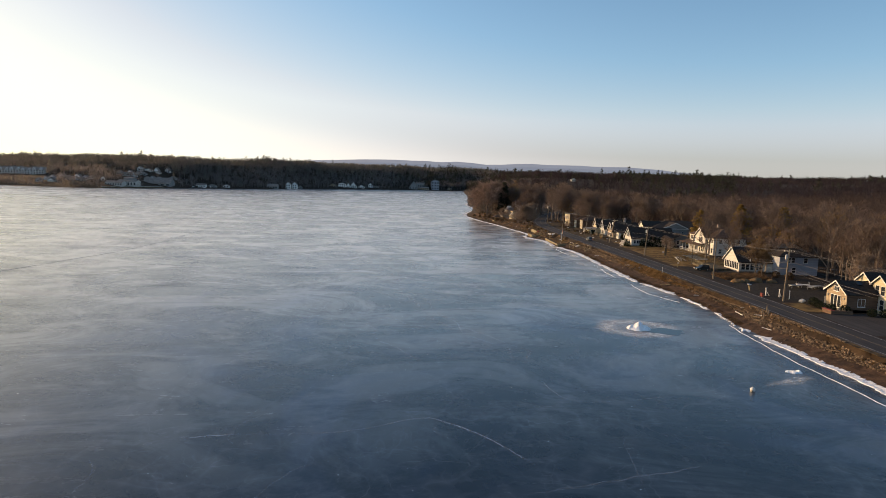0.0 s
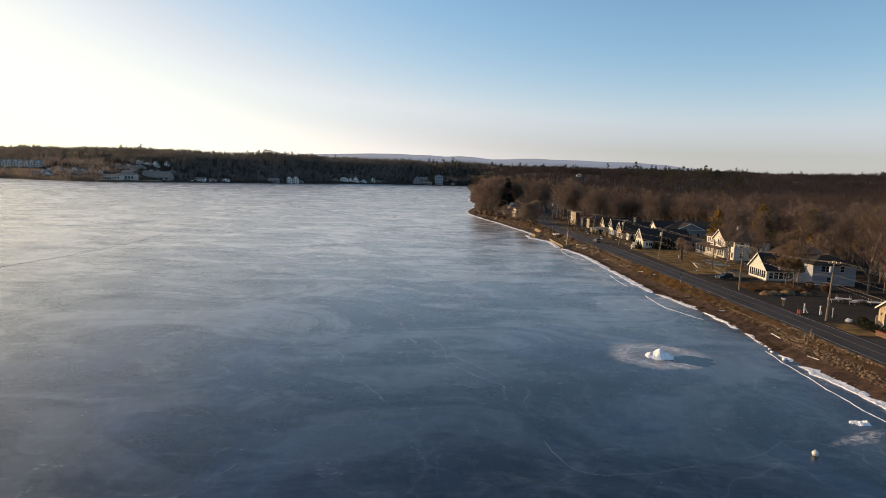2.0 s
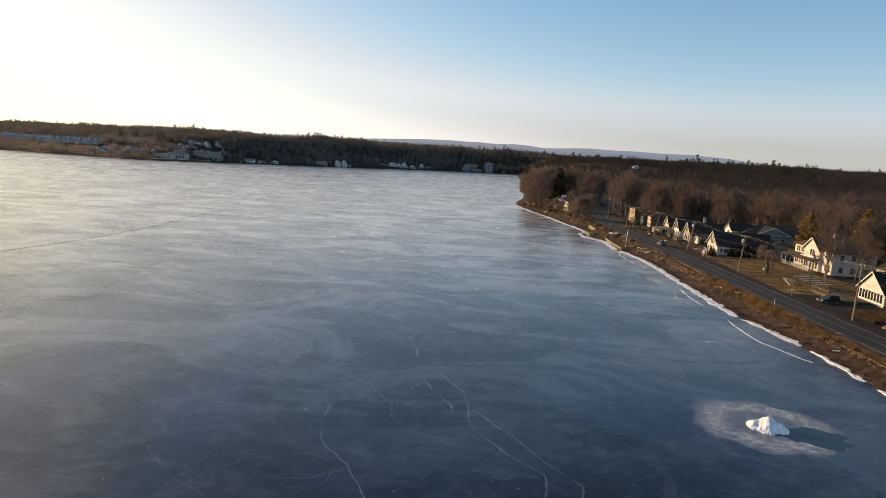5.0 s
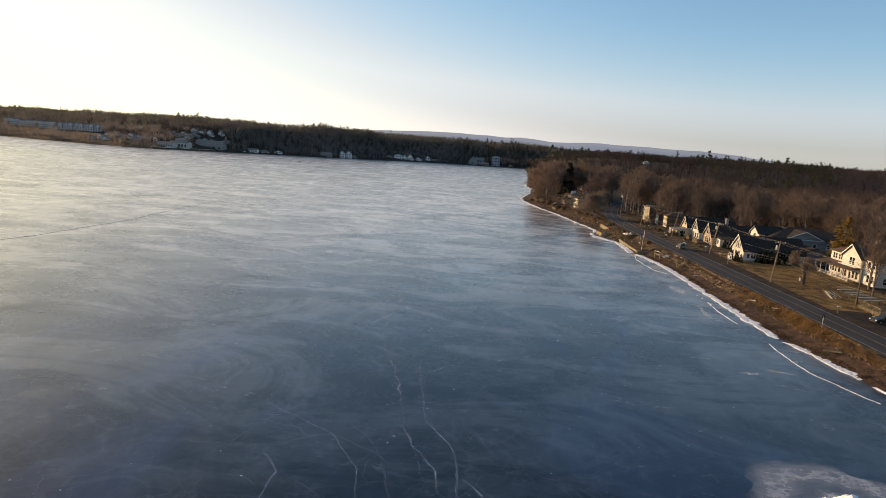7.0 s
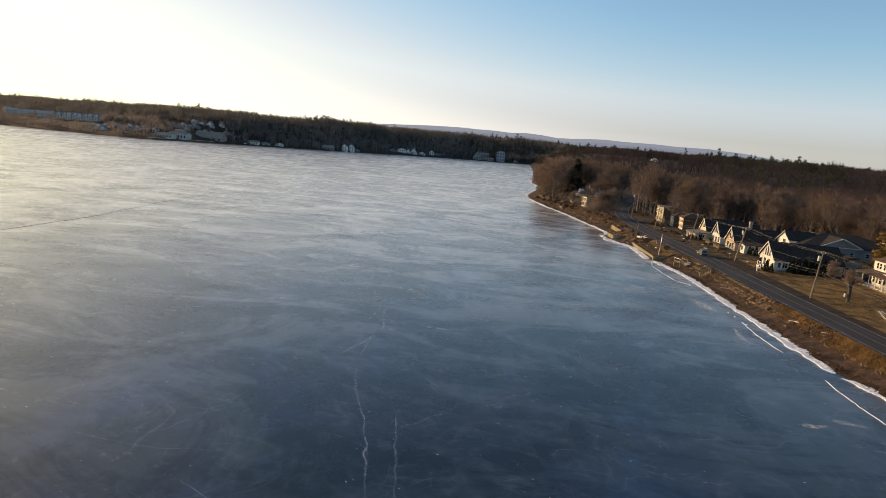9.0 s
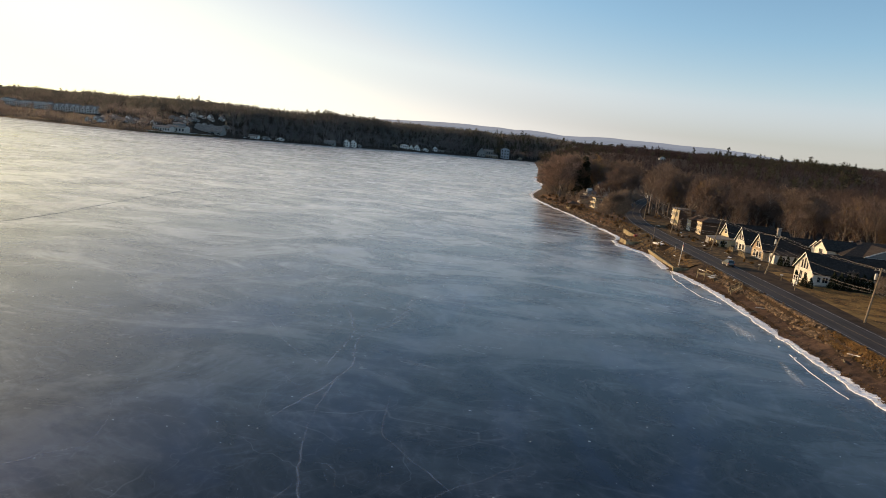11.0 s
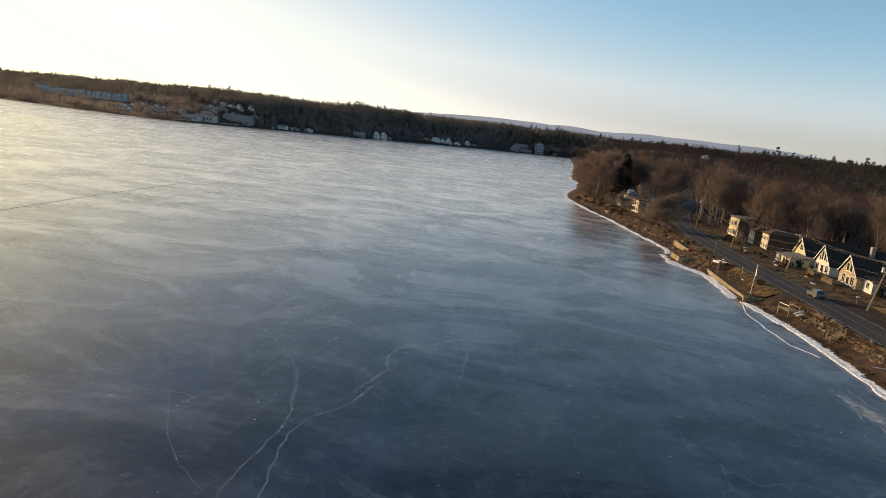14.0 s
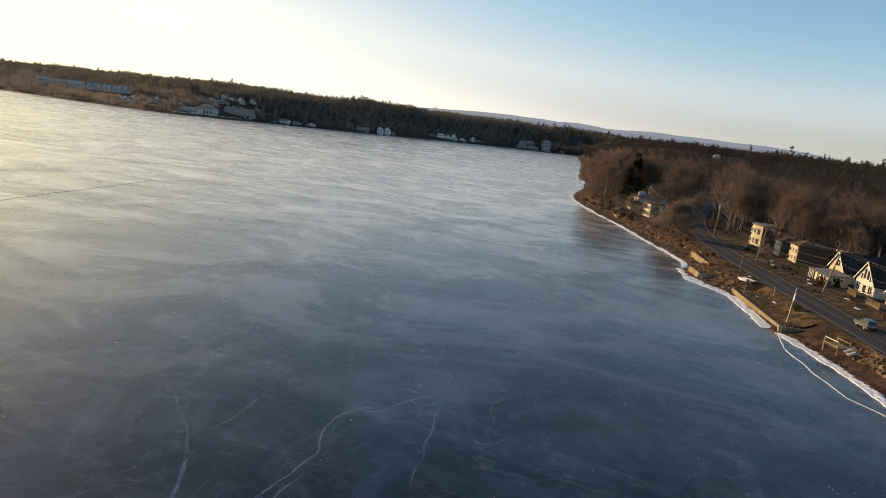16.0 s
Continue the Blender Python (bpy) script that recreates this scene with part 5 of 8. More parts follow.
def clear_of_houses(p, share, rng):
    """False for trees that stand on a far house or, but for a share, on the slope below it."""
    keep = np.ones(len(p), bool)
    for hx, hy, w, *_ in FAR_HOUSES:
        side = np.abs((p[:, 0] - hx) - (p[:, 1] - hy) * (hx - 3) / (hy - 60))
        on = (side < w / 2 + 5) & (p[:, 1] > hy - 2) & (p[:, 1] < hy + 18)
        below = (side < w / 2 + 1) & (p[:, 1] <= hy - 2) & (p[:, 1] > hy - (90 if w > 18 else 60)) & (rng.uniform(0, 1, len(p)) > (share if w > 18 or hx > -470 else 0.6))
        keep &= ~(on | below)
    return keep


g = np.random.RandomState(3)
NEAR_KINDS = [blade_tree(s, 150, 0.007) for s in range(5)]
FAR_KINDS = [blade_tree(10 + s, 64, 0.013) for s in range(5)]
FAR_PINES = [clump_tree(20 + s, 6 + s % 3, 120, 0.04, 0.04 * (s - 2)) for s in range(5)]
p = np.stack([g.uniform(75, 420, 4200), g.uniform(60, 620, 4200)], 1)
p = p[p[:, 0] > np.interp(p[:, 1], EDGE[:, 0], EDGE[:, 1]) + 16]
p = p[(np.abs(p[:, 0] - glide(p[:, 1], ROAD)) > 7) | (p[:, 1] > 620)]
woodland("woodland", p, g.uniform(11, 18.5, len(p)), NEAR_KINDS, 4, WOODS, "bare brown winter woodland beyond the houses")
r, a = np.sqrt(g.uniform(0.05, 1, 13500)) * 2150, g.uniform(radians(-4), radians(54), 13500)
p = np.stack([r * np.sin(a), 60 + r * np.cos(a)], 1)
p = p[(inland(p[:, 0], p[:, 1]) > 10) & ((p[:, 0] > 420) | (p[:, 1] > 600))]
p = p[~((p[:, 0] > 205) & (p[:, 0] < 250) & (p[:, 1] > 1010) & (p[:, 1] < 1090))]
p = p[clear_of_houses(p, 0.0, g)]
bear, dist = np.degrees(np.arctan2(p[:, 0], p[:, 1] - 60)), np.hypot(p[:, 0], p[:, 1] - 60)
share = np.interp(dist, [650, 900, 1200, 1500], [0.03, 0.25, 0.75, 0.9]) * np.interp(bear, [2, 6, 10, 16, 18.5, 26, 28, 44], [0.6, 0.35, 0.12, 0.15, 0.9, 1.0, 0.08, 0.05])
is_pine = g.uniform(0, 1, len(p)) < share
tall = g.uniform(12, 17, len(p)) * np.where(is_pine & (g.uniform(0, 1, len(p)) < 0.07), 1.45, 1.0)
woodland("woodland", p[~is_pine], tall[~is_pine], FAR_KINDS, 5, WOODS_SHADED, "distant bare winter woodland on rising ground")
woodland("woodland", p[is_pine], tall[is_pine], FAR_PINES, 6, NEEDLE, "distant dark pines among the bare woods")
fx = g.uniform(-1500, 160, 11000)
fd = g.uniform(0, 1, 11000) ** 1.05 * 420 + 6
p = np.stack([fx, np.interp(fx, FAR_SHORE[:, 0], np.minimum(FAR_SHORE[:, 1], 1650)) + fd], 1)
ex = g.uniform(-720, -300, 420)
efd = g.uniform(230, 440, 420)
p = np.concatenate([p, np.stack([ex, np.interp(ex, FAR_SHORE[:, 0], FAR_SHORE[:, 1]) + efd], 1)])
fd = np.concatenate([fd, efd])
bx = g.uniform(-1300, -120, 900)
bd = g.uniform(3, 16, 900)
p = np.concatenate([p, np.stack([bx, np.interp(bx, FAR_SHORE[:, 0], FAR_SHORE[:, 1]) + bd], 1)])
fd = np.concatenate([fd, bd])
village = (p[:, 0] < -450) & (fd > 15) & (fd < 185) & (g.uniform(0, 1, len(p)) < 0.12)
ok = ~village & clear_of_houses(p, 0.10, g)
p, fd = p[ok], fd[ok]
is_pine = (g.uniform(0, 1, len(p)) < np.interp(fd, [0, 90, 200, 330], [0.03, 0.10, 0.6, 0.95]))
tall = g.uniform(11, 16, len(p)) * np.where(fd < 16, 0.6, 1.0) * np.where(is_pine & (g.uniform(0, 1, len(p)) < 0.03), 1.35, 1.0)
woodland("woodland", p[~is_pine], tall[~is_pine], FAR_KINDS, 7, WOODS_HAZY, "bare winter woodland on the far shore")
woodland("woodland", p[is_pine], tall[is_pine], FAR_PINES, 8, NEEDLE_HAZY, "dark pine woods on the far shore's hill")

# hills on the horizon, their blue haze given as glow
b, pts = Build(), []
n = 90
for i in range(n + 1):
    a = radians(-62 + 124 * i / n)
    deg = math.degrees(a)
    top = 120 - 75 * smooth_step((-14 - deg) / 14) + 38 * math.exp(-((deg + 4) / 9) ** 2) + 34 * math.exp(-((deg - 12) / 8) ** 2) - 45 * smooth_step((deg - 17) / 10) + 14 * noise.noise((deg * 0.3, 0.7, 0)) + 6 * noise.noise((deg * 0.9, 3, 0.4))
    for rr, z in ((3900, -20), (4300, top * 0.8), (4550, top), (4700, -20)):
        pts.append((rr * math.sin(a), rr * math.cos(a), z))
faces = [(4 * i + k, 4 * i + k + 1, 4 * i + k + 5, 4 * i + k + 4) for i in range(n) for k in range(3)]
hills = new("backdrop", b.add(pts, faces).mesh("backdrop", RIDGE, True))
tagged(hills, "low hills on the horizon with a blue haze glow", "hills", kind="structure")


# ---------------------------------------------------------------- houses
WINDOWS = {}


def window(parent, at, w, h, face="west", panes=(1, 2), trim=TRIM, sill=True):
    """A window with frame, panes and sill, set on a wall that faces west (-x) or south (-y)."""
    key = (round(w, 2), round(h, 2), panes, trim.name)
    if key not in WINDOWS:
        fr, t, d = Build(), 0.09, 0.07
        fr.box(-d, 0.02, -w / 2 - t, -w / 2, -t, h + t).box(-d, 0.02, w / 2, w / 2 + t, -t, h + t)
        fr.box(-d, 0.02, -w / 2, w / 2, h, h + t).box(-d, 0.02, -w / 2, w / 2, -t, 0)
        for k in range(1, panes[0]):
            y = -w / 2 + w * k / panes[0]
            fr.box(-d * 0.8, 0.0, y - 0.035, y + 0.035, 0, h)
        for k in range(1, panes[1]):
            z = h * k / panes[1]
            fr.box(-d * 0.7, 0.0, -w / 2, w / 2, z - 0.03, z + 0.03)
        pn = Build().box(-0.025, 0.0, -w / 2, w / 2, 0, h)
        sl = Build().box(-0.16, 0.0, -w / 2 - 0.12, w / 2 + 0.12, -t - 0.06, -t)
        WINDOWS[key] = (fr.mesh("window", trim), pn.mesh("pane", GLASS), sl.mesh("sill", trim))
    fr, pn, sl = WINDOWS[key]
    root = new("window", fr)
    root.parent = parent
    root.matrix_basis = pose(*at, 0, 0, {"west": 0, "south": 90, "north": -90}[face])
    for nm, me in (("pane", pn),) + ((("sill", sl),) if sill else ()):
        o = new(nm, me)
        o.parent = root
    return root


def door(parent, at, w, h, face="west", mat=TRIM, glazed=False):
    root = part("door", Build().box(-0.05, 0.02, -w / 2, w / 2, 0, h).box(-0.09, 0.02, -w / 2 - 0.1, -w / 2, 0, h + 0.1)
                .box(-0.09, 0.02, w / 2, w / 2 + 0.1, 0, h + 0.1).box(-0.09, 0.02, -w / 2, w / 2, h, h + 0.1), mat, parent)
    root.matrix_basis = pose(*at, 0, 0, {"west": 0, "south": 90}[face])
    if glazed:
        part("pane", Build().box(-0.07, -0.05, -w / 2 + 0.15, w / 2 - 0.15, 0.3, h - 0.15), GLASS, root)
    part("door_handle", Build().tube((-0.05, w / 2 - 0.12, 1.0), (-0.13, w / 2 - 0.12, 1.0), 0.03), METAL, root)
    return root


def roof_slabs(x0, x1, y0, y1, ze, zr, axis="x", over=0.45, thick=0.2):
    """A gable roof as two slabs with a ridge along the axis, over eaves at ze."""
    b = Build()
    if axis == "x":
        c, half = (y0 + y1) / 2, (y1 - y0) / 2
        slope = (zr - ze) / half
        for s in (-1, 1):
            e = half + over
            ring = [(x0 - over, c, zr + 0.02), (x0 - over, c + s * e, zr + 0.02 - slope * e), (x0 - over, c + s * e, zr + 0.02 - slope * e + thick), (x0 - over, c, zr + 0.02 + thick)]
            b.extrude(ring, (x1 - x0 + 2 * over, 0, 0))
    else:
        c, half = (x0 + x1) / 2, (x1 - x0) / 2
        slope = (zr - ze) / half
        for s in (-1, 1):
            e = half + over
            ring = [(c, y0 - over, zr + 0.02), (c + s * e, y0 - over, zr + 0.02 - slope * e), (c + s * e, y0 - over, zr + 0.02 - slope * e + thick), (c, y0 - over, zr + 0.02 + thick)]
            b.extrude(ring, (0, y1 - y0 + 2 * over, 0))
    return b


def hip_roof(x0, x1, y0, y1, ze, zr, over=0.5):
    a, c, d, e = x0 - over, x1 + over, y0 - over, y1 + over
    run = min(c - a, e - d) / 2
    if (e - d) >= (c - a):
        r0, r1 = ((a + c) / 2, d + run, zr), ((a + c) / 2, e - run, zr)
    else:
        r0, r1 = (a + run, (d + e) / 2, zr), (c - run, (d + e) / 2, zr)
    pts = [(a, d, ze), (c, d, ze), (c, e, ze), (a, e, ze), (a, d, ze - 0.15), (c, d, ze - 0.15), (c, e, ze - 0.15), (a, e, ze - 0.15), r0, r1]
    if (e - d) >= (c - a):
        top = [(0, 1, 8), (1, 2, 9, 8), (2, 3, 9), (3, 0, 8, 9)]
    else:
        top = [(0, 1, 9, 8), (1, 2, 9), (2, 3, 8, 9), (3, 0, 8)]
    return Build().add(pts, top + [(0, 4, 5, 1), (1, 5, 6, 2), (2, 6, 7, 3), (3, 7, 4, 0), (7, 6, 5, 4)])


def gable_walls(x0, x1, y0, y1, z0, ze, zr, axis="x"):
    if axis == "x":
        c = (y0 + y1) / 2
        ring = [(x0, y0, z0), (x0, y1, z0), (x0, y1, ze), (x0, c, zr), (x0, y0, ze)]
        return Build().extrude(ring, (x1 - x0, 0, 0))
    c = (x0 + x1) / 2
    ring = [(x0, y0, z0), (x1, y0, z0), (x1, y0, ze), (c, y0, zr), (x0, y0, ze)]
    return Build().extrude(ring, (0, y1 - y0, 0))


def barge(x0, y0, y1, ze, zr, over=0.45, d=0.22):
    """Pale boards along the sloping edges of a west gable."""
    b = Build()
    c, half = (y0 + y1) / 2, (y1 - y0) / 2
    slope = (zr - ze) / half
    for s in (-1, 1):
        e = half + over
        b.extrude([(x0 - over - 0.04, c, zr - 0.1), (x0 - over - 0.04, c + s * e, zr - 0.1 - slope * e), (x0 - over - 0.04, c + s * e, zr + 0.18 - slope * e), (x0 - over - 0.04, c, zr + 0.24)], (0.05, 0, 0))
    return b


def gable_house(name, label, at, w, depth, ze, zr, wall, roof, west=(), south=(), trim=TRIM, doors=(), turn=0.0, chimneys=(), group="", barges=True):
    """A house whose gable faces the lake: at = the middle of that front, w along the shore, depth inland."""
    root = thing(name, label, "house", at, turn, group)
    part("wall", gable_walls(0, depth, -w / 2, w / 2, -0.5, ze, zr), wall, root)
    rf = part("roof", roof_slabs(0, depth, -w / 2, w / 2, ze, zr), roof, root)
    if barges:
        part("bargeboard", barge(0, -w / 2, w / 2, ze, zr), trim, rf, "pale bargeboards")
    for x, y, s, h in chimneys:
        c = part("chimney", Build().box(x - s / 2, x + s / 2, y - s / 2, y + s / 2, ze - 0.5, h).box(x - s / 2 - 0.08, x + s / 2 + 0.08, y - s / 2 - 0.08, y + s / 2 + 0.08, h, h + 0.12), BRICK, rf)
    part("foundation", Build().box(-0.04, depth + 0.04, -w / 2 - 0.04, w / 2 + 0.04, -0.6, 0.25), BRICK, root)
    for y, z, ww, hh, panes in west:
        window(root, (0, y, z), ww, hh, "west", panes, trim)
    for x, z, ww, hh, panes in south:
        window(root, (x, -w / 2, z), ww, hh, "south", panes, trim)
    for y, ww, hh in doors:
        door(root, (0, y, 0.15), ww, hh, "west", trim, True)
    return root


Z0 = 2.95
# three gabled cottages in a row
gable_house("cottage", "cream gabled cottage with dark roof beside the gravel forecourt", (77, 310.8, Z0), 8.2, 13, 3.0, 6.8, CREAM_SIDING, ROOF_DARK,
            [(0, 3.6, 1.9, 1.5, (2, 2)), (-2.6, 0.9, 1.3, 1.4, (2, 2)), (2.4, 0.9, 1.3, 1.4, (2, 2))], [(3, 1.0, 1.2, 1.2, (2, 1))], doors=[(0, 1.0, 2.1)], chimneys=[(8, 2.0, 0.8, 6.6)], group="gabled cottages")
gable_house("cottage", "white gabled cottage with tall triangular windows", (77, 296.6, Z0), 8.6, 13, 2.9, 7.1, WHITE_SIDING, ROOF_DARK,
            [(-0.75, 3.4, 1.0, 2.2, (1, 1)), (0.75, 3.4, 1.0, 2.2, (1, 1)), (-2.7, 0.6, 1.5, 1.7, (2, 1)), (2.7, 0.6, 1.5, 1.7, (2, 1)), (-1.9, 3.2, 0.7, 1.2, (1, 1)), (1.9, 3.2, 0.7, 1.2, (1, 1))],
            [(3, 1.0, 1.2, 1.2, (2, 1))], doors=[(-0.2, 1.6, 2.1)], chimneys=[(10, -1.5, 0.9, 8.2)], group="gabled cottages")
root = gable_house("cottage", "tan shingled gabled cottage with white side wing", (77, 282.8, Z0), 8.6, 14, 2.9, 6.9, TAN_SHINGLE, ROOF_DARK,
                   [(-0.8, 3.4, 1.1, 1.7, (1, 1)), (0.8, 3.4, 1.1, 1.7, (1, 1)), (-2.3, 0.5, 1.4, 1.9, (2, 1)), (1.9, 0.5, 1.4, 1.9, (2, 1))],
                   [], doors=[(-0.2, 1.5, 2.1)], group="gabled cottages")
wing = part("side_wing", Build().box(1.5, 9, -8.2, -4.3, -0.5, 2.6), WHITE_SIDING, root, "low white side wing")
part("wing_roof", Build().extrude([(1.2, -8.6, 2.55), (9.3, -8.6, 2.55), (9.3, -4.2, 3.3), (1.2, -4.2, 3.3)], (0, 0, 0.15)), ROOF_DARK, wing, "dark lean-to roof")
window(root, (3.5, -8.2, 1.0), 1.6, 1.2, "south", (2, 1))
window(root, (1.5, -6.2, 0.9), 1.2, 1.3, "west", (2, 1))

# porch shed before the cream cottage
shed = thing("garden_shed", "low tan shed with flat pale roof and open porch", "shed", (71.5, 306, Z0))
part("wall", Build().box(0, 4.5, -4.4, 2.5, -0.4, 2.1), CREAM_SIDING, shed)
part("roof", Build().extrude([(-0.6, -4.9, 2.0), (5.0, -4.9, 2.5), (5.0, 5.4, 2.5), (-0.6, 5.4, 2.0)], (0, 0, 0.16)), ROOF_GREY, shed, "pale flat roof")
for k in range(4):
    part("post", Build().box(-0.35, -0.2, 2.8 + 0.8 * k, 2.95 + 0.8 * k, -0.3, 2.02), TRIM, shed)
for k in range(3):
    window(shed, (0, -3.3 + 1.9 * k, 0.9), 1.2, 0.9, "west", (2, 1))
window(shed, (2.2, -4.4, 0.9), 2.0, 0.9, "south", (3, 1))

# the white cottage with the long dark roof
root = gable_house("cottage", "white gabled cottage with long dark roof behind a hedge", (75.6, 250.6, Z0), 9.6, 17, 3.0, 6.9, WHITE_SIDING, ROOF_DARK,
                   [(-1.3, 3.2, 0.7, 1.9, (1, 1)), (0, 3.2, 0.8, 2.5, (1, 1)), (1.3, 3.2, 0.7, 1.9, (1, 1)), (-1.2, 0.5, 1.3, 1.9, (2, 1)), (1.2, 0.5, 1.3, 1.9, (2, 1)), (3.6, 0.8, 0.9, 1.3, (1, 2))],
                   [(1.3, 0.9, 0.7, 1.2, (1, 2)), (2.7, 0.9, 1.2, 1.2, (2, 1)), (5.2, 0.9, 0.7, 1.2, (1, 2))])
part("porch_rail", Build().box(-1.3, -1.22, -4.4, 1.0, 0.75, 0.85).box(-1.3, -1.22, -4.4, 1.0, 0.1, 0.18), TRIM, root)
part("deck", Build().box(-1.4, 0, -4.6, 1.2, -0.5, 0.05), PLANK, root)
for x in (9.5, 13.5):
    window(root, (x, -4.8, 1.0), 1.3, 1.2, "south", (2, 1))

# white dormered house between
root = gable_house("cottage", "white house with dark roof behind the shingled cottage", (90, 277, Z0), 9, 12, 4.4, 7.2, WHITE_SIDING, ROOF_DARK, [(0, 4.0, 1.6, 1.2, (2, 1)), (-2.5, 1.0, 1.2, 1.3, (2, 1))], [(3, 3.2, 1.8, 1.1, (3, 1)), (8, 3.2, 1.4, 1.1, (2, 1))], chimneys=[(9, 1.0, 0.7, 8.1)])

# large grey lodge, its pediment towards the south
lodge = thing("lodge", "large grey two storey lodge with dark roof and pediment", "house", (88, 258.5, Z0))
part("wall", Build().box(0, 26, 0, 16, -0.5, 6.4), GREY_SIDING, lodge)
rf = part("roof", hip_roof(0, 26, 0, 16, 6.4, 9.3, 0.6), ROOF_DARK, lodge)
ped = part("pediment", gable_walls(4.5, 14.5, -0.5, 6, -0.5, 6.5, 8.7, "y"), GREY_SIDING, lodge)
part("pediment_roof", roof_slabs(4.5, 14.5, -0.5, 7, 6.5, 8.7, "y", 0.5), ROOF_DARK, ped)
b = Build()
for s in (-1, 1):
    b.beam((9.5, -1.06, 8.75), (9.5 + s * 5.6, -1.06, 6.3), 0.08, 0.3)
part("pediment_trim", b.box(3.9, 15.1, -1.1, -1.02, 6.2, 6.45), TRIM, ped, "pale pediment mouldings")
for x in (6.2, 7.4, 8.6, 12.6):
    window(lodge, (x, -0.5, 3.9), 0.9, 1.2, "south", (1, 2))
for x in (17, 19.5, 22, 24.5):
    window(lodge, (x, 0, 4.0), 1.0, 1.1, "south", (1, 2))
for x in (6.5, 9.5, 12.5, 17, 21):
    window(lodge, (x, -0.5 if x < 14 else 0, 0.8), 1.0, 1.3, "south", (1, 2))
dm = part("dormer", gable_walls(-2.5, 4, 3.5, 10, 4.8, 6.9, 8.9), WHITE_SIDING, lodge, "white dormer with porch towards the lake")
part("dormer_roof", roof_slabs(-2.5, 5, 3.5, 10, 6.9, 8.9, "x", 0.5), ROOF_DARK, dm)
part("bargeboard", barge(-2.5, 3.5, 10, 6.9, 8.9), TRIM, dm, "white bargeboards")
b = Build()
for k in range(5):
    b.box(-2.7, -2.45, 3.6 + 1.5 * k, 3.85 + 1.5 * k, -0.3, 4.8)
part("veranda_posts", b, TRIM, dm)
window(lodge, (-2.5, 6.7, 5.4), 1.8, 1.2, "west", (3, 1))
part("chimney", Build().box(22.5, 23.7, 3, 4.2, 6.5, 9.8).box(22.4, 23.8, 2.9, 4.3, 9.8, 10.0), BRICK, rf, "pale chimney")
annex = thing("annex", "low grey annex with gabled roof beside the lodge", "house", (92.5, 249.8, Z0))
part("wall", gable_walls(0, 10, 0, 7, -0.5, 2.6, 4.6, "y"), GREY_SIDING, annex)
part("roof", roof_slabs(0, 10, 0, 7, 2.6, 4.6, "y"), ROOF_DARK, annex)
for x in (1.5, 3.2, 8):
    window(annex, (x, 0, 0.7), 0.9, 1.3, "south", (1, 2))

# the white house with porch
house = thing("house", "large white two storey house with hipped roof and porch", "house", (95.5, 228, 3.0))
part("wall", Build().box(0.6, 12, -10.5, 11, -0.6, 6.2), WHITE_SIDING, house)
rf = part("roof", hip_roof(0.6, 12, -10.5, 11, 6.2, 9.0, 0.6), ROOF_BROWN, house)
gb = part("front_gable", gable_walls(-0.3, 8, -5.3, 3.6, -0.6, 6.0, 9.0), WHITE_SIDING, house)
part("front_gable_roof", roof_slabs(-0.3, 8, -5.3, 3.6, 6.0, 9.0, "x", 0.5), ROOF_BROWN, gb)
part("bargeboard", barge(-0.3, -5.3, 3.6, 6.0, 9.0, 0.5), TRIM, gb, "white bargeboards")
porch = part("porch", Build().extrude([(-3.2, -5.6, 2.9), (0.6, -5.6, 3.6), (0.6, 11.8, 3.6), (-3.2, 11.8, 2.9)], (0, 0, 0.16)), ROOF_BROWN, house, "brown porch roof")
for k in range(7):
    part("post", Build().box(-3.0, -2.85, -5.3 + 2.75 * k, -5.15 + 2.75 * k, -0.4, 2.95), TRIM, porch)
part("porch_deck", Build().box(-3.3, 0.6, -5.7, 11.9, -0.6, 0.05), PLANK, porch)
b = Build().box(-3.0, -2.93, -5.2, 11.4, 0.85, 0.93).box(-3.0, -2.93, -5.2, 11.4, 0.15, 0.22)
for k in range(60):
    b.box(-2.99, -2.95, -5.1 + 0.28 * k, -5.06 + 0.28 * k, 0.2, 0.88)
part("railing", b, TRIM, porch, "white porch railing")
part("balcony", Build().box(-1.4, -0.3, -5.0, 3.2, 3.55, 3.7).box(-1.4, -1.33, -5.0, 3.2, 4.5, 4.58).box(-1.4, -1.33, -5.0, 3.2, 3.7, 3.76), TRIM, house, "white balcony with open rail")
for y in (5.4, 6.6, 8.2, 9.4):
    window(house, (0.6, y, 4.2), 0.8, 1.4, "west", (1, 2))
for y in (-1.8, -0.5):
    window(house, (-0.3, y, 4.0), 1.0, 1.8, "west", (1, 2))
for y in (-9.2, -7.4):
    window(house, (0.6, y, 4.2), 1.1, 1.5, "west", (1, 2))
for y in (4.6, 5.8, 7.4, 8.8, 10.0):
    window(house, (0.6, y, 0.7), 0.9, 1.7, "west", (1, 2))
for y in (-4.2, -2.6, 1.0, 2.4, -7.5, -9.3):
    window(house, (-0.3 if -5.3 < y < 3.6 else 0.6, y, 0.6), 1.0, 1.8, "west", (1, 2))
for x in (3, 6, 9.5):
    window(house, (x, -10.5, 4.2), 1.0, 1.4, "south", (1, 2))
    window(house, (x, -10.5, 0.7), 1.0, 1.5, "south", (1, 2))
door(house, (-0.3, -1.0, 0.1), 1.1, 2.1, "west", TRIM, True)
part("chimney", Build().box(10, 10.9, 8, 8.9, 6.5, 9.9), BRICK, rf)
rear = thing("house", "wide grey house with brown roof behind the bare trees", "house", (105, 206, 3.2))
part("wall", gable_walls(0, 16, -5, 7, -0.6, 3.4, 7.2, "y"), GREY_SIDING, rear)
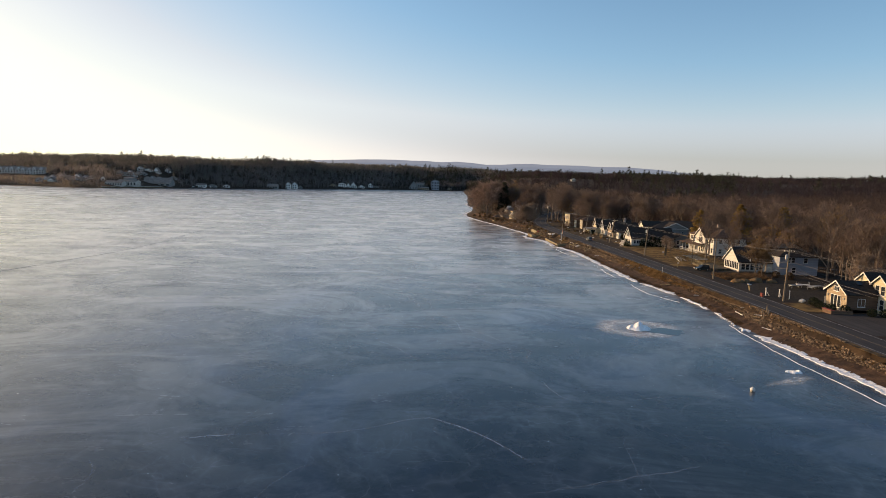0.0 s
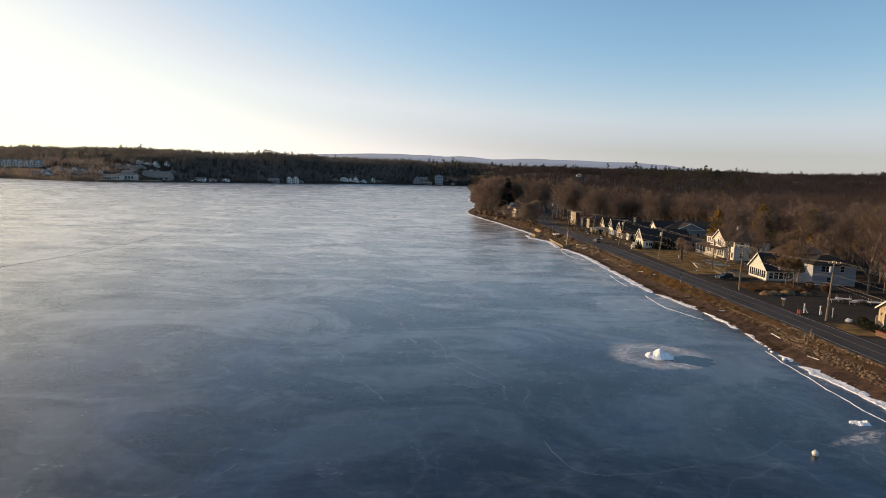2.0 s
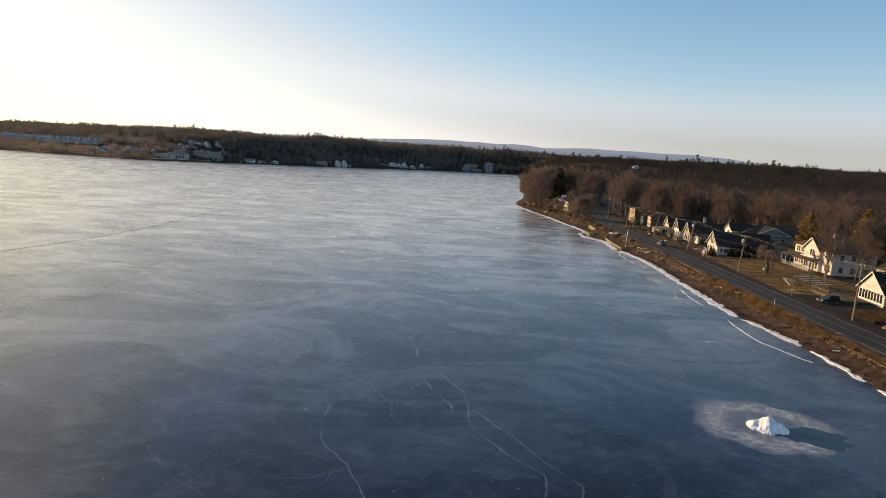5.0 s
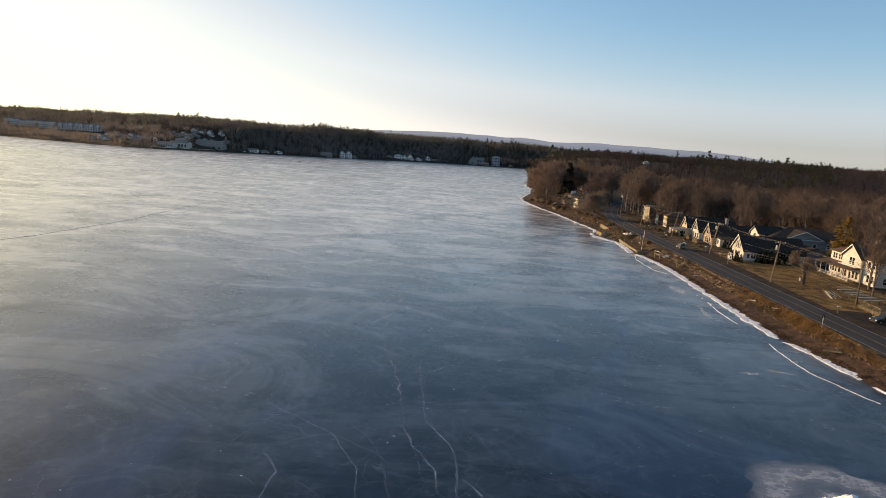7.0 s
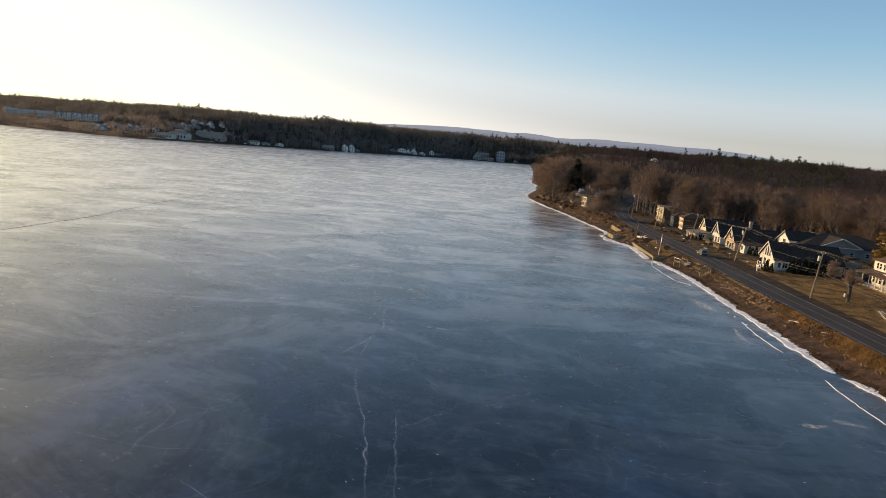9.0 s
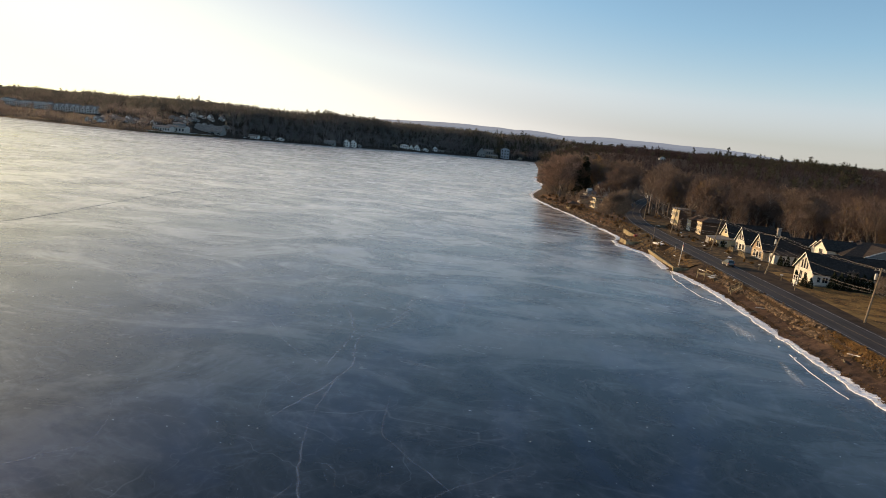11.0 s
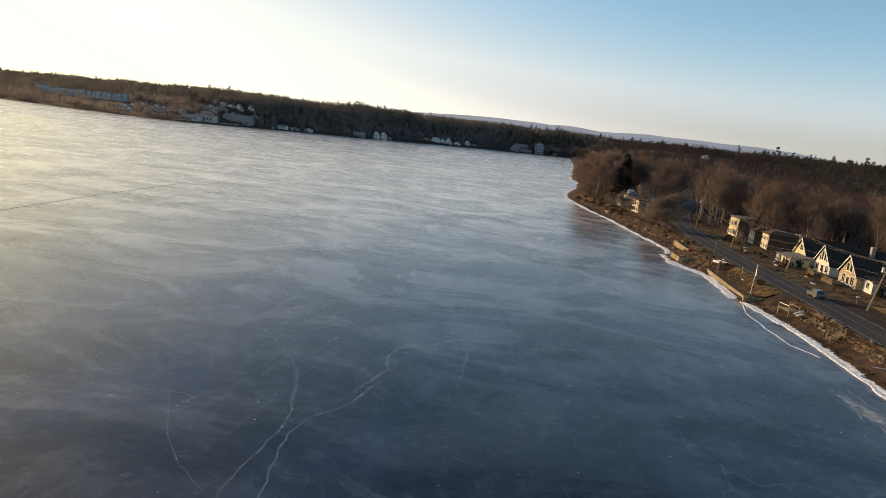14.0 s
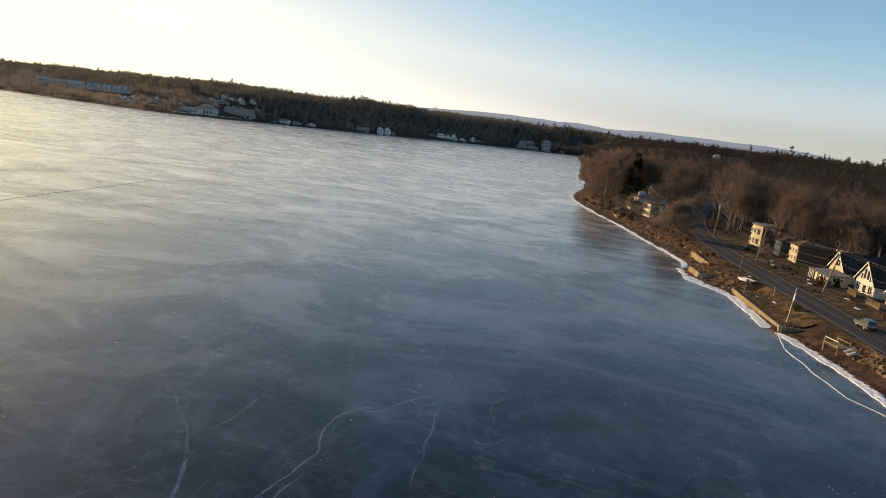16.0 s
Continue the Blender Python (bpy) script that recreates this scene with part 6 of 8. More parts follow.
part("roof", roof_slabs(0, 16, -5, 7, 3.4, 7.2, "y"), ROOF_BROWN, rear)
for x in (3, 8, 13):
    window(rear, (x, -5, 1.0), 1.4, 1.2, "south", (2, 1))

# the white restaurant with the glazed gable
root = gable_house("house", "white gabled house with a glazed front porch", (85.3, 180.3, Z0), 9.4, 15, 3.0, 6.7, WHITE_SIDING, ROOF_DARK,
                   [(-3.7 + 1.06 * k, 0.7, 0.85, 1.9, (1, 1)) for k in range(8)], [(1.2 + 1.3 * k, 0.7, 1.0, 1.6, (1, 2)) for k in range(5)], chimneys=[(11, 2, 0.8, 7.6)])
part("satellite_dish", Build().add([(3.2, -5.0, 3.5)] + [(3.2 - 0.25, -5.0 + 0.45 * math.cos(a * 0.785), 3.5 + 0.45 * math.sin(a * 0.785)) for a in range(8)],
     [(0, 1 + k, 1 + (k + 1) % 8) for k in range(8)]).tube((3.2, -5.0, 3.4), (3.4, -4.6, 3.1), 0.04), TRIM, root, "pale satellite dish")
deck = thing("deck", "timber deck with pale pergola beams before a white house", "deck", (78, 186, Z0))
part("platform", Build().box(0, 6, -8, 5, -0.3, 0.5), PLANK_DARK, deck)
for k in range(13):
    part("beam", Build().beam((0.2, 3.2 + 0.85 * k, 1.75), (4.6, 4.6 + 0.85 * k, 1.75), 0.1, 0.14), PLANK if k % 3 else TRIM, deck)
for x, y0 in ((1.0, 3.4), (3.8, 4.2)):
    part("rail_beam", Build().beam((x, y0 - 0.4, 1.6), (x, y0 + 10.6, 1.6), 0.12, 0.16), PLANK_DARK, deck)
    for k in range(4):
        part("post", Build().box(x - 0.07, x + 0.07, y0 + 3.3 * k - 0.07, y0 + 3.3 * k + 0.07, -0.3, 1.55), PLANK_DARK, deck)
for k in range(5):
    part("step", Build().box(-1.4 + 0.28 * k, -1.1 + 0.28 * k, -5, -3.2, -0.1, 0.05 + 0.1 * k), PLANK, deck)
for y in (-5.1, -3.1):
    part("stair_rail", Build().beam((-1.5, y, 0.95), (0.1, y, 1.5), 0.07, 0.09).beam((-1.45, y, 0), (-1.45, y, 1.0), 0.07, 0.07), PLANK, deck)
b = Build().box(0.0, 0.07, -8, -5.2, 1.4, 1.48).box(0, 0.07, -3, 4.8, 1.4, 1.48)
for k in range(44):
    if not 9 < k < 17:
        b.box(0.01, 0.06, -7.95 + 0.29 * k, -7.89 + 0.29 * k, 0.5, 1.45)
part("railing", b, PLANK, deck)
for k in range(4):
    st = thing("timber_frame", "leaning pale timber posts stacked beside a deck", "timber", (76 + 1.1 * k, 197 + 0.5 * k, Z0), 20 * k, "leaning timber frames")
    part("board", Build().beam((0, 0, 0), (-1.2, 1.6, 1.6), 0.14, 0.14), PLANK, st)
    part("board", Build().beam((0.4, 0.2, 0), (-0.4, 2.3, 1.2), 0.12, 0.12), TRIM, st)

blue = thing("house", "pale blue grey two storey house with dark roof", "house", (95, 172, 3.0))
part("wall", Build().box(0, 11, 0, 9, -0.5, 5.2), BLUE_SIDING, blue)
part("roof", hip_roof(0, 11, 0, 9, 5.2, 7.2, 0.5), ROOF_DARK, blue)
for x, z in ((2.6, 3.4), (3.8, 3.4), (7.4, 3.4), (4.2, 0.6)):
    window(blue, (x, 0, z), 1.0, 1.4, "south", (1, 2))
window(blue, (0, 4.5, 3.2), 1.2, 1.3, "west", (2, 1))

# the shingled house nearest the start, with its tall twin gables behind
root = gable_house("house", "tan shingled house with arched window and dark roof", (80.2, 123, 3.1), 6.6, 7.5, 3.5, 5.6, TAN_SHINGLE, ROOF_DARK,
                   [(-1.0, 0.4, 0.9, 2.3, (1, 1)), (0.1, 0.4, 0.9, 2.3, (1, 1)), (1.2, 0.4, 0.9, 2.3, (1, 1)), (0, 3.6, 1.6, 0.9, (3, 1))], [(3.0, 1.0, 1.4, 1.5, (2, 1))])
# Thin panel added over the south wall; its dark brown carries the shade.
part("side_shade_panel", Build().box(0.02, 7.48, -3.34, -3.3, -0.4, 3.3), BROWN_SIDING, root, "dark brown panel for the side's shade")
part("arch", Build().extrude([(-0.06, 0.9 * math.cos(math.pi * k / 8), 4.5 + 0.6 * math.sin(math.pi * k / 8)) for k in range(9)], (0.05, 0, 0)), GLASS, root, "arched window light")
part("skylight", Build().extrude([(3.2, -1.6, 5.05), (4.1, -1.6, 5.05), (4.1, -0.6, 5.69), (3.2, -0.6, 5.69)], (0, -0.06, 0.1)), GLASS, root)
for s in (-2.6, 2.6):
    part("wall_lamp", Build().box(-0.25, 0, s - 0.1, s + 0.1, 2.2, 2.6), METAL, root)
twin = thing("house", "tall cream house with twin front gables and chimneys", "house", (86.5, 121.5, 3.1))
part("wall", Build().box(1.2, 11, -4.6, 7, -0.5, 5.8), CREAM_SIDING, twin)
part("roof", roof_slabs(1.2, 11, -4.6, 7, 5.8, 7.6, "y"), ROOF_DARK, twin)
for c, w in ((-2.2, 4.6), (2.7, 4.6)):
    gb = part("front_gable", gable_walls(0, 6, c - w / 2, c + w / 2, -0.5, 5.6, 7.3), CREAM_SIDING, twin)
    part("gable_roof", roof_slabs(0, 6, c - w / 2, c + w / 2, 5.6, 7.3, "x", 0.4), ROOF_DARK, gb)
    part("bargeboard", barge(0, c - w / 2, c + w / 2, 5.6, 7.3, 0.4), TRIM, gb, "cream bargeboards")
    for dy in (-0.8, 0.8):
        window(twin, (0, c + dy, 3.6), 1.1, 1.7, "west", (1, 2))
        window(twin, (0, c + dy, 0.6), 1.1, 2.0, "west", (1, 2))
for x in (2.5, 6, 9):
    window(twin, (x, -4.6, 3.6), 1.0, 1.6, "south", (1, 2))
    window(twin, (x, -4.6, 0.7), 1.0, 1.6, "south", (1, 2))
for x, y in ((5, -1.5), (7.5, 3.0), (8.5, -2.5)):
    part("chimney", Build().tube((x, y, 6.5), (x, y, 8.3), 0.22, 0.22, 8).tube((x, y, 8.3), (x, y, 8.5), 0.3, 0.3, 8), TRIM, twin, "pale flue")
stone = new("boulder", Build().lump((0, 0, 0.5), 0.7, 1.1, 0.3, 31, 6, 9).mesh("boulder", ROCK))
stone.location = (78.6, 104, height(78.6, 104))
tagged(stone, "upright pale boulder on the lawn", "boulder")
sign = thing("brick_planter", "low red brick planter wall beside a driveway", "planter", (76.2, 119.5, 2.95))
part("planter_wall", Build().box(-0.3, 0.3, -2, 1, -0.2, 0.6).box(0.3, 4, -2, -1.5, -0.2, 0.6), BROWN_SIDING, sign)
part("coping", Build().box(-0.36, 0.36, -2.06, 1.06, 0.6, 0.68), DULL_RED, sign, "dark red coping")
fence = thing("fence", "white board fence beside a shingled house", "fence", (80.3, 127, 3.0))
for k in range(7):
    part("board", Build().box(0.7 * k, 0.7 * k + 0.66, 0, 0.05, 0, 1.9), TRIM, fence)

# cream tower house and narrow cottages further on
tower = thing("house", "narrow cream two storey house with curved front", "house", (72.5, 360.5, 3.0))
ring = [(0.9 - 1.7 * math.sin(math.pi * k / 8), -4.0 + 7.6 * k / 8, -0.5) for k in range(9)] + [(7, 4.4, -0.5), (7, -4.4, -0.5)]
# Brown behind the cream front: the flanks' shade is put into the colour.
part("wall", Build().box(0.95, 7, -4.3, 4.3, -0.5, 6.3), BROWN_SIDING, tower)
part("front", Build().extrude(ring[:9], (0, 0, 6.9)), CREAM_SIDING, tower, "curved cream front")
part("roof", Build().extrude([(x * 1.04 - 0.3, y * 1.06, 6.4) for x, y, z in ring], (0, 0, 0.35)), ROOF_GREY, tower, "grey flat roof")
for z in (0.8, 3.9):
    for y in (-2.6, -1.3, 0, 1.3, 2.6):
        window(tower, (0.9 - 1.7 * math.sin(math.pi * (y + 4.4) / 8.8) - 0.02, y, z), 0.8, 1.4, "west", (1, 2))
side = thing("house", "dark brown house with white porch beside the cream house", "house", (79, 356, 3.0))
part("wall", Build().box(0, 9, -3, 8, -0.5, 4.6), BROWN_SIDING, side)
part("roof", hip_roof(0, 9, -3, 8, 4.6, 6.2), ROOF_BROWN, side)
part("porch_trim", Build().box(-0.2, -0.05, -2.6, 1, 1.8, 2.1).box(1, 4, -3.15, -3.0, 2.2, 2.6), TRIM, side)
for y0, w, x0, zt in ((343, 5.4, 74, 4.3), (334, 6.2, 75.2, 4.8)):
    h = thing("cottage", "narrow brown roofed cottage with white glazed front", "house", (x0, y0, 2.9), 0, "narrow cottages by the road")
    part("wall", Build().box(0, 8, -w / 2, w / 2, -0.5, zt), BROWN_SIDING, h)
    part("roof", hip_roof(0, 8, -w / 2, w / 2, zt, zt + 1.6), ROOF_BROWN, h)
    part("front", Build().box(-0.12, 0, -w / 2 + 0.3, w / 2 - 0.3, -0.3, zt - 0.1), CREAM_SIDING, h, "cream boarded front")
    for z in (0.5, 2.7):
        for k in range(3):
            window(h, (-0.12, -w / 2 + w * (k + 0.5) / 3, z), 0.9, 1.2, "west", (2, 1))
post = new("timber_pillar", Build().box(-0.6, 0.6, -0.9, 0.9, -0.4, 3.2).mesh("timber_pillar", BROWN_SIDING))
post.location = (73, 350, 2.9)
tagged(post, "tall brown timber pillar between cottages", "pillar")

# cottages on the point
c1 = thing("cottage", "tall cream cottage with glazed lake front on the point", "house", (45.2, 405, 2.8), 12)
part("wall", Build().box(0, 5, -3.6, 3.6, -0.5, 5.2), CREAM_SIDING, c1)
part("roof", Build().box(-0.4, 5.4, -4.0, 4.0, 5.2, 5.45), ROOF_BROWN, c1, "flat brown roof")
for z in (0.5, 2.9):
    for k in range(3):
        window(c1, (0, -2.3 + 2.3 * k, z), 1.5, 1.6, "west", (2, 1))
    window(c1, (2.5, -3.6, z), 1.5, 1.5, "south", (2, 1))
c2 = thing("cottage", "low white cottage with grey hipped roof on the point", "house", (46.5, 450, 3.0), 10)
c2.scale = (0.78, 0.78, 0.85)
part("wall", Build().box(0, 9, -5, 5, -0.5, 4.6), WHITE_SIDING, c2)
part("roof", hip_roof(0, 9, -5, 5, 4.6, 7.0, 0.8), ROOF_GREY, c2)
part("dormer", gable_walls(1.0, 4.5, -1.5, 1.5, 4.9, 6.6, 7.8), WHITE_SIDING, c2, "white dormer")
for k in range(4):
    window(c2, (0, -3.6 + 2.4 * k, 2.2), 1.5, 1.3, "west", (2, 1))
c3 = thing("cottage", "small tan cottage under bare trees on the point", "house", (41.2, 428, 2.7), 10)
c3.scale = (0.72, 0.72, 0.85)
part("wall", gable_walls(0, 6, -3.5, 3.5, -0.5, 2.8, 4.2), TAN_SHINGLE, c3)
part("roof", roof_slabs(0, 6, -3.5, 3.5, 2.8, 4.2), ROOF_BROWN, c3)
for k in range(3):
    window(c3, (0, -2.2 + 2.2 * k, 0.8), 1.3, 1.3, "west", (2, 1))
c4 = thing("cottage", "white gabled house among the trees of the point", "house", (57, 480, 3.0), 10)
part("wall", gable_walls(0, 8, -4, 4, -0.5, 6.6, 9.4), WHITE_SIDING, c4)
part("roof", roof_slabs(0, 8, -4, 4, 6.6, 9.4), ROOF_GREY, c4)
for k in range(2):
    window(c4, (0, -1.8 + 3.6 * k, 4.6), 1.2, 1.4, "west", (1, 2))
gz = thing("pavilion", "small timber pavilion with railing by the lake", "pavilion", (33.5, 404, 1.6), 10)
part("platform", Build().box(0, 4.5, -2.5, 2.5, -0.8, 0.2), PLANK, gz)
part("roof", hip_roof(0, 4.5, -2.5, 2.5, 2.5, 3.6, 0.4), ROOF_BROWN, gz)
for x in (0.1, 4.3):
    for y in (-2.4, 2.4):
        part("post", Build().box(x - 0.07, x + 0.07, y - 0.07, y + 0.07, 0.2, 2.5), PLANK, gz)
hill = thing("house", "white house high in the far woods", "house", (231, 1088, height(231, 1088) + 0.5), 10)
hill.scale = (0.62, 0.62, 0.62)
part("wall", gable_walls(-7, 7, 0, 9, -4, 4.5, 8, "y"), WHITE_SIDING, hill)
part("roof", roof_slabs(-7, 7, 0, 9, 4.5, 8, "y"), ROOF_GREY, hill)
for k in range(3):
    window(hill, (-4.4 + 4.4 * k, 0, 0.8), 1.8, 2.2, "south", (1, 2))


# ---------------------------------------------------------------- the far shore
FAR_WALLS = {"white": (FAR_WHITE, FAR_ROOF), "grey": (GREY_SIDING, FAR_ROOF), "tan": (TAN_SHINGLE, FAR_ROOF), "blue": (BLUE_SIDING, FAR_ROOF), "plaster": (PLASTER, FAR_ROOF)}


def far_house(x, y, w, d, h, roof_h, tone, label, rows, cols):
    """A far house, its gable or long side towards the lake."""
    wall, roof = FAR_WALLS[tone]
    z = max(0.8, min(height(x - w / 2, y), height(x + w / 2, y)))
    group = "apartment blocks on the far hillside" if "apartment" in label else "village houses on the far hillside" if "village" in label else "houses on the far shore"
    root = thing("house", label, "house", (x, y, z), 0, group)
    gabled = w < 1.6 * d
    part("wall", gable_walls(-w / 2, w / 2, 0, d, -3, h, h + roof_h, "y" if gabled else "x"), wall, root)
    part("roof", roof_slabs(-w / 2, w / 2, 0, d, h, h + roof_h, "y" if gabled else "x", 0.6, 0.3), roof, root)
    if rows == 3:
        for k in (-1, 1):
            part("front_gable", gable_walls(k * w / 4 - w / 7, k * w / 4 + w / 7, -0.8, d / 2, -2, h, h + roof_h * 0.8, "y"), wall, root)
    for r in range(rows):
        for c in range(cols):
            window(root, (-w / 2 + w * (c + 0.5) / cols, -0.8 if rows == 3 else 0, h * (r + 0.25) / rows), w / cols * 0.5, h / rows * 0.5, "south", (1, 1), TRIM, False)
    return root


for row in FAR_HOUSES:
    far_house(*row)
pier = thing("jetty", "long low dark jetty with pale rail along the far shore", "jetty", (0, 0, 0))
part("deck", Build().beam((-515, 950, 1.2), (-456, 1030, 1.2), 6, 2.4), PLANK_DARK, pier)
part("rail", Build().beam((-515.5, 947, 3.0), (-456.5, 1027, 3.0), 0.25, 0.35), TRIM, pier, "pale rail")
for k in range(9):
    part("pile", Build().tube((-517 + 7.3 * k, 946.5 + 9.9 * k, -0.5), (-517 + 7.3 * k, 946.5 + 9.9 * k, 3.2), 0.35, 0.35, 6), POLE_WOOD, pier)
for k in range(7):
    boat = thing("stored_boat", "white motor boat stored on the far shore", "boat", (-428 + 7 * k, 1082 + 9 * k, 0.9), 20 * k, "boats stored on the far shore")
    part("hull", Build().extrude([(-2.6, 0, 0.9), (-2.3, -0.9, 1.5), (2.0, -0.9, 1.5), (3.2, 0, 1.6), (2.0, 0.9, 1.5), (-2.3, 0.9, 1.5)], (0, 0, 0.5)), TRIM, boat)
    part("cabin", Build().box(-1.4, 0.8, -0.7, 0.7, 2.0, 2.9), TRIM, boat)
    part("trailer", Build().box(-2.2, 2.0, -0.6, 0.6, -0.1, 0.95), BLACK, boat)


# ---------------------------------------------------------------- utility poles and cables
# x, y, height of the top, lean of the top
POLES = [(77, 60, 14.2, 0.0), (73.8, 131, 14.2, 0.35), (71.9, 162, 13.6, 0.2), (70, 213, 12.9, 0.75), (69.4, 256.5, 12.7, 1.6), (67.2, 292.5, 12.6, 1.5), (63.0, 325, 12.2, 1.0), (63.0, 371, 14.2, 0.6)]


def utility_pole(x, y, top, lean, transformer):
    z = height(x, y)
    root = thing("utility_pole", "weathered timber utility pole with crossarm beside the road", "utility pole", (x, y, z), 0, "utility poles along the road")
    h = top - z
    part("shaft", Build().tube((0, 0, -0.5), (lean, -lean * 0.6, h), 0.2, 0.12, 10), POLE_WOOD, root)
    arm = part("crossarm", Build().beam((lean - 1.2, -lean * 0.6, h - 0.5), (lean + 1.2, -lean * 0.6, h - 0.5), 0.1, 0.13), POLE_WOOD, root)
    for k in (-1.1, -0.4, 0.4, 1.1):
        part("insulator", Build().tube((lean + k, -lean * 0.6, h - 0.44), (lean + k, -lean * 0.6, h - 0.2), 0.06, 0.04, 6), METAL, arm)
    if transformer:
        part("transformer", Build().tube((lean - 0.45, 0, h - 2.2), (lean - 0.45, 0, h - 1.2), 0.26, 0.26, 10).tube((lean - 0.45, 0, h - 1.2), (lean - 0.45, 0, h - 1.1), 0.26, 0.12, 10), METAL, root, "grey transformer can")
    return root


for i, (x, y, top, lean) in enumerate(POLES):
    utility_pole(x, y, top, lean, i in (1, 3, 4, 7))


def cable(a, c, sag, r, label="sagging cable between utility poles"):
    b, n = Build(), 14
    a, c = Vector(a), Vector(c)
    run = [a.lerp(c, k / n) - Vector((0, 0, sag * 4 * (k / n) * (1 - k / n))) for k in range(n + 1)]
    side = (c - a).cross(Vector((0, 0, 1))).normalized() * r
    up = Vector((0, 0, r))
    b.add([p + o for p in run for o in (side, up, -side, -up)], [(4 * i + k, 4 * i + (k + 1) % 4, 4 * i + 4 + (k + 1) % 4, 4 * i + 4 + k) for i in range(n) for k in range(4)])
    ob = new("utility_cable", b.mesh("utility_cable", WIRE))
    return tagged(ob, label, "cable", "cables along the road")


for (x0, y0, t0, l0), (x1, y1, t1, l1) in zip(POLES, POLES[1:]):
    for off, drop, sag, r in ((-1.1, 0.25, 0.6, 0.013), (0.4, 0.25, 0.6, 0.013), (1.1, 0.25, 0.6, 0.013), (0.15, 2.6, 0.8, 0.016), (0.15, 4.2, 1.0, 0.026), (0.15, 4.7, 1.1, 0.016)):
        cable((x0 + l0 * (1 - drop / 11) + off, y0 - 0.6 * l0 * (1 - drop / 11), t0 - drop), (x1 + l1 * (1 - drop / 11) + off, y1 - 0.6 * l1 * (1 - drop / 11), t1 - drop), sag, r)
for a, c in (((73.8, 131, 11.4), (86, 176, 7.4)), ((71.9, 162, 11), (85, 177.5, 7.5)), ((70, 213, 10.2), (95, 224, 8.6)), ((69.4, 256.5, 10), (76, 251, 8)), ((67.2, 292.5, 10), (77, 296, 8.2)), ((73.8, 131, 11.6), (96, 140, 9)), ((73.8, 131, 11.4), (82, 121, 7.6))):
    cable(a, c, 0.7, 0.022, "service cable from a pole to a house")
lone = thing("utility_pole", "dark timber pole on the lawn beside a deck", "utility pole", (77.6, 190.6, 2.9))
part("shaft", Build().tube((0, 0, -0.4), (0.15, 0, 9.2), 0.17, 0.11, 8), PLANK_DARK, lone)
part("transformer", Build().tube((0.35, 0, 7.6), (0.35, 0, 8.4), 0.2, 0.2, 10), METAL, lone, "grey transformer can")
short = thing("utility_pole", "short timber service pole at the edge of the lot", "utility pole", (95.6, 141, 3))
part("shaft", Build().tube((0, 0, -0.4), (0, 0, 6.4), 0.14, 0.1, 8), POLE_WOOD, short)


# ---------------------------------------------------------------- bank: stones, timber, grass
def stone_mesh(seed):
    return Build().lump((0, 0, 0), 1.0, 0.72, 0.34, seed, 4, 6).mesh("stone", ROCK)


STONES = [stone_mesh(300 + k) for k in range(9)]
rng = random.Random(21)
sheet_on_land("beach", 40, 68, 60, 345, material("dark wet shore", (0.026, 0.016, 0.011), (0.088, 0.054, 0.036), 0.7, 0.9, bump=0.8, bump_scale=4, stain=0.3),
              "dark brown shore strewn with wrack", "beach", 0.02, 0.7, keep=lambda c: (inland(c[:, 0], c[:, 1]) > -0.5) & (inland(c[:, 0], c[:, 1]) < 3.6 + 0.5 * np.sin(c[:, 1] * 0.7)) & ~((c[:, 1] > 261) & (c[:, 1] < 291)))

bank = thing("riprap", "bank of tumbled grey brown stones below the road", "stone bank", (0, 0, 0), 0, "", "structure")


def stone_place(y0, y1, lo, hi):
    y = rng.uniform(y0, y1)
    d = lo + (hi - lo) * rng.random()
    x = float(glide(y, SHORE)) + d
    x = min(x, float(glide(y, ROAD)) - 4.4)
    return x, y


for k in range(300):
    x, y = stone_place(84, 122, 3.3, 6.2)
    s = rng.uniform(0.13, 0.32)
    o = new("stone", STONES[k % 9])
    o.parent = bank
    o.matrix_basis = pose(x, y, height(x, y) + 0.1 * s, rng.uniform(-25, 25), rng.uniform(-25, 25), rng.uniform(0, 360)) @ Matrix.Diagonal((s * rng.uniform(0.8, 1.5), s, s * rng.uniform(0.7, 1.1), 1))
rest = Build()
for y0, y1, n, lo, hi, size in ((60, 84, 300, 3, 6.2, 0.36), (84, 122, 1250, 2.9, 6.4, 0.22), (122, 160, 900, 3.5, 6.2, 0.27), (160, 206, 260, 3.6, 5.2, 0.27), (204, 250, 1300, 3.6, 6.4, 0.43), (291, 345, 180, 0.8, 5, 0.45), (345, 470, 420, 0.8, 5, 0.55), (100, 262, 170, 0.6, 3.4, 0.15)):
    for k in range(n):
        x, y = stone_place(y0, y1, lo, hi)
        s = size * rng.uniform(0.45, 1.1)
        rest.lump((x, y, height(x, y) + 0.05), s, rng.uniform(0.55, 0.85), 0.4, rng.randrange(10 ** 6), 3, 6)
part("small_stones", rest, ROCK, bank)["kind"] = "stuff"


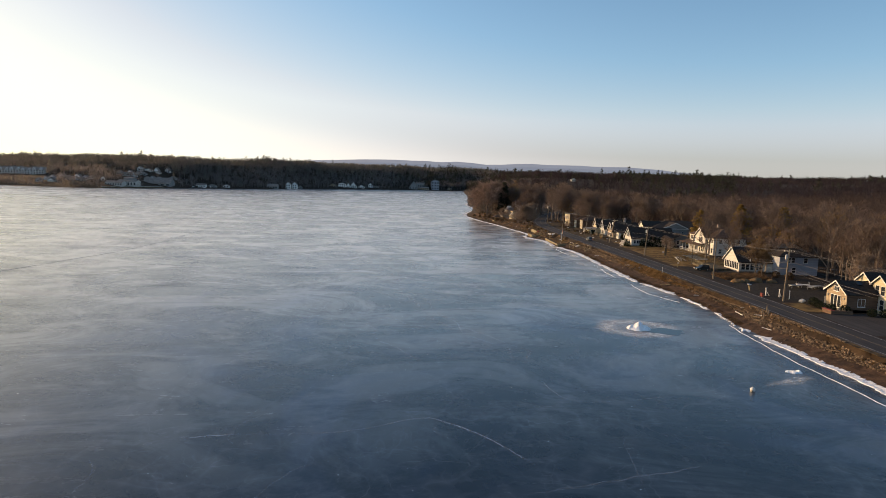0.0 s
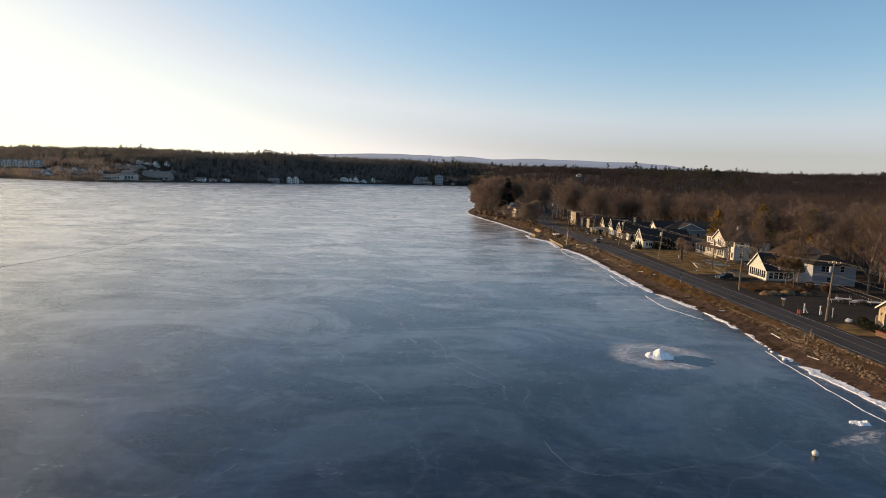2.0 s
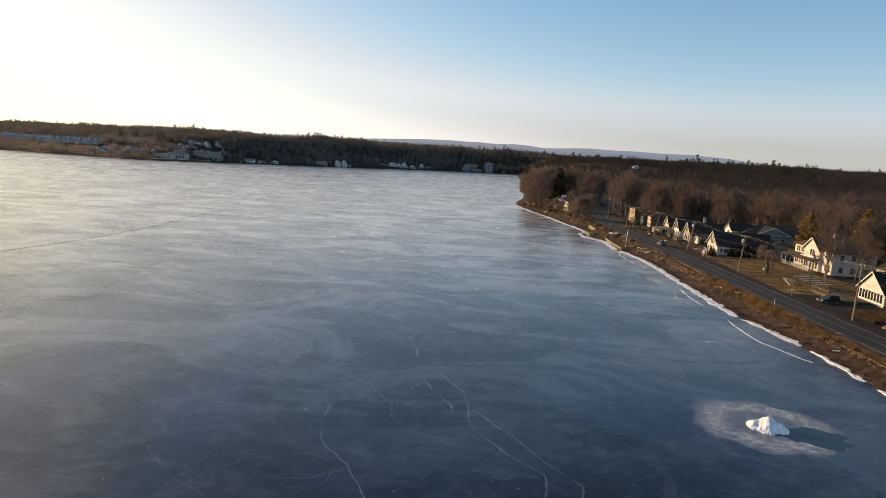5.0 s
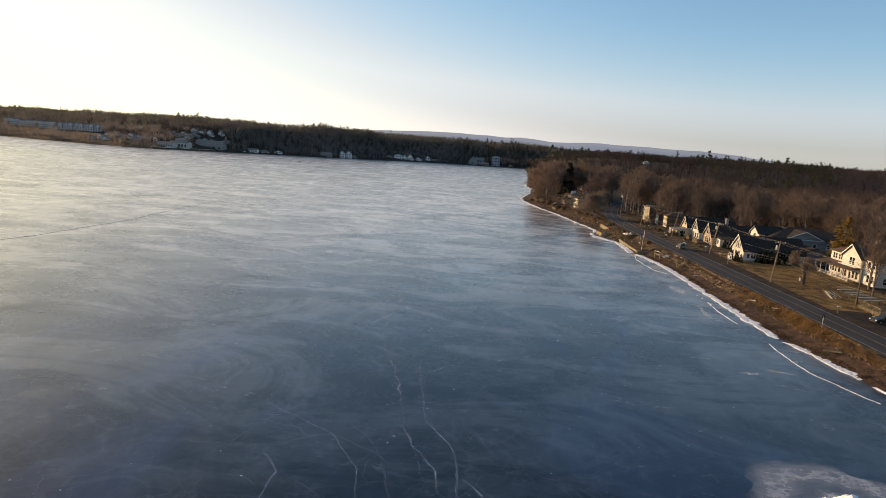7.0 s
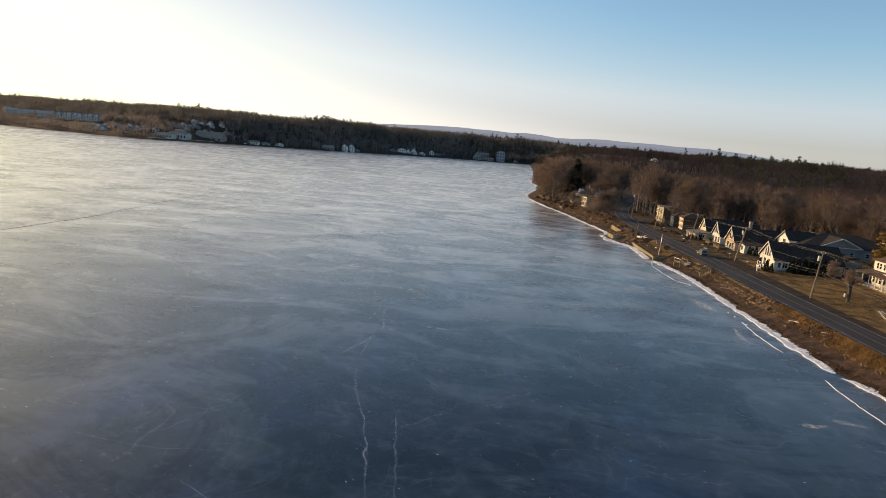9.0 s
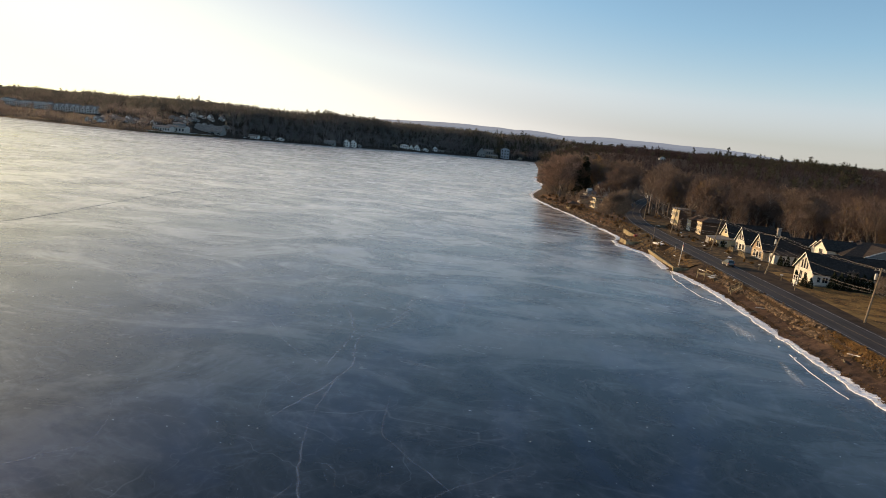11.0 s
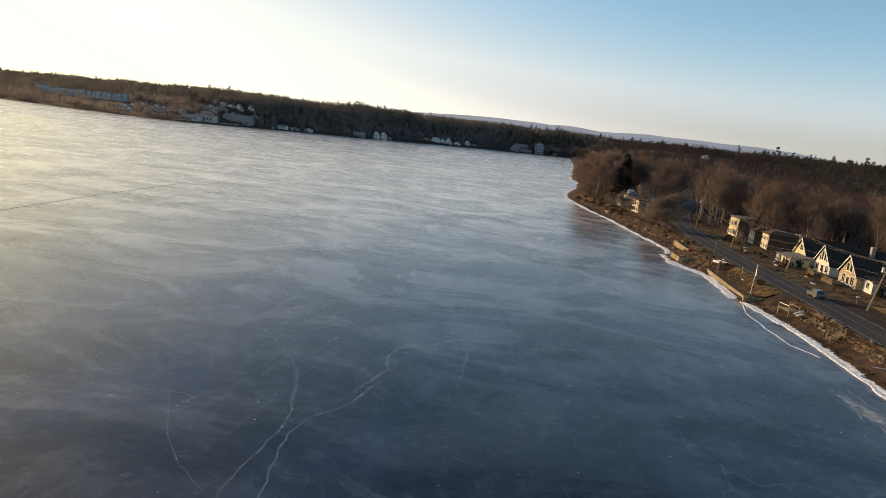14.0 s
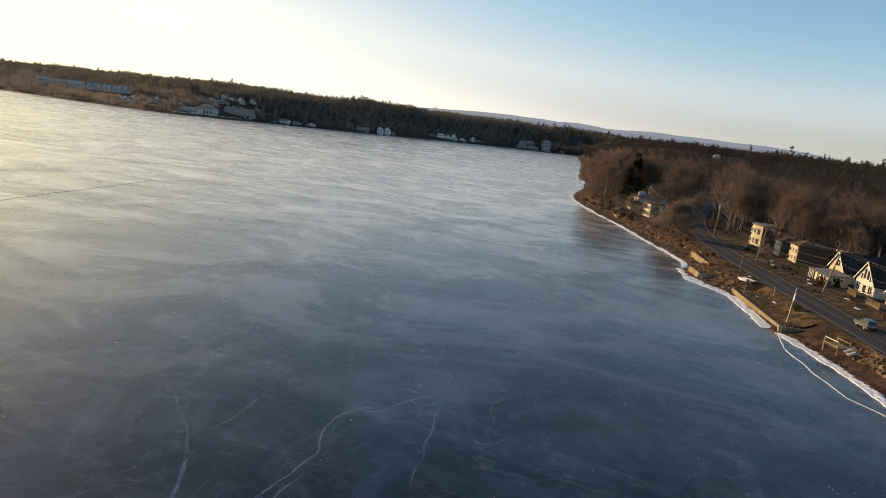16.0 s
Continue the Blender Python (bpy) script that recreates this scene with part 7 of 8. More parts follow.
def tufts(name, places, tall, wide, blades, mat, label, seed):
    """Dry blades in many small tufts, one mesh."""
    g = np.random.RandomState(seed)
    n = len(places)
    p = np.repeat(np.column_stack([places, land(places[:, 0], places[:, 1])]), blades, 0)
    m = len(p)
    a, lean = g.uniform(0, 6.28, m), g.uniform(0.1, 0.7, m)
    h = tall * g.uniform(0.5, 1.2, m)
    off = g.uniform(-0.22, 0.22, (m, 2)) * tall
    base = p + np.column_stack([off, np.full(m, -0.05)])
    s = np.column_stack([-np.sin(a), np.cos(a), np.zeros(m)]) * wide
    tip = base + np.column_stack([np.cos(a) * lean * h, np.sin(a) * lean * h, h])
    v = np.stack([base - s, base + s, tip], 1).reshape(-1, 3)
    ob = new(name, mesh_np(name, v, np.arange(3 * m).reshape(-1, 3), mat))
    return tagged(ob, label, "grass", kind="stuff")


g = np.random.RandomState(9)


def along(y0, y1, n, lo, hi, gap=4.3):
    y = g.uniform(y0, y1, n)
    x = glide(y, SHORE) + g.uniform(lo, hi, n)
    ok = (x < glide(y, ROAD) - gap) & (np.sin(y * 0.33) + np.sin(y * 0.11 + 2) + g.uniform(-1.5, 1.5, n) > -0.5)
    return np.column_stack([x, y])[ok]


tufts("dry_grass", along(60, 262, 7500, 4.6, 8.5), 0.26, 0.04, 8, REED, "golden dry grass along the top of the bank", 1)
tufts("dry_grass", along(148, 212, 11000, 4.0, 7.6), 0.36, 0.065, 9, REED, "tall golden dry grass on the bank", 2)
tufts("dry_grass", along(291, 420, 3500, 2, 11), 0.4, 0.06, 5, REED, "dry grass on the low lots by the lake", 3)
tufts("dry_grass", along(84, 150, 5500, 5.6, 9.0), 0.24, 0.045, 8, REED, "golden dry grass beside the road", 12)
tufts("wrack", along(118, 262, 3000, -0.1, 1.3), 0.22, 0.13, 6, SHRUB, "ledge of dark matted wrack behind the shore snow", 13)
tufts("wrack", along(60, 345, 9000, 0.5, 4.4), 0.13, 0.05, 4, SHRUB, "dark wrack and twigs strewn on the shore", 11)
p = np.column_stack([g.uniform(74.5, 87, 2200), g.uniform(160, 169, 2200)])
tufts("dry_reeds", p, 0.95, 0.045, 7, SHRUB, "tall brown weeds beside the parking lot", 4)
p = np.column_stack([g.uniform(49.8, 54.6, 500), g.uniform(263, 290, 500)])
tufts("dry_grass", p, 0.3, 0.05, 4, REED, "thin dry grass behind the timber sea wall", 5)
p = np.column_stack([g.uniform(72, 94, 5000), g.uniform(186, 243, 5000)])
p = p[p[:, 0] > glide(p[:, 1], ROAD) + 6]
tufts("dry_grass", p, 0.2, 0.07, 4, REED, "short tufts of dry grass on the lawn", 6)


def leafy(seed, r, h, n, size, cone=0.0):
    """Small triangles through a rounded or pointed bush."""
    q = np.random.RandomState(seed)
    z = q.uniform(0, 1, n)
    rad = r * (np.sqrt(np.clip(1 - (2 * z - 1) ** 2, 0, 1)) * (1 - cone) + (1 - z) * cone) * q.uniform(0.6, 1.05, n)
    a = q.uniform(0, 6.28, n)
    c = np.column_stack([np.cos(a) * rad, np.sin(a) * rad, z * h])
    v = (c[:, None, :] + q.normal(0, size, (n, 3, 3))).reshape(-1, 3)
    v[:, 2] = np.maximum(v[:, 2], 0)
    return v, np.arange(3 * n).reshape(-1, 3)


ROUND_BUSH = mesh_np("foliage", *leafy(1, 1.0, 1.7, 900, 0.09), HEDGE)
CONE_BUSH = mesh_np("foliage", *leafy(2, 1.0, 3.0, 1200, 0.1, 0.8), HEDGE)
BROWN_BUSH = mesh_np("foliage", *leafy(3, 1.0, 1.6, 700, 0.11), SHRUB)


def bush(x, y, s, mesh, label, group="", tall=1.0):
    root = thing("shrub", label, "shrub", (x, y, height(x, y)), (x * 53) % 360, group)
    root.scale = (s, s, s * tall)
    o = new("foliage", mesh)
    o.parent = root
    part("stem", Build().tube((0, 0, -0.2), (0, 0, 0.9), 0.08, 0.03, 5), BARK, root)
    return root


for x, y, s in ((77.6, 124.6, 0.9), (77.9, 126.8, 1.0), (77.4, 122.6, 0.8), (77.6, 120.2, 0.95), (79.2, 118.4, 1.0), (83, 116, 0.9), (85, 115.4, 0.9)):
    bush(x, y, s, ROUND_BUSH, "clipped dark rounded shrub beside a house", "clipped shrubs by the shingled house")
for k in range(7):
    bush(79.5 + 1.7 * k, 244.6 + 0.15 * k, 1.15, CONE_BUSH, "dark evergreen in a hedge beside a white cottage", "evergreen hedge", 1.1)
for x, y, s in ((72.6, 247.4, 0.95), (72.9, 243.6, 0.95), (73.4, 241.8, 0.8), (73, 302.4, 0.8), (73.6, 303.9, 0.75), (73.4, 300.8, 0.7), (79.6, 273.2, 0.9), (81.3, 272.8, 0.9), (83, 272.4, 0.9)):
    bush(x, y, s, CONE_BUSH, "dark cone shaped evergreen before a cottage", "cone shaped evergreens")
for x, y, s in ((71, 304, 0.9), (71.5, 301.5, 0.8), (69.5, 300.2, 0.7), (54.6, 271, 0.8), (72, 312, 0.8), (66.5, 340, 0.9), (68, 346, 1.0),
                (38, 392, 1.0), (36, 400, 1.1), (34, 410, 1.0), (32, 420, 1.2), (30, 430, 1.1), (44, 372, 1.0), (46, 362, 0.9), (27, 440, 1.0), (24, 455, 1.1), (90, 252, 0.9), (99, 243, 1.2), (91, 166, 1.1), (93, 163, 1.2), (88, 168, 1.0)):
    bush(x, y, s, BROWN_BUSH, "brown leafless shrub beside the shore road", "brown shrubs")

# timber sea wall with its filled ground
wall = thing("sea_wall", "weathered timber sea wall round filled ground", "sea wall", (0, 0, 0), 0, "", "structure")
PANEL = Build().box(-0.14, 0.14, 0.0, 1.16, -0.4, 1.06).box(-0.2, 0.18, 0.0, 1.18, 1.06, 1.15).mesh("plank", PLANK)
for k in range(24):
    o = new("plank", PANEL)
    o.parent = wall
    o.matrix_basis = pose(49.0 - 0.5 * k / 24, 262.0 + 1.18 * k, 0, 0, 0, 1)
for k in range(7):
    o = new("plank", PANEL)
    o.parent = wall
    o.matrix_basis = pose(50.3 + 1.18 * k, 261.9, 0.0, 0, 0, 90)
for name, a, c, h in (("jetty_wall", (47.2, 328, 1.4), (48.6, 313.8, 1.0), 1.5), ("jetty_wall", (42.8, 308.4, 0.4), (43.6, 301, 0.4), 1.5), ("jetty_wall", (43.6, 301, 0.4), (49, 300.4, 0.8), 1.4)):
    b = Build()
    a, c = Vector(a), Vector(c)
    root = thing(name, "weathered plank retaining wall by the lake", "retaining wall", (0, 0, 0), 0, "plank walls by the lake")
    n = max(3, int((c - a).length / 1.2))
    for k in range(n):
        p, q = a.lerp(c, k / n), a.lerp(c, (k + 0.97) / n)
        part("plank", Build().extrude([p - Vector((0, 0, 0.9)), q - Vector((0, 0, 0.9)), q + Vector((0, 0, h - 0.3)), p + Vector((0, 0, h - 0.3))], (0.22, 0.03, 0)), PLANK, root)
flag = thing("flagpole", "tall pale flagpole with a drooping red and white flag", "flagpole", (51.0, 265.2, 1.05))
part("pole", Build().tube((0, 0, -0.3), (0.3, -0.2, 6.5), 0.09, 0.06, 8), TRIM, flag)
b = Build()
for k in range(2):
    b.extrude([(0.26 + 0.06 * k, -0.2 - 0.1 * k, 4.1 + 0.1 * k), (0.34 + 0.06 * k, -0.3 - 0.1 * k, 4.1 + 0.1 * k), (0.34 + 0.06 * k, -0.3 - 0.1 * k, 5.7), (0.26 + 0.06 * k, -0.2 - 0.1 * k, 5.7)], (0.03, 0.05, 0))
part("flag", b, RED, flag, "drooping red flag")
part("flag_stripe", Build().extrude([(0.2, -0.2, 4.2), (0.28, -0.42, 4.2), (0.28, -0.42, 5.5), (0.2, -0.2, 5.5)], (0.02, 0.03, 0)), TRIM, flag, "white stripe")
lamp = thing("lamp_post", "slender pale lamp post with short arm", "lamp post", (49.9, 293.4, 1.4))
part("pole", Build().tube((0, 0, -0.3), (0.25, 0, 7.0), 0.1, 0.07, 8), POLE_WOOD, lamp)
part("arm", Build().beam((0.25, 0, 6.8), (1.2, 0.2, 6.95), 0.06, 0.06), METAL, lamp)
part("lamp_head", Build().box(1.0, 1.5, 0.1, 0.35, 6.85, 7.0), METAL, lamp)
low = thing("bollard", "short timber post beside the lamp post", "post", (49.6, 286.2, 1.0))
part("shaft", Build().tube((0, 0, -0.3), (0.15, 0, 3.2), 0.1, 0.08, 7), POLE_WOOD, low)
crate = new("crate", Build().box(-0.5, 0.5, -0.6, 0.6, 0, 0.7).box(-0.55, 0.55, -0.65, 0.65, 0.7, 0.78).mesh("crate", DULL_RED))
crate.location = (48.2, 310.5, height(48.2, 310.5) + 0.02)
tagged(crate, "red crate beside a plank wall", "crate")
for k in range(2):
    boat = thing("upturned_boat", "pale upturned rowing boat on the low lot", "boat", (51.5 + 1.4 * k, 293.8 + 0.9 * k, height(52, 294) + 0.1), 25 + 6 * k, "upturned boats")
    ring = []
    hull = Build()
    for i in range(9):
        f = i / 8
        w, z = 0.65 * math.sin(math.pi * (0.12 + 0.82 * f)), 0.42 * math.sin(math.pi * (0.2 + 0.6 * f))
        ring.append([(-0.02 - w, 4.0 * f - 2, 0), (-w * 0.6, 4.0 * f - 2, z * 0.8), (0, 4.0 * f - 2, z + 0.05), (w * 0.6, 4.0 * f - 2, z * 0.8), (w, 4.0 * f - 2, 0)])
    hull.add([p for r in ring for p in r], [(5 * i + k2, 5 * i + k2 + 1, 5 * i + k2 + 6, 5 * i + k2 + 5) for i in range(8) for k2 in range(4)] + [(0, 1, 2, 3, 4), (40, 41, 42, 43, 44)])
    part("hull", hull, TRIM, boat, smooth=True)
    part("keel", Build().beam((0, -1.9, 0.4), (0, 1.9, 0.4), 0.06, 0.12), PLANK, boat)

# broken landing stage, steps, posts
stage = thing("landing_stage", "broken pale timber landing stage on the bank", "landing stage", (54.6, 250.6, 1.1), 22)
stage.scale = (0.95, 0.95, 0.95)
for k in range(4):
    part("board", Build().beam((-1.8 + 0.2 * k, -2.4 + 0.5 * k, 0.5 + 0.05 * k), (2.2, -1.6 + 0.6 * k, 0.9 + 0.04 * k), 0.4, 0.07), TRIM if k % 2 else PLANK, stage)
for x, y in ((-1.6, 0), (-1.4, 3), (1.2, 0.4), (1.4, 3.2)):
    part("post", Build().box(x - 0.07, x + 0.07, y - 0.07, y + 0.07, -0.6, 1.9), PLANK, stage)
for z in (1.0, 1.8):
    part("rail", Build().beam((-1.6, 0, z), (-1.4, 3, z), 0.06, 0.12), TRIM if z > 1.5 else PLANK, stage)
    part("rail", Build().beam((1.2, 0.4, z - 0.3), (1.4, 3.2, z - 0.3), 0.06, 0.12), PLANK, stage)
for k in range(5):
    part("deck_board", Build().beam((-1.7, 0.3 + 0.6 * k, 0.75), (1.5, 0.5 + 0.6 * k, 0.75), 0.5, 0.06), PLANK, stage)
steps_ = thing("steps", "timber steps with rails down the bank", "steps", (56.0, 236.5, 1.2), 0)
for k in range(6):
    part("tread", Build().box(-1.4 + 0.35 * k, -1.05 + 0.35 * k, -0.7, 0.7, -0.1 + 0.22 * k, -0.02 + 0.22 * k), PLANK, steps_)
for y in (-0.75, 0.75):
    part("rail", Build().beam((-1.4, y, 0.9), (0.8, y, 2.2), 0.07, 0.1), PLANK, steps_)
    for x, z in ((-1.3, 0.0), (0.7, 1.2)):
        part("post", Build().box(x - 0.06, x + 0.06, y - 0.06, y + 0.06, z - 0.5, z + 1.0), PLANK, steps_)
for i, (x, y, h) in enumerate(((62.6, 117.5, 1.2), (63.2, 117.0, 1.0), (63.5, 118.2, 1.4), (63.0, 119.0, 0.9))):
    o = new("mooring_post", Build().tube((0, 0, -0.4), (0.05, 0.03, h), 0.13, 0.11, 8).mesh("mooring_post", POLE_WOOD))
    o.location = (x, y, height(x, y))
    tagged(o, "worn timber post at the edge of the bank", "post", "timber posts on the bank")
rng = random.Random(33)
for k in range(34):
    y = rng.choice((rng.uniform(100, 160), rng.uniform(160, 260), rng.uniform(292, 440)))
    x = float(glide(y, SHORE)) + rng.uniform(1.0, 5.5)
    ln, r = rng.uniform(0.9, 3.0), rng.uniform(0.05, 0.14)
    o = new("driftwood", Build().tube((-ln / 2, 0, 0), (ln / 2, 0, 0.05), r, r * 0.6, 6).tube((0.1, 0, 0.02), (ln * 0.3, ln * 0.18, 0.12), r * 0.6, r * 0.3, 5).mesh("driftwood", PLANK if k % 3 else TRIM))
    o.matrix_world = pose(x, y, height(x, y) + r + 0.08, 0, rng.uniform(-12, 12), rng.uniform(0, 180))
    tagged(o, "bleached driftwood log lying on the bank", "driftwood", "driftwood along the bank")

# lot by the first pole: braced posts, red tub, stacked dock sections, heaps of earth
for i, (x, y) in enumerate(((73.2, 137.2), (75.4, 135.6), (76.6, 133.6))):
    o = thing("braced_post", "white post with a diagonal brace", "post", (x, y, height(x, y)), 30 * i, "white braced posts")
    o.scale = (0.85, 0.85, 0.85)
    part("post", Build().box(-0.1, 0.1, -0.1, 0.1, -0.3, 2.1).box(-0.14, 0.14, -0.14, 0.14, 2.1, 2.22), TRIM, o)
    part("brace", Build().beam((0.9, 0, 0.05), (0.05, 0, 1.5), 0.1, 0.1), TRIM, o)
    part("foot", Build().beam((-0.6, 0, 0.06), (1.1, 0, 0.06), 0.12, 0.12), PLANK, o)
tub = thing("drum_pair", "pair of dull red drums beside the road", "drum", (71.9, 136.2, height(71.9, 136.2)))
for y in (0, 0.6):
    part("drum", Build().tube((0, y, 0), (0, y, 0.7), 0.24, 0.24, 12).tube((0, y, 0.7), (0, y, 0.78), 0.27, 0.27, 12), DULL_RED, tub)
for i, (x, y, t) in enumerate(((87, 149.5, 8), (89.5, 150.6, -14), (92, 149, 20), (94.5, 147.5, -5), (90, 147.6, 40))):
    o = thing("dock_section", "pale aluminium dock section stored on land", "dock section", (x, y, height(x, y)), t, "stored dock sections")
    part("deck", Build().box(-1.5, 1.5, -0.6, 0.6, 0.55, 0.68), TRIM if i % 2 else METAL, o)
    for sx in (-1.3, 1.3):
        for sy in (-0.5, 0.5):
            part("leg", Build().tube((sx, sy, 0), (sx, sy, 1.3 if i % 2 else 0.6), 0.04, 0.04, 6), METAL, o)
for i, (x, y, r) in enumerate(((75.8, 156.5, 1.5), (78.2, 157.4, 1.3), (81.5, 158, 1.8), (85, 157, 1.3))):
    o = new("soil_mound", Build().lump((0, 0, 0), r, 0.6, 0.2, 400 + i, 7, 14).mesh("soil_mound", SOIL, True))
    o.location = (x, y, height(x, y))
    tagged(o, "rounded mound of brown earth on the lot", "soil mound", "mounds of earth on the lot")
o = new("skip_bag", Build().lump((0, 0, 0.4), 0.7, 0.6, 0.15, 9, 6, 10).mesh("skip_bag", TRIM))
o.location = (77.2, 129.6, height(77.2, 129.6))
tagged(o, "pale bulging sack on the lawn's edge", "sack")
for i, (x, y, h) in enumerate(((68.6, 238, 1.5), (70.6, 183.5, 1.2), (72.9, 144, 1.4), (73.1, 145, 1.3), (65, 319, 1.3), (66.2, 298, 1.2), (70, 262, 1.3), (70.4, 249.5, 1.2))):
    o = thing("mailbox", "small white mailbox on a timber post by the road", "mailbox", (x, y, height(x, y)), 0, "mailboxes along the road")
    part("post", Build().box(-0.06, 0.06, -0.06, 0.06, -0.3, h), PLANK, o)
    part("box", Build().extrude([(-0.3, 0.12 * math.cos(math.pi * k / 6), h + 0.1 + 0.12 * math.sin(math.pi * k / 6)) for k in range(7)] + [(-0.3, -0.12, h), (-0.3, 0.12, h)], (0.55, 0, 0)), TRIM, o)
sgn = thing("road_sign", "small dark road sign on a post", "road sign", (54.3, 283, height(54.3, 283)))
part("post", Build().tube((0, 0, -0.3), (0, 0, 2.4), 0.04, 0.04, 6), METAL, sgn)
part("plate", Build().box(-0.35, 0.35, -0.03, 0.0, 1.8, 2.4), ROOF_GREY, sgn)
sgn3 = thing("road_sign", "dark narrow road sign on a thin post by the bank", "road sign", (60.9, 169.5, height(60.9, 169.5)))
part("post", Build().tube((0, 0, -0.3), (0, 0, 2.6), 0.045, 0.045, 6), METAL, sgn3)
part("plate", Build().box(-0.2, 0.2, -0.03, 0.0, 1.9, 2.6), BLACK, sgn3)
sgn2 = thing("lawn_sign", "white pointed sign on the lawn's edge", "sign", (70.6, 243.4, height(70.6, 243.4)))
part("plate", Build().extrude([(-0.05, -0.8, 1.5), (-0.05, 0.8, 1.5), (-0.05, 0.15, 0.7), (-0.05, 0.12, -0.2), (-0.05, -0.12, -0.2), (-0.05, -0.15, 0.7)], (0.12, 0, 0)), TRIM, sgn2)

stump = thing("tree_stump", "thick lopped tree trunk with stub limbs on the lawn", "tree stump", (77.2, 212.5, height(77.2, 212.5)))
part("trunk", Build().tube((0, 0, -0.4), (0.05, 0, 2.6), 0.42, 0.34, 12).tube((0.05, 0, 2.6), (0.5, 0.3, 4.4), 0.34, 0.22, 8).tube((0, 0, 2.5), (-0.6, -0.2, 4.2), 0.34, 0.2, 8).tube((0, 0, 2.4), (0.1, 0.8, 3.9), 0.26, 0.16, 8), PLANK_DARK, stump)
b = Build()
for k in range(70):
    a, e = rng.uniform(0, 6.28), rng.uniform(0.2, 1.0)
    o0 = Vector((rng.uniform(-0.6, 0.5), rng.uniform(-0.2, 0.8), rng.uniform(3.6, 4.4)))
    b.tube(o0, o0 + Vector((math.cos(a) * e, math.sin(a) * e, rng.uniform(0.8, 2.4))), 0.025, 0.008, 3, False)
part("shoots", b, TWIG, stump)
part("sign", Build().box(-0.85, -0.78, -0.3, 0.3, 1.0, 1.7), BLUE_SIDING, stump, "pale blue plate nailed to the trunk")

# garden fences and decks before the gabled cottages
for i, (x, y, w) in enumerate(((73.0, 283.5, 5.5), (73.4, 293.5, 4.0))):
    o = thing("deck", "raised timber deck with picket rail before a cottage", "deck", (x, y, height(x, y)), 0, "decks before the cottages")
    part("platform", Build().box(0, 3.2, -w / 2, w / 2, 0, 0.5), PLANK_DARK, o)
    b = Build().box(-0.05, 0.02, -w / 2, w / 2, 1.3, 1.38).box(-0.05, 0.02, -w / 2, w / 2, 0.7, 0.77)
    for k in range(int(w / 0.22)):
        b.box(-0.04, 0.0, -w / 2 + 0.22 * k, -w / 2 + 0.22 * k + 0.1, 0.55, 1.33)
    part("railing", b, PLANK_DARK, o)
    part("side_rail", Build().box(0, 3.2, -w / 2 - 0.04, -w / 2, 1.3, 1.38).box(0, 3.2, -w / 2 - 0.04, -w / 2, 0.9, 0.97).box(1.6, 1.7, -w / 2 - 0.04, -w / 2 + 0.06, 0.5, 1.3), PLANK_DARK, o)
frame_ = thing("garden_trellis", "pale timber trellis frame beside a white cottage", "trellis", (72.2, 245.5, height(72.2, 245.5)), 10)
for k in range(3):
    part("post", Build().box(-0.06, 0.06, 0.8 * k - 0.06, 0.8 * k + 0.06, -0.2, 2.2), TRIM, frame_)
for z in (0.5, 1.3, 2.1):
    part("rail", Build().box(-0.05, 0.05, -0.1, 1.7, z - 0.05, z + 0.05), TRIM, frame_)


# clutter on the forecourts and along the bank
def shrub(x, y, r, h, mat, label, group, seed):
    g2 = random.Random(seed)
    v, f = [], []
    for k in range(int(230 * r)):
        a, e = g2.uniform(0, 6.28), g2.uniform(0.1, 1.0)
        p = Vector((math.cos(a) * r * 0.35 * e, math.sin(a) * r * 0.35 * e, g2.uniform(0, 0.3) * h))
        q = Vector((math.cos(a) * r * e * g2.uniform(0.7, 1.2), math.sin(a) * r * e * g2.uniform(0.7, 1.2), h * g2.uniform(0.45, 1.05) * (1.1 - 0.5 * e)))
        s = Vector((-math.sin(a), math.cos(a), g2.uniform(-0.5, 0.5))) * 0.045
        n = len(v)
        v.extend([p - s, p + s, q])
        f.append((n, n + 1, n + 2))
    o = new("shrub", mesh_np("shrub", v, f, mat))
    o.location = (x, y, height(x, y))
    return tagged(o, label, "shrub", group)


srng = random.Random(91)
for k in range(64):
    y = srng.uniform(262, 400)
    side = srng.random()
    x = float(glide(y, ROAD)) + (srng.uniform(5.6, 12) if side < 0.45 else -srng.uniform(5.2, 11))
    if inland(np.array([x]), np.array([y]))[0] > 3 and not (48 < x < 56 and 262 < y < 291 and k % 3):
        shrub(x, y, srng.uniform(0.5, 1.3), srng.uniform(0.5, 1.5), SHRUB if k % 3 else REED, "dry brown shrub beside the road", "shrubs along the road", 500 + k)
for k in range(70):
    y = srng.uniform(70, 262)
    x = float(glide(y, ROAD)) - srng.uniform(3.9, 5.6)
    shrub(x, y, srng.uniform(0.3, 0.65), srng.uniform(0.25, 0.6), REED if k % 3 else SHRUB, "tuft of dry grass at the road's edge", "tufts at the road's edge", 800 + k)
for k in range(26):
    y = srng.uniform(395, 470)
    x = float(glide(y, SHORE)) + srng.uniform(3.5, 13)
    shrub(x, y, srng.uniform(0.7, 1.6), srng.uniform(0.6, 1.8), SHRUB if k % 2 else REED, "dry brown shrub on the point", "shrubs on the point", 600 + k)
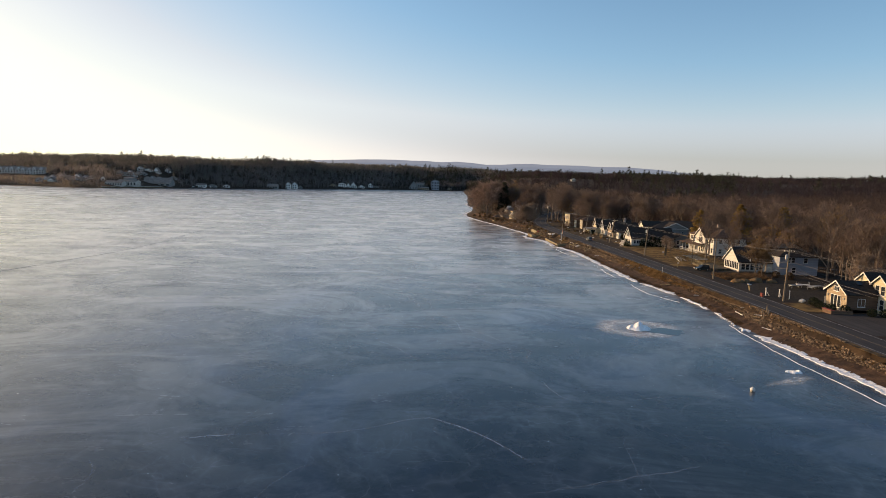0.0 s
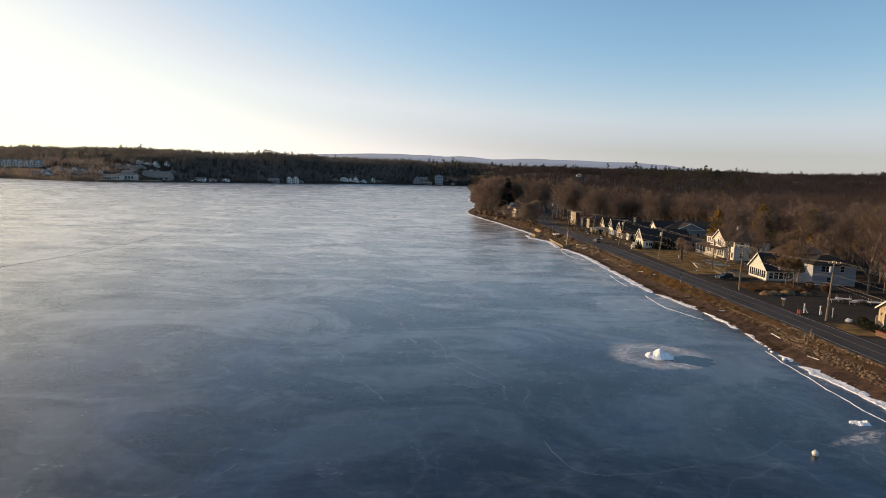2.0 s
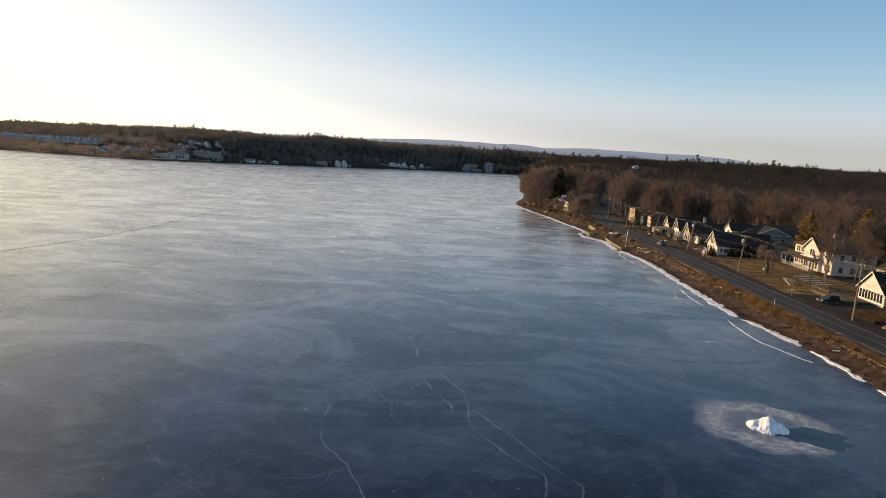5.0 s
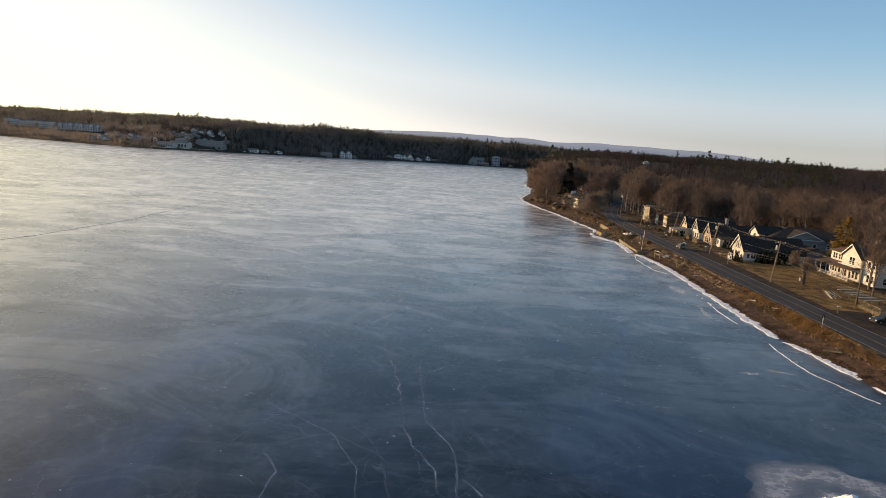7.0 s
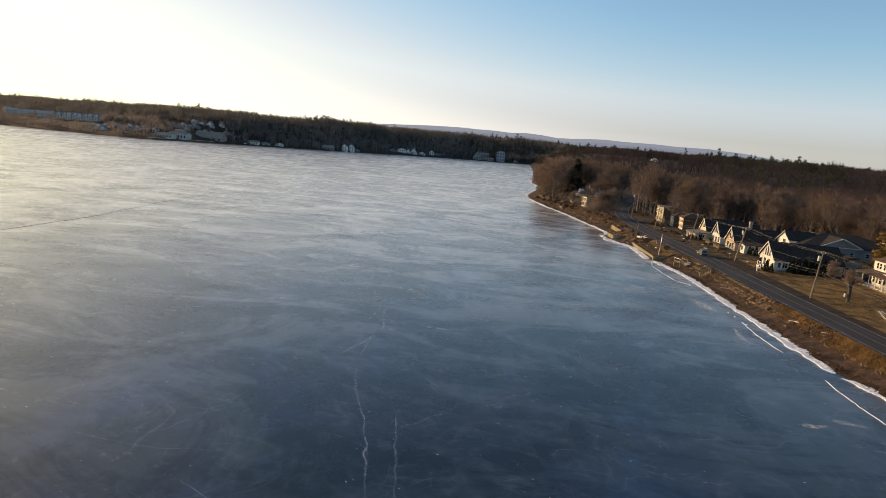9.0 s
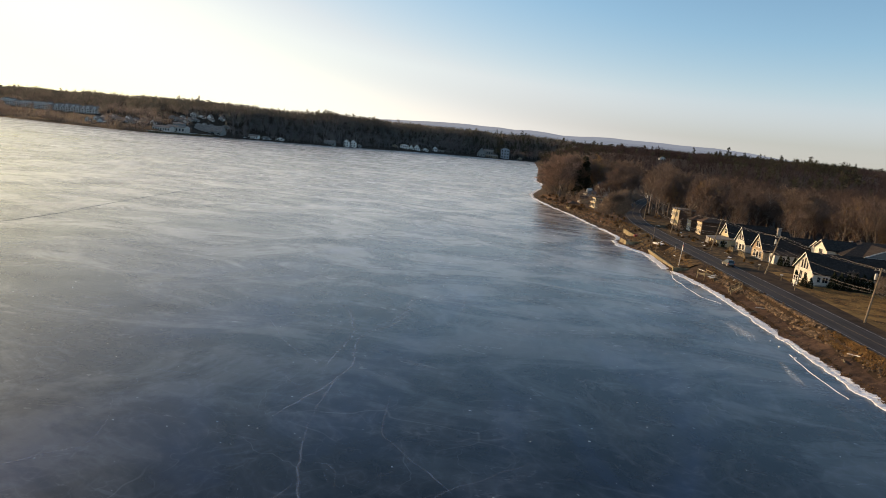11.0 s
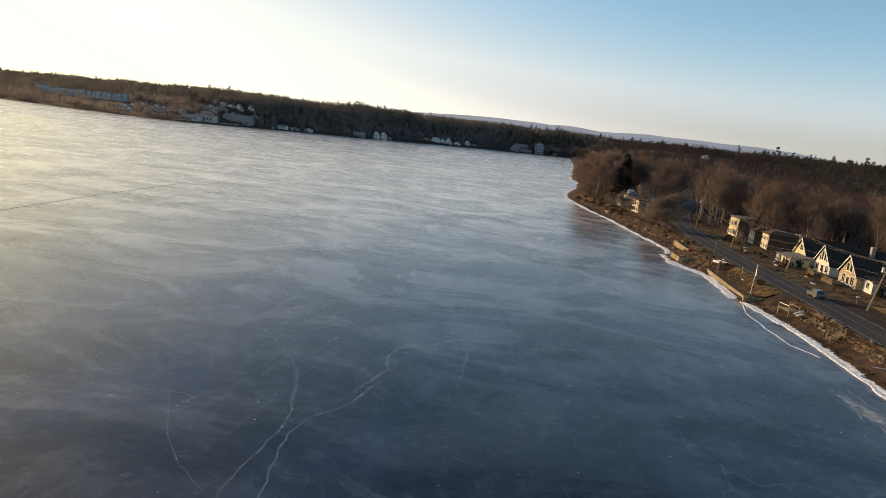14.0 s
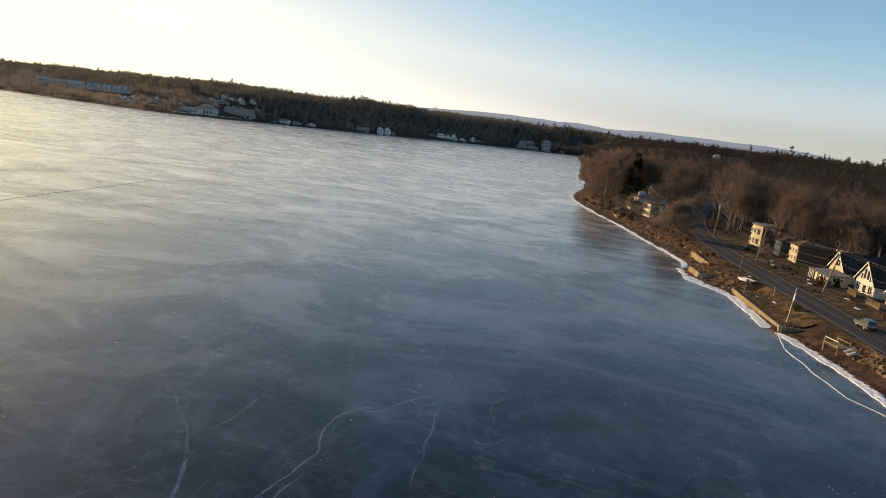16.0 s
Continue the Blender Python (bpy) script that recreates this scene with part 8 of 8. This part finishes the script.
for k, (x, y, r) in enumerate(((68.5, 279.5, 1.1), (70.4, 288, 0.7), (67.8, 300.5, 0.9), (69.6, 306, 0.6), (66.5, 322, 0.8), (53.5, 279, 0.8), (51.8, 284.5, 0.6), (54.2, 299, 0.7), (50.2, 330, 0.7), (47.5, 338, 0.6))):
    o = new("snow_patch", Build().lump((0, 0, 0), 0.55 * r, 0.14, 0.5, 700 + k, 5, 11).mesh("snow_patch", SNOW, True))
    o.location, o.scale = (x, y, height(x, y) + 0.02), (1, 1.7, 1)
    tagged(o, "remnant of old snow on the ground", "snow", "remnants of snow on the ground")
for k in range(34):
    y = srng.uniform(292, 455)
    x = float(glide(y, SHORE)) + srng.uniform(2.0, 8.5)
    L = srng.uniform(0.8, 3.2)
    a, tilt = srng.uniform(0, 3.14), srng.uniform(-0.08, 0.12)
    w = Vector((math.cos(a) * L, math.sin(a) * L, tilt * L))
    o = new("board" if k % 3 else "log", Build().beam(-w / 2, w / 2, srng.uniform(0.16, 0.4), 0.08).mesh("board", PLANK) if k % 3 else Build().tube(-w / 2, w / 2, 0.14, 0.08, 7).mesh("log", POLE_WOOD))
    o.location = (x, y, height(x, y) + 0.1)
    tagged(o, "weathered timber lying on the bank", "timber", "timber lying on the bank")


# ---------------------------------------------------------------- cars
def car(at, turn, paint, label, suv=True):
    """A car that points along its own +x."""
    root = thing("car", label, "car", at, turn, "cars")
    L, W, H = (4.3, 1.75, 1.65) if suv else (4.4, 1.78, 1.45)
    prof = [(-L / 2, 0.35), (-L / 2 - 0.03, 0.75), (-L / 2 + 0.06, 1.0), (L / 2 - 1.15, 1.05), (L / 2 - 0.15, 0.88), (L / 2, 0.7), (L / 2, 0.35)]
    body = Build()
    n = len(prof)
    rows = []
    for y, s in ((-W / 2, 0.94), (-W / 2 + 0.12, 1.0), (W / 2 - 0.12, 1.0), (W / 2, 0.94)):
        rows += [(x * (0.985 if s < 1 else 1), y, 0.35 + (z - 0.35) * s) for x, z in prof]
    faces = [tuple(range(n)), tuple(range(3 * n, 4 * n))[::-1]]
    for r in range(3):
        faces += [(r * n + i, r * n + (i + 1) % n, (r + 1) * n + (i + 1) % n, (r + 1) * n + i) for i in range(n)]
    part("body", body.add(rows, faces), paint, root)
    back = -L / 2 + (0.12 if suv else 0.7)
    cab = [(back, 1.0), (back + 0.25, H), (L / 2 - 2.1, H), (L / 2 - 1.25, 1.02)]
    b = Build()
    pts = [(x, s * (W / 2 - (0.08 if z < 1.1 else 0.24)), z) for s in (-1, 1) for x, z in cab]
    b.add(pts, [(0, 1, 2, 3), (4, 7, 6, 5), (0, 4, 5, 1), (1, 5, 6, 2), (2, 6, 7, 3), (0, 3, 7, 4)])
    part("glasshouse", b, GLASS, root, "dark car windows")
    part("roof", Build().box(back + 0.2, L / 2 - 2.05, -W / 2 + 0.22, W / 2 - 0.22, H - 0.02, H + 0.05), paint, root)
    for s in (-1, 1):
        part("pillar", Build().beam((back + 0.02, s * (W / 2 - 0.09), 1.02), (back + 0.24, s * (W / 2 - 0.23), H), 0.09, 0.12).beam((-0.2, s * (W / 2 - 0.08), 1.02), (-0.2, s * (W / 2 - 0.22), H), 0.07, 0.1), paint, root)
        part("headlight", Build().box(L / 2 - 0.06, L / 2 + 0.02, s * 0.68 - 0.16, s * 0.68 + 0.16, 0.66, 0.82), TRIM, root)
        part("tail_light", Build().box(-L / 2 - 0.05, -L / 2 + 0.04, s * 0.74 - 0.1, s * 0.74 + 0.1, 0.75, 1.0), RED, root)
        part("mirror", Build().box(L / 2 - 1.55, L / 2 - 1.4, s * (W / 2 + 0.08) - 0.08, s * (W / 2 + 0.08) + 0.08, 1.0, 1.14), paint, root)
        for x in (-L / 2 + 0.85, L / 2 - 0.9):
            wheel = part("wheel", Build().tube((x, s * (W / 2 - 0.2), 0.34), (x, s * (W / 2 + 0.01), 0.34), 0.34, 0.34, 16), BLACK, root)
            part("rim", Build().tube((x, s * (W / 2), 0.34), (x, s * (W / 2 + 0.03), 0.34), 0.2, 0.18, 12), METAL, wheel)
    part("bumper", Build().box(L / 2 - 0.05, L / 2 + 0.08, -W / 2 + 0.1, W / 2 - 0.1, 0.35, 0.55).box(-L / 2 - 0.1, -L / 2 + 0.02, -W / 2 + 0.1, W / 2 - 0.1, 0.35, 0.6), BLACK, root)
    return root


car((62.6, 263, 2.845), 93, CAR_SILVER, "silver grey estate car on the shore road")
car((75.2, 177.2, height(75.2, 177.2) + 0.03), 195, CAR_DARK, "dark green estate car parked beside a deck")
